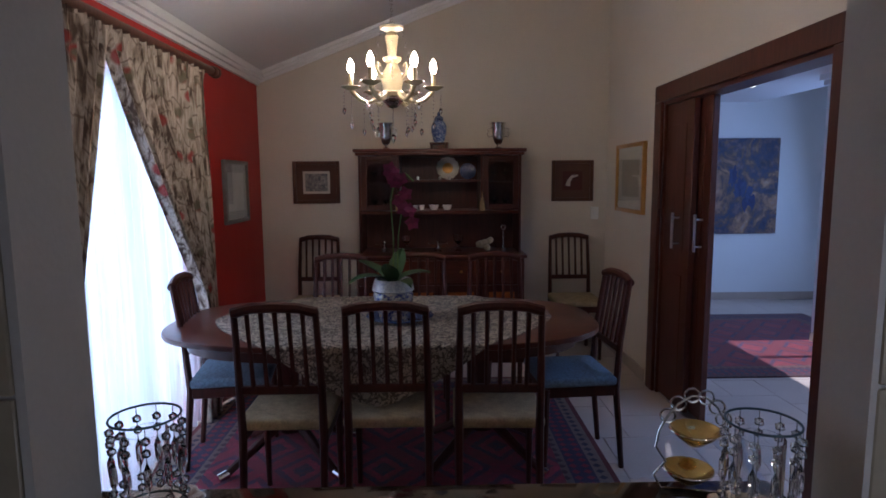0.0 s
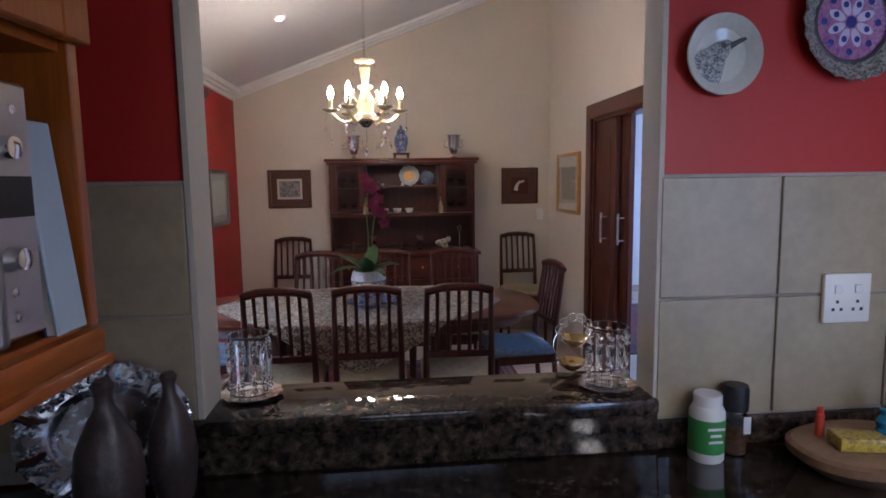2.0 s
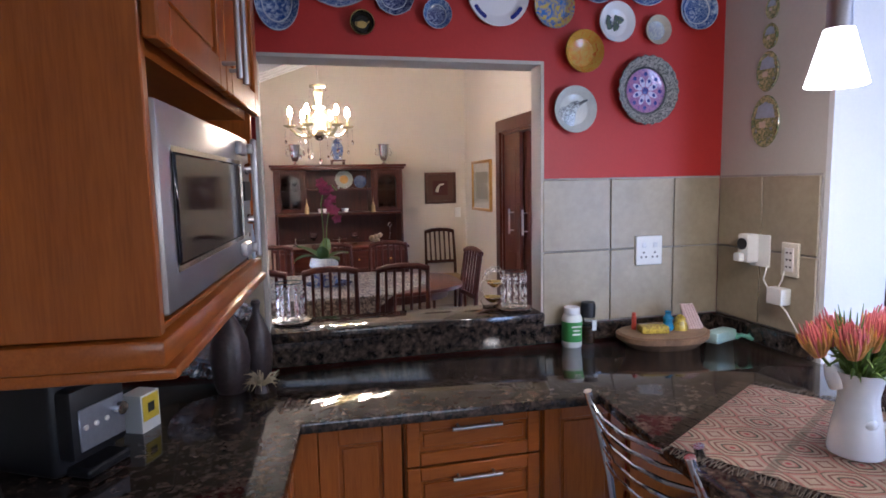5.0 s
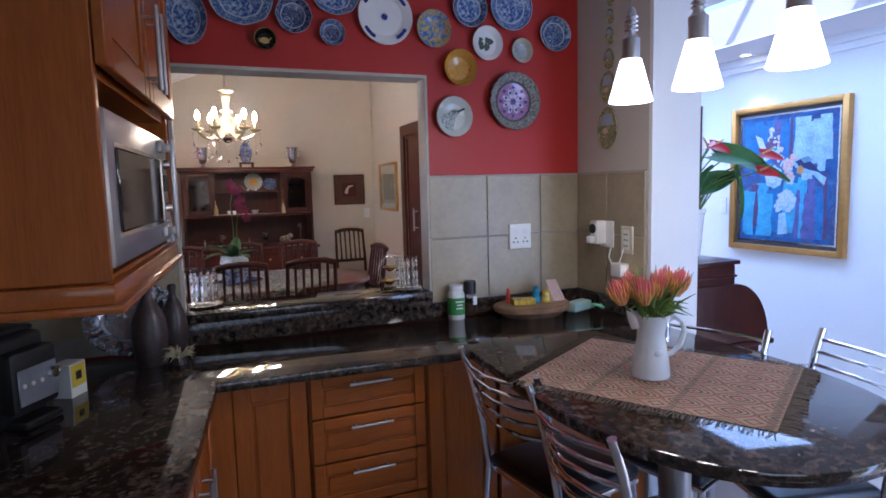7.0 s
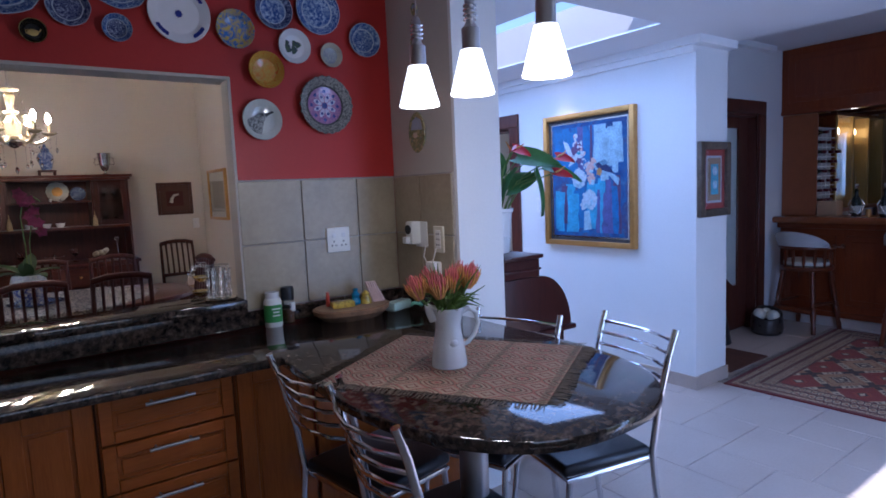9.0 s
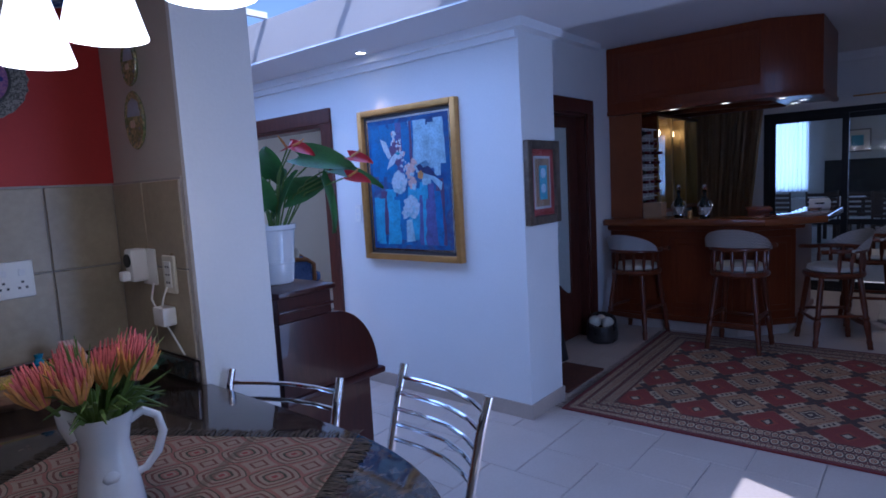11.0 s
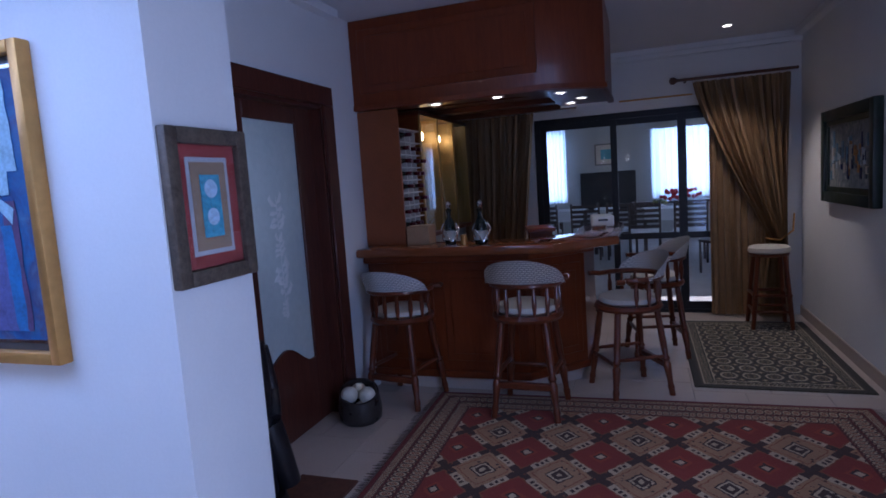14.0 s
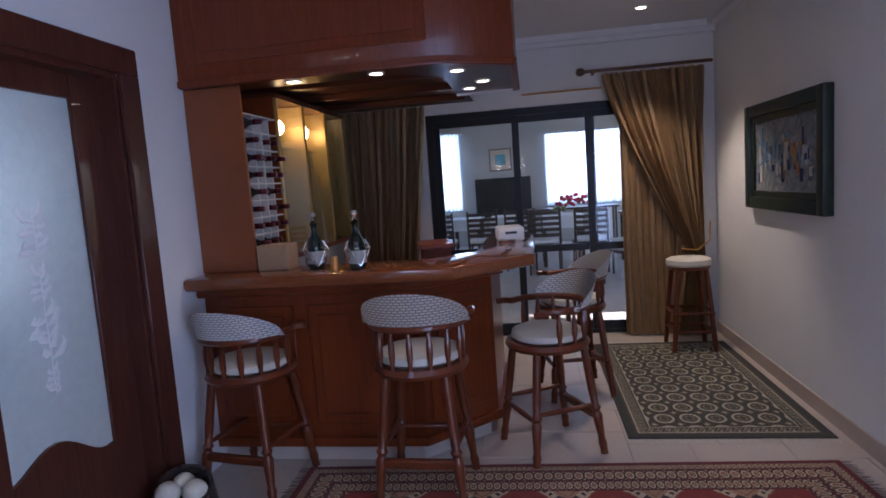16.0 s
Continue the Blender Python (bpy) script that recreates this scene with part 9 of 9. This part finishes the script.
ST = "dark turned-wood bar stool with a white padded back"
LOW = Matrix.Diagonal((1, 1, 0.945, 1))
s0 = bar_stool(pose(5.62, -0.41, 0.010, 0, 0, -92) @ LOW, ST)
copy_thing(s0, pose(5.70, 0.45, 0.0, 0, 0, -100) @ LOW)
copy_thing(s0, pose(6.075, -0.98, 0.0, 0, 0, 27) @ LOW)
copy_thing(s0, pose(6.90, -1.16, 0.0, 0, 0, 12) @ LOW)
rs = thing("round_stool", (7.78, -2.10, 0.0), "tall round stool with a cream seat by the curtain", "stool")
part("seat", lathe([(0, 0.655), (0.155, 0.655), (0.165, 0.67), (0.16, 0.70), (0.14, 0.71), (0, 0.712)], 32), SEATVINYL, rs, "cream round seat")
part("seat_ring", lathe([(0, 0.625), (0.15, 0.625), (0.158, 0.64), (0.15, 0.654), (0, 0.654)], 32), STOOL_WOOD, rs)
for sx in (-1, 1):
    for sy in (-1, 1):
        part("leg", tube([(sx * 0.15, sy * 0.15, 0), (sx * 0.13, sy * 0.13, 0.25), (sx * 0.125, sy * 0.125, 0.35), (sx * 0.10, sy * 0.10, 0.63)], [0.017, 0.022, 0.018, 0.019], 8), STOOL_WOOD, rs)
for z in (0.16, 0.30):
    k = 0.14
    for a, b in (((-1, -1), (1, -1)), ((1, -1), (1, 1)), ((1, 1), (-1, 1)), ((-1, 1), (-1, -1))):
        part("stretcher", tube([(a[0] * k, a[1] * k, z), (b[0] * k, b[1] * k, z)], 0.012, 8), STOOL_WOOD, rs)

# picture with the deep dark green frame
GREEN_FRAME = plain("dark_green_frame", (0.018, 0.032, 0.024), 0.35, vary=0.3, scale=12)
gp = picture(pose(6.88, -2.45, 1.43, 0, 0, 180), 1.10, 0.67, "town painting in a deep dark green frame", GREEN_FRAME, [(0, plain("pale_slip", (0.50, 0.47, 0.38), 0.7), "slip"), (0.035, art_mat("misty_town", [(0.3, (0.06, 0.08, 0.10)), (0.5, (0.20, 0.23, 0.25)), (0.7, (0.42, 0.40, 0.34))], 9.0), "canvas")], depth=0.055, fw=0.075, category="painting")
part("inner_frame", B((-0.475, -0.435, -0.035, -0.02, -0.26, 0.26), (0.435, 0.475, -0.035, -0.02, -0.26, 0.26), (-0.435, 0.435, -0.035, -0.02, 0.22, 0.26), (-0.435, 0.435, -0.035, -0.02, -0.26, -0.22), bevel=0.004), GREEN_FRAME, gp)
rnd = random.Random(21)
TOWN = (PAINT_WHITE, PAINT_NAVY, CREAM_PAPER, PAINT_SKY, OCHRE, plain("painted_slate", (0.10, 0.13, 0.16), 0.6, vary=0.3, scale=30))
for k in range(70):
    x, z = rnd.uniform(-0.40, 0.40), rnd.gauss(-0.03, 0.07)
    w, h = rnd.uniform(0.006, 0.02), rnd.uniform(0.012, 0.06)
    if abs(z) < 0.14:
        part("brushwork", B(x - w, x + w, -0.0245 - 0.00006 * k, -0.0205, z - h, z + h), TOWN[k % 6], gp)

# curtains and sliding doors at the end of the bar room
BRONZE_CLOTH = plain("bronze_taffeta", (0.27, 0.17, 0.085), 0.42, 0.15, vary=0.2, scale=10, fine=160, bump=0.3)
EAST = pose(8.12, 0, 0, 0, 0, -90)
cr = thing("curtain", EAST, "bronze taffeta curtain gathered by a tie-back", "curtain", "bronze curtains")
part("drape", folds(1.55, 2.37, 0.02, 2.19, 0.036, 11, lambda v: (1.55 + 0.62 * ((1 - v) / 0.67) ** 1.25 if v > 0.33 else 2.17 - 0.10 * (0.33 - v) / 0.33, 2.37 - 0.06 * (1 - abs(v - 0.33))), seed=13), BRONZE_CLOTH, cr)
part("under_panel", folds(1.68, 2.20, 0.02, 2.10, 0.022, 8, seed=14), BRONZE_CLOTH, cr, at=(0, 0.035, 0))
part("tie_back", tube([(2.12, -0.04, 0.74), (2.24, -0.05, 0.72), (2.35, -0.02, 0.80), (2.37, 0.03, 0.95)], 0.008, 8), GOLD, cr)
cl = thing("curtain", EAST, "bronze taffeta curtain hanging behind the bar", "curtain", "bronze curtains")
part("drape", folds(-0.70, 0.08, 0.02, 2.06, 0.036, 10, lambda v: (-0.70, 0.08 - 0.14 * max(0, 1 - abs((v - 0.36) / 0.64)) if v > 0.36 else -0.06), seed=15), BRONZE_CLOTH, cl)
rd = thing("curtain_rod", (8.12, 0, 2.22), "dark curtain rod with a ball finial", "curtain rod")
part("rod", tube([(0, -1.42, 0), (0, -2.40, 0)], 0.014, 10), FRAME_BROWN, rd)
part("finial", lathe([(0, 0), (0.016, 0), (0.034, 0.03), (0.03, 0.06), (0, 0.075)], 16), FRAME_BROWN, rd, at=pose(0, -1.42, 0, -90, 0, 0))
part("bracket", B(0.0, 0.13, -1.50, -1.48, -0.015, 0.015), FRAME_BROWN, rd)
part("slim_pole", tube([(0.05, -0.9, -0.13), (0.05, -1.55, -0.13)], 0.008, 8), GOLD, rd)
wd2 = structure("window_2", B((8.30, 8.36, -2.05, -0.05, 1.94, 2.0), (8.30, 8.36, -0.11, -0.05, 0, 1.94), (8.30, 8.36, -2.05, -1.99, 0, 1.94), (8.30, 8.36, -2.05, -0.05, 0.0, 0.035)), DARK_METAL, "black aluminium sliding door frame", category="window")
for y0, y1, x in ((-0.11, -0.86, 8.305), (-0.80, -1.50, 8.335), (-1.42, -1.99, 8.308)):
    a, b = min(y0, y1), max(y0, y1)
    lf = part("sash", B((x, x + 0.025, a, a + 0.06, 0.035, 1.94), (x, x + 0.025, b - 0.06, b, 0.035, 1.94), (x, x + 0.025, a + 0.06, b - 0.06, 1.88, 1.94), (x, x + 0.025, a + 0.06, b - 0.06, 0.035, 0.11), (x, x + 0.025, a + 0.06, b - 0.06, 0.74, 0.80)), DARK_METAL, wd2)
    pn = part("pane", B(x + 0.010, x + 0.014, a + 0.06, b - 0.06, 0.11, 1.88), GLASS, lf)
    pn.visible_shadow = False

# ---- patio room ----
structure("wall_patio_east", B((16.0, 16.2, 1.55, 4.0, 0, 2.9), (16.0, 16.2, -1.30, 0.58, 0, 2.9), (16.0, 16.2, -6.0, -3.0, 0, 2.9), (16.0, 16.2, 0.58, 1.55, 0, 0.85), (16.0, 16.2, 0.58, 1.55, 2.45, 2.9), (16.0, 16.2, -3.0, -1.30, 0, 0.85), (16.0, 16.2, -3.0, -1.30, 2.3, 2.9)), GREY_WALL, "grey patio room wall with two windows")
structure("backdrop_patio", B(18.4, 18.5, -7.0, 6.0, -0.2, 5.0), MATS["bright_garden_haze"], "bright hazy garden outside", category="backdrop")
for y0, y1, z1 in ((0.55, 1.58, 2.45), (-3.03, -1.27, 2.3)):
    c = thing("sheer_curtain", pose(15.9, 0, 0, 0, 0, -90), "white sheer curtain at the patio window", "curtain", "patio sheers")
    part("drape", folds(-y1, -y0, 0.80, z1, 0.03, 12, seed=31), sheer_mat("patio_sheer", (0.80, 0.86, 0.88), 0.12) if "patio_sheer" not in bpy.data.materials else bpy.data.materials["patio_sheer"], c)
    part("pelmet", B(-y1 - 0.08, -y0 + 0.08, -0.05, 0.101, z1, z1 + 0.09), GREY_WALL, c)
tv = thing("television", (15.98, -0.345, 1.03), "large flat black television on the wall", "television")
part("screen", B(-0.05, 0.0, -0.60, 0.60, -0.42, 0.42, bevel=0.008), BLACK, tv)
part("bezel", B((-0.056, -0.05, -0.60, 0.60, -0.42, -0.39), (-0.056, -0.05, -0.60, 0.60, 0.39, 0.42)), DARK_METAL, tv)
picture(pose(16.0, -0.32, 1.84, 0, 0, -90), 0.48, 0.48, "small blue print with a wide white mount", GREY_FRAME, [(0, CREAM_PAPER, "mount"), (0.10, TEAL, "print")])
WHITE_CLOTH = plain("white_table_linen", (0.66, 0.68, 0.70), 0.8, vary=0.05)
TABLE_DARK = plain("dark_table_wood", (0.045, 0.03, 0.025), 0.4, vary=0.2)
for x, y, w in ((13.2, 0.18, 0.28), (13.2, -0.45, 0.22), (12.7, -1.4, 0.34), (12.4, -2.6, 0.30)):
    t = thing("patio_table", (x, y, 0), "dark patio table with a white linen runner", "table", "patio tables")
    part("tabletop", B(-0.4, 0.4, -w, w, 0.74, 0.78, bevel=0.004), TABLE_DARK, t)
    for sx in (-1, 1):
        for sy in (-1, 1):
            part("leg", B(sx * 0.36 - 0.03, sx * 0.36 + 0.03, sy * (w - 0.05) - 0.03, sy * (w - 0.05) + 0.03, 0, 0.74), TABLE_DARK, t)
    solo("table_runner", B((-0.42, 0.42, -w * 0.9, w * 0.9, 0.781, 0.786), (-0.42, -0.41, -w * 0.9, w * 0.9, 0.60, 0.786)), WHITE_CLOTH, (x, y, 0), "white linen runner on the patio table", "table runner", "runners on the patio tables")
pc = None
for x, y, a in ((12.3, 0.5, -90), (12.3, -0.18, -90), (12.3, -0.75, -90), (11.8, -1.1, -90), (11.8, -1.75, -90), (11.3, -2.3, -70), (10.6, -2.1, -60)):
    m4 = pose(x, y, 0, 0, 0, a)
    if pc is None:
        pc = thing("patio_chair", m4, "slatted wooden patio chair with a pale cushion", "chair", "patio chairs")
        for sx in (-1, 1):
            part("back_post", tube([(sx * 0.22, -0.22, 0), (sx * 0.22, -0.22, 0.45), (sx * 0.22, -0.28, 0.95)], 0.018, 6), TABLE_DARK, pc)
            part("front_leg", tube([(sx * 0.22, 0.22, 0), (sx * 0.22, 0.22, 0.42)], 0.018, 6), TABLE_DARK, pc)
        part("seat", B(-0.24, 0.24, -0.22, 0.24, 0.42, 0.45), TABLE_DARK, pc)
        part("cushion", B(-0.23, 0.23, -0.20, 0.23, 0.451, 0.50, bevel=0.02, seg=2), WHITE_CLOTH, pc)
        for k in range(5):
            part("back_slat", B(-0.22, 0.22, -0.245 - 0.008 * k, -0.225 - 0.008 * k, 0.55 + 0.08 * k, 0.60 + 0.08 * k), TABLE_DARK, pc)
    else:
        copy_thing(pc, m4)
fb = thing("flower_bowl", (12.6, -1.35, 0.7865), "bowl of small flowers on the patio table", "flower bowl")
part("bowl", lathe([(0, 0), (0.07, 0), (0.11, 0.05), (0.1, 0.05), (0, 0.02)], 16), WHITE_CHINA, fb)
bm = bmesh.new()
for k in range(40):
    bmesh.ops.create_icosphere(bm, subdivisions=1, radius=0.022, matrix=Matrix.Translation((rnd.uniform(-0.11, 0.11), rnd.uniform(-0.11, 0.11), rnd.uniform(0.06, 0.13))))
part("flowers", bm, plate_mat("mixed_flowers", (0.30, 0.26, 0.10), (0.10, 0.12, 0.04), 30.0), fb)
rp = thing("poinsettia", (15.4, -1.75, 0.0), "red poinsettia on a low side table", "potted plant")
part("side_table", B((-0.25, 0.25, -0.9, 0.9, 0.72, 0.76), (-0.22, -0.18, -0.86, -0.82, 0, 0.72), (-0.22, -0.18, 0.82, 0.86, 0, 0.72), (0.18, 0.22, -0.86, -0.82, 0, 0.72), (0.18, 0.22, 0.82, 0.86, 0, 0.72)), TABLE_DARK, rp)
bm = bmesh.new()
for k in range(40):
    bmesh.ops.create_icosphere(bm, subdivisions=1, radius=0.045, matrix=Matrix.Translation((rnd.uniform(-0.15, 0.15), rnd.uniform(-0.5, 0.3), rnd.uniform(0.80, 1.02))))
part("flowers", bm, plain("red_flower", (0.45, 0.02, 0.03), 0.6, vary=0.3, scale=20), rp)

# ---- skylight, garden door and assumed kitchen window ----
w3 = structure("window_3", B((SKY[0], SKY[1], SKY[2], SKY[2] + 0.03, H_LOB + 0.262, H_LOB + 0.30), (SKY[0], SKY[1], SKY[3] - 0.03, SKY[3], H_LOB + 0.262, H_LOB + 0.30), (SKY[0], SKY[1], 0.97, 1.00, H_LOB + 0.262, H_LOB + 0.30), (SKY[0], SKY[1], 1.84, 1.87, H_LOB + 0.262, H_LOB + 0.30), (SKY[0], SKY[1], 2.71, 2.74, H_LOB + 0.262, H_LOB + 0.30)), WHITE_PLASTIC, "long skylight over the lobby", category="window")
w4 = structure("window_4", B((1.9, 1.95, -2.42, -2.36, 0, 2.17), (3.0, 3.05, -2.42, -2.36, 0, 2.17), (1.95, 3.0, -2.42, -2.36, 2.13, 2.17)), DARK_METAL, "glazed garden door with dark frame", category="window")
# Assumed window out of view, there for the kitchen's light.
w5 = structure("window_5", B((-0.7, -0.65, -3.72, -3.68, 1.05, 1.75), (1.05, 1.1, -3.72, -3.68, 1.05, 1.75), (-0.65, 1.05, -3.72, -3.68, 1.05, 1.1), (-0.65, 1.05, -3.72, -3.68, 1.70, 1.75), (0.17, 0.23, -3.72, -3.68, 1.1, 1.70)), WHITE_PLASTIC, "white framed kitchen window, assumed and out of view", category="window")

# ---- floor tiles: two sizes laid in a pinwheel ----
BIG, SMALL, GAP = 0.45, 0.30, 0.004


def tile_mesh(name, s):
    bm = bmesh.new()
    h, e = s - GAP, 0.003
    lo = [bm.verts.new((x, y, -0.006)) for x, y in ((0, 0), (h, 0), (h, h), (0, h))]
    mid = [bm.verts.new((x, y, -e)) for x, y in ((0, 0), (h, 0), (h, h), (0, h))]
    hi = [bm.verts.new((x, y, 0.0)) for x, y in ((e, e), (h - e, e), (h - e, h - e), (e, h - e))]
    for i in range(4):
        j = (i + 1) % 4
        bm.faces.new((lo[i], lo[j], mid[j], mid[i])), bm.faces.new((mid[i], mid[j], hi[j], hi[i]))
    bm.faces.new(hi)
    return mesh_of(name, bm, FLOOR_TILE, smooth=False)


TM = {BIG: tile_mesh("tile_big", BIG), SMALL: tile_mesh("tile_small", SMALL)}
rest_v, rest_f = [], []
for i in range(-40, 41):
    for j in range(-40, 41):
        ox, oy = 2.79 + BIG * i - SMALL * j, -0.76 + SMALL * i + BIG * j
        for s, x, y in ((BIG, ox, oy), (SMALL, ox - SMALL, oy + BIG - SMALL)):
            if not (-1.3 < x < 8.2 and -3.6 < y < 6.7):
                continue
            if x < 1.3 and y < 0.7 and not x > 1.2:
                continue
            if 1.75 < x < 4.2 and -1.6 < y < 2.6 or 5.3 < x < 6.6 and -2.5 < y < 0.6 or 0.9 < x < 1.7 and 2.0 < y < 4.9:
                t = new("tile", TM[s])
                t.parent = floor
                t.location = (x + GAP / 2, y + GAP / 2, 0)
            else:
                k, h = len(rest_v), s - GAP
                rest_v += [(x, y, 0), (x + h, y, 0), (x + h, y + h, 0), (x, y + h, 0), (x, y, -0.006), (x + h, y, -0.006), (x + h, y + h, -0.006), (x, y + h, -0.006)]
                rest_f += [(k, k + 1, k + 2, k + 3)] + [(k + a, k + 4 + a, k + 4 + (a + 1) % 4, k + (a + 1) % 4) for a in range(4)]
me = bpy.data.meshes.new("far_tiles")
me.from_pydata(rest_v, [], rest_f)
me.materials.append(FLOOR_TILE)
ft = new("far_tiles", me)
ft.parent = floor
ft["kind"] = "stuff"
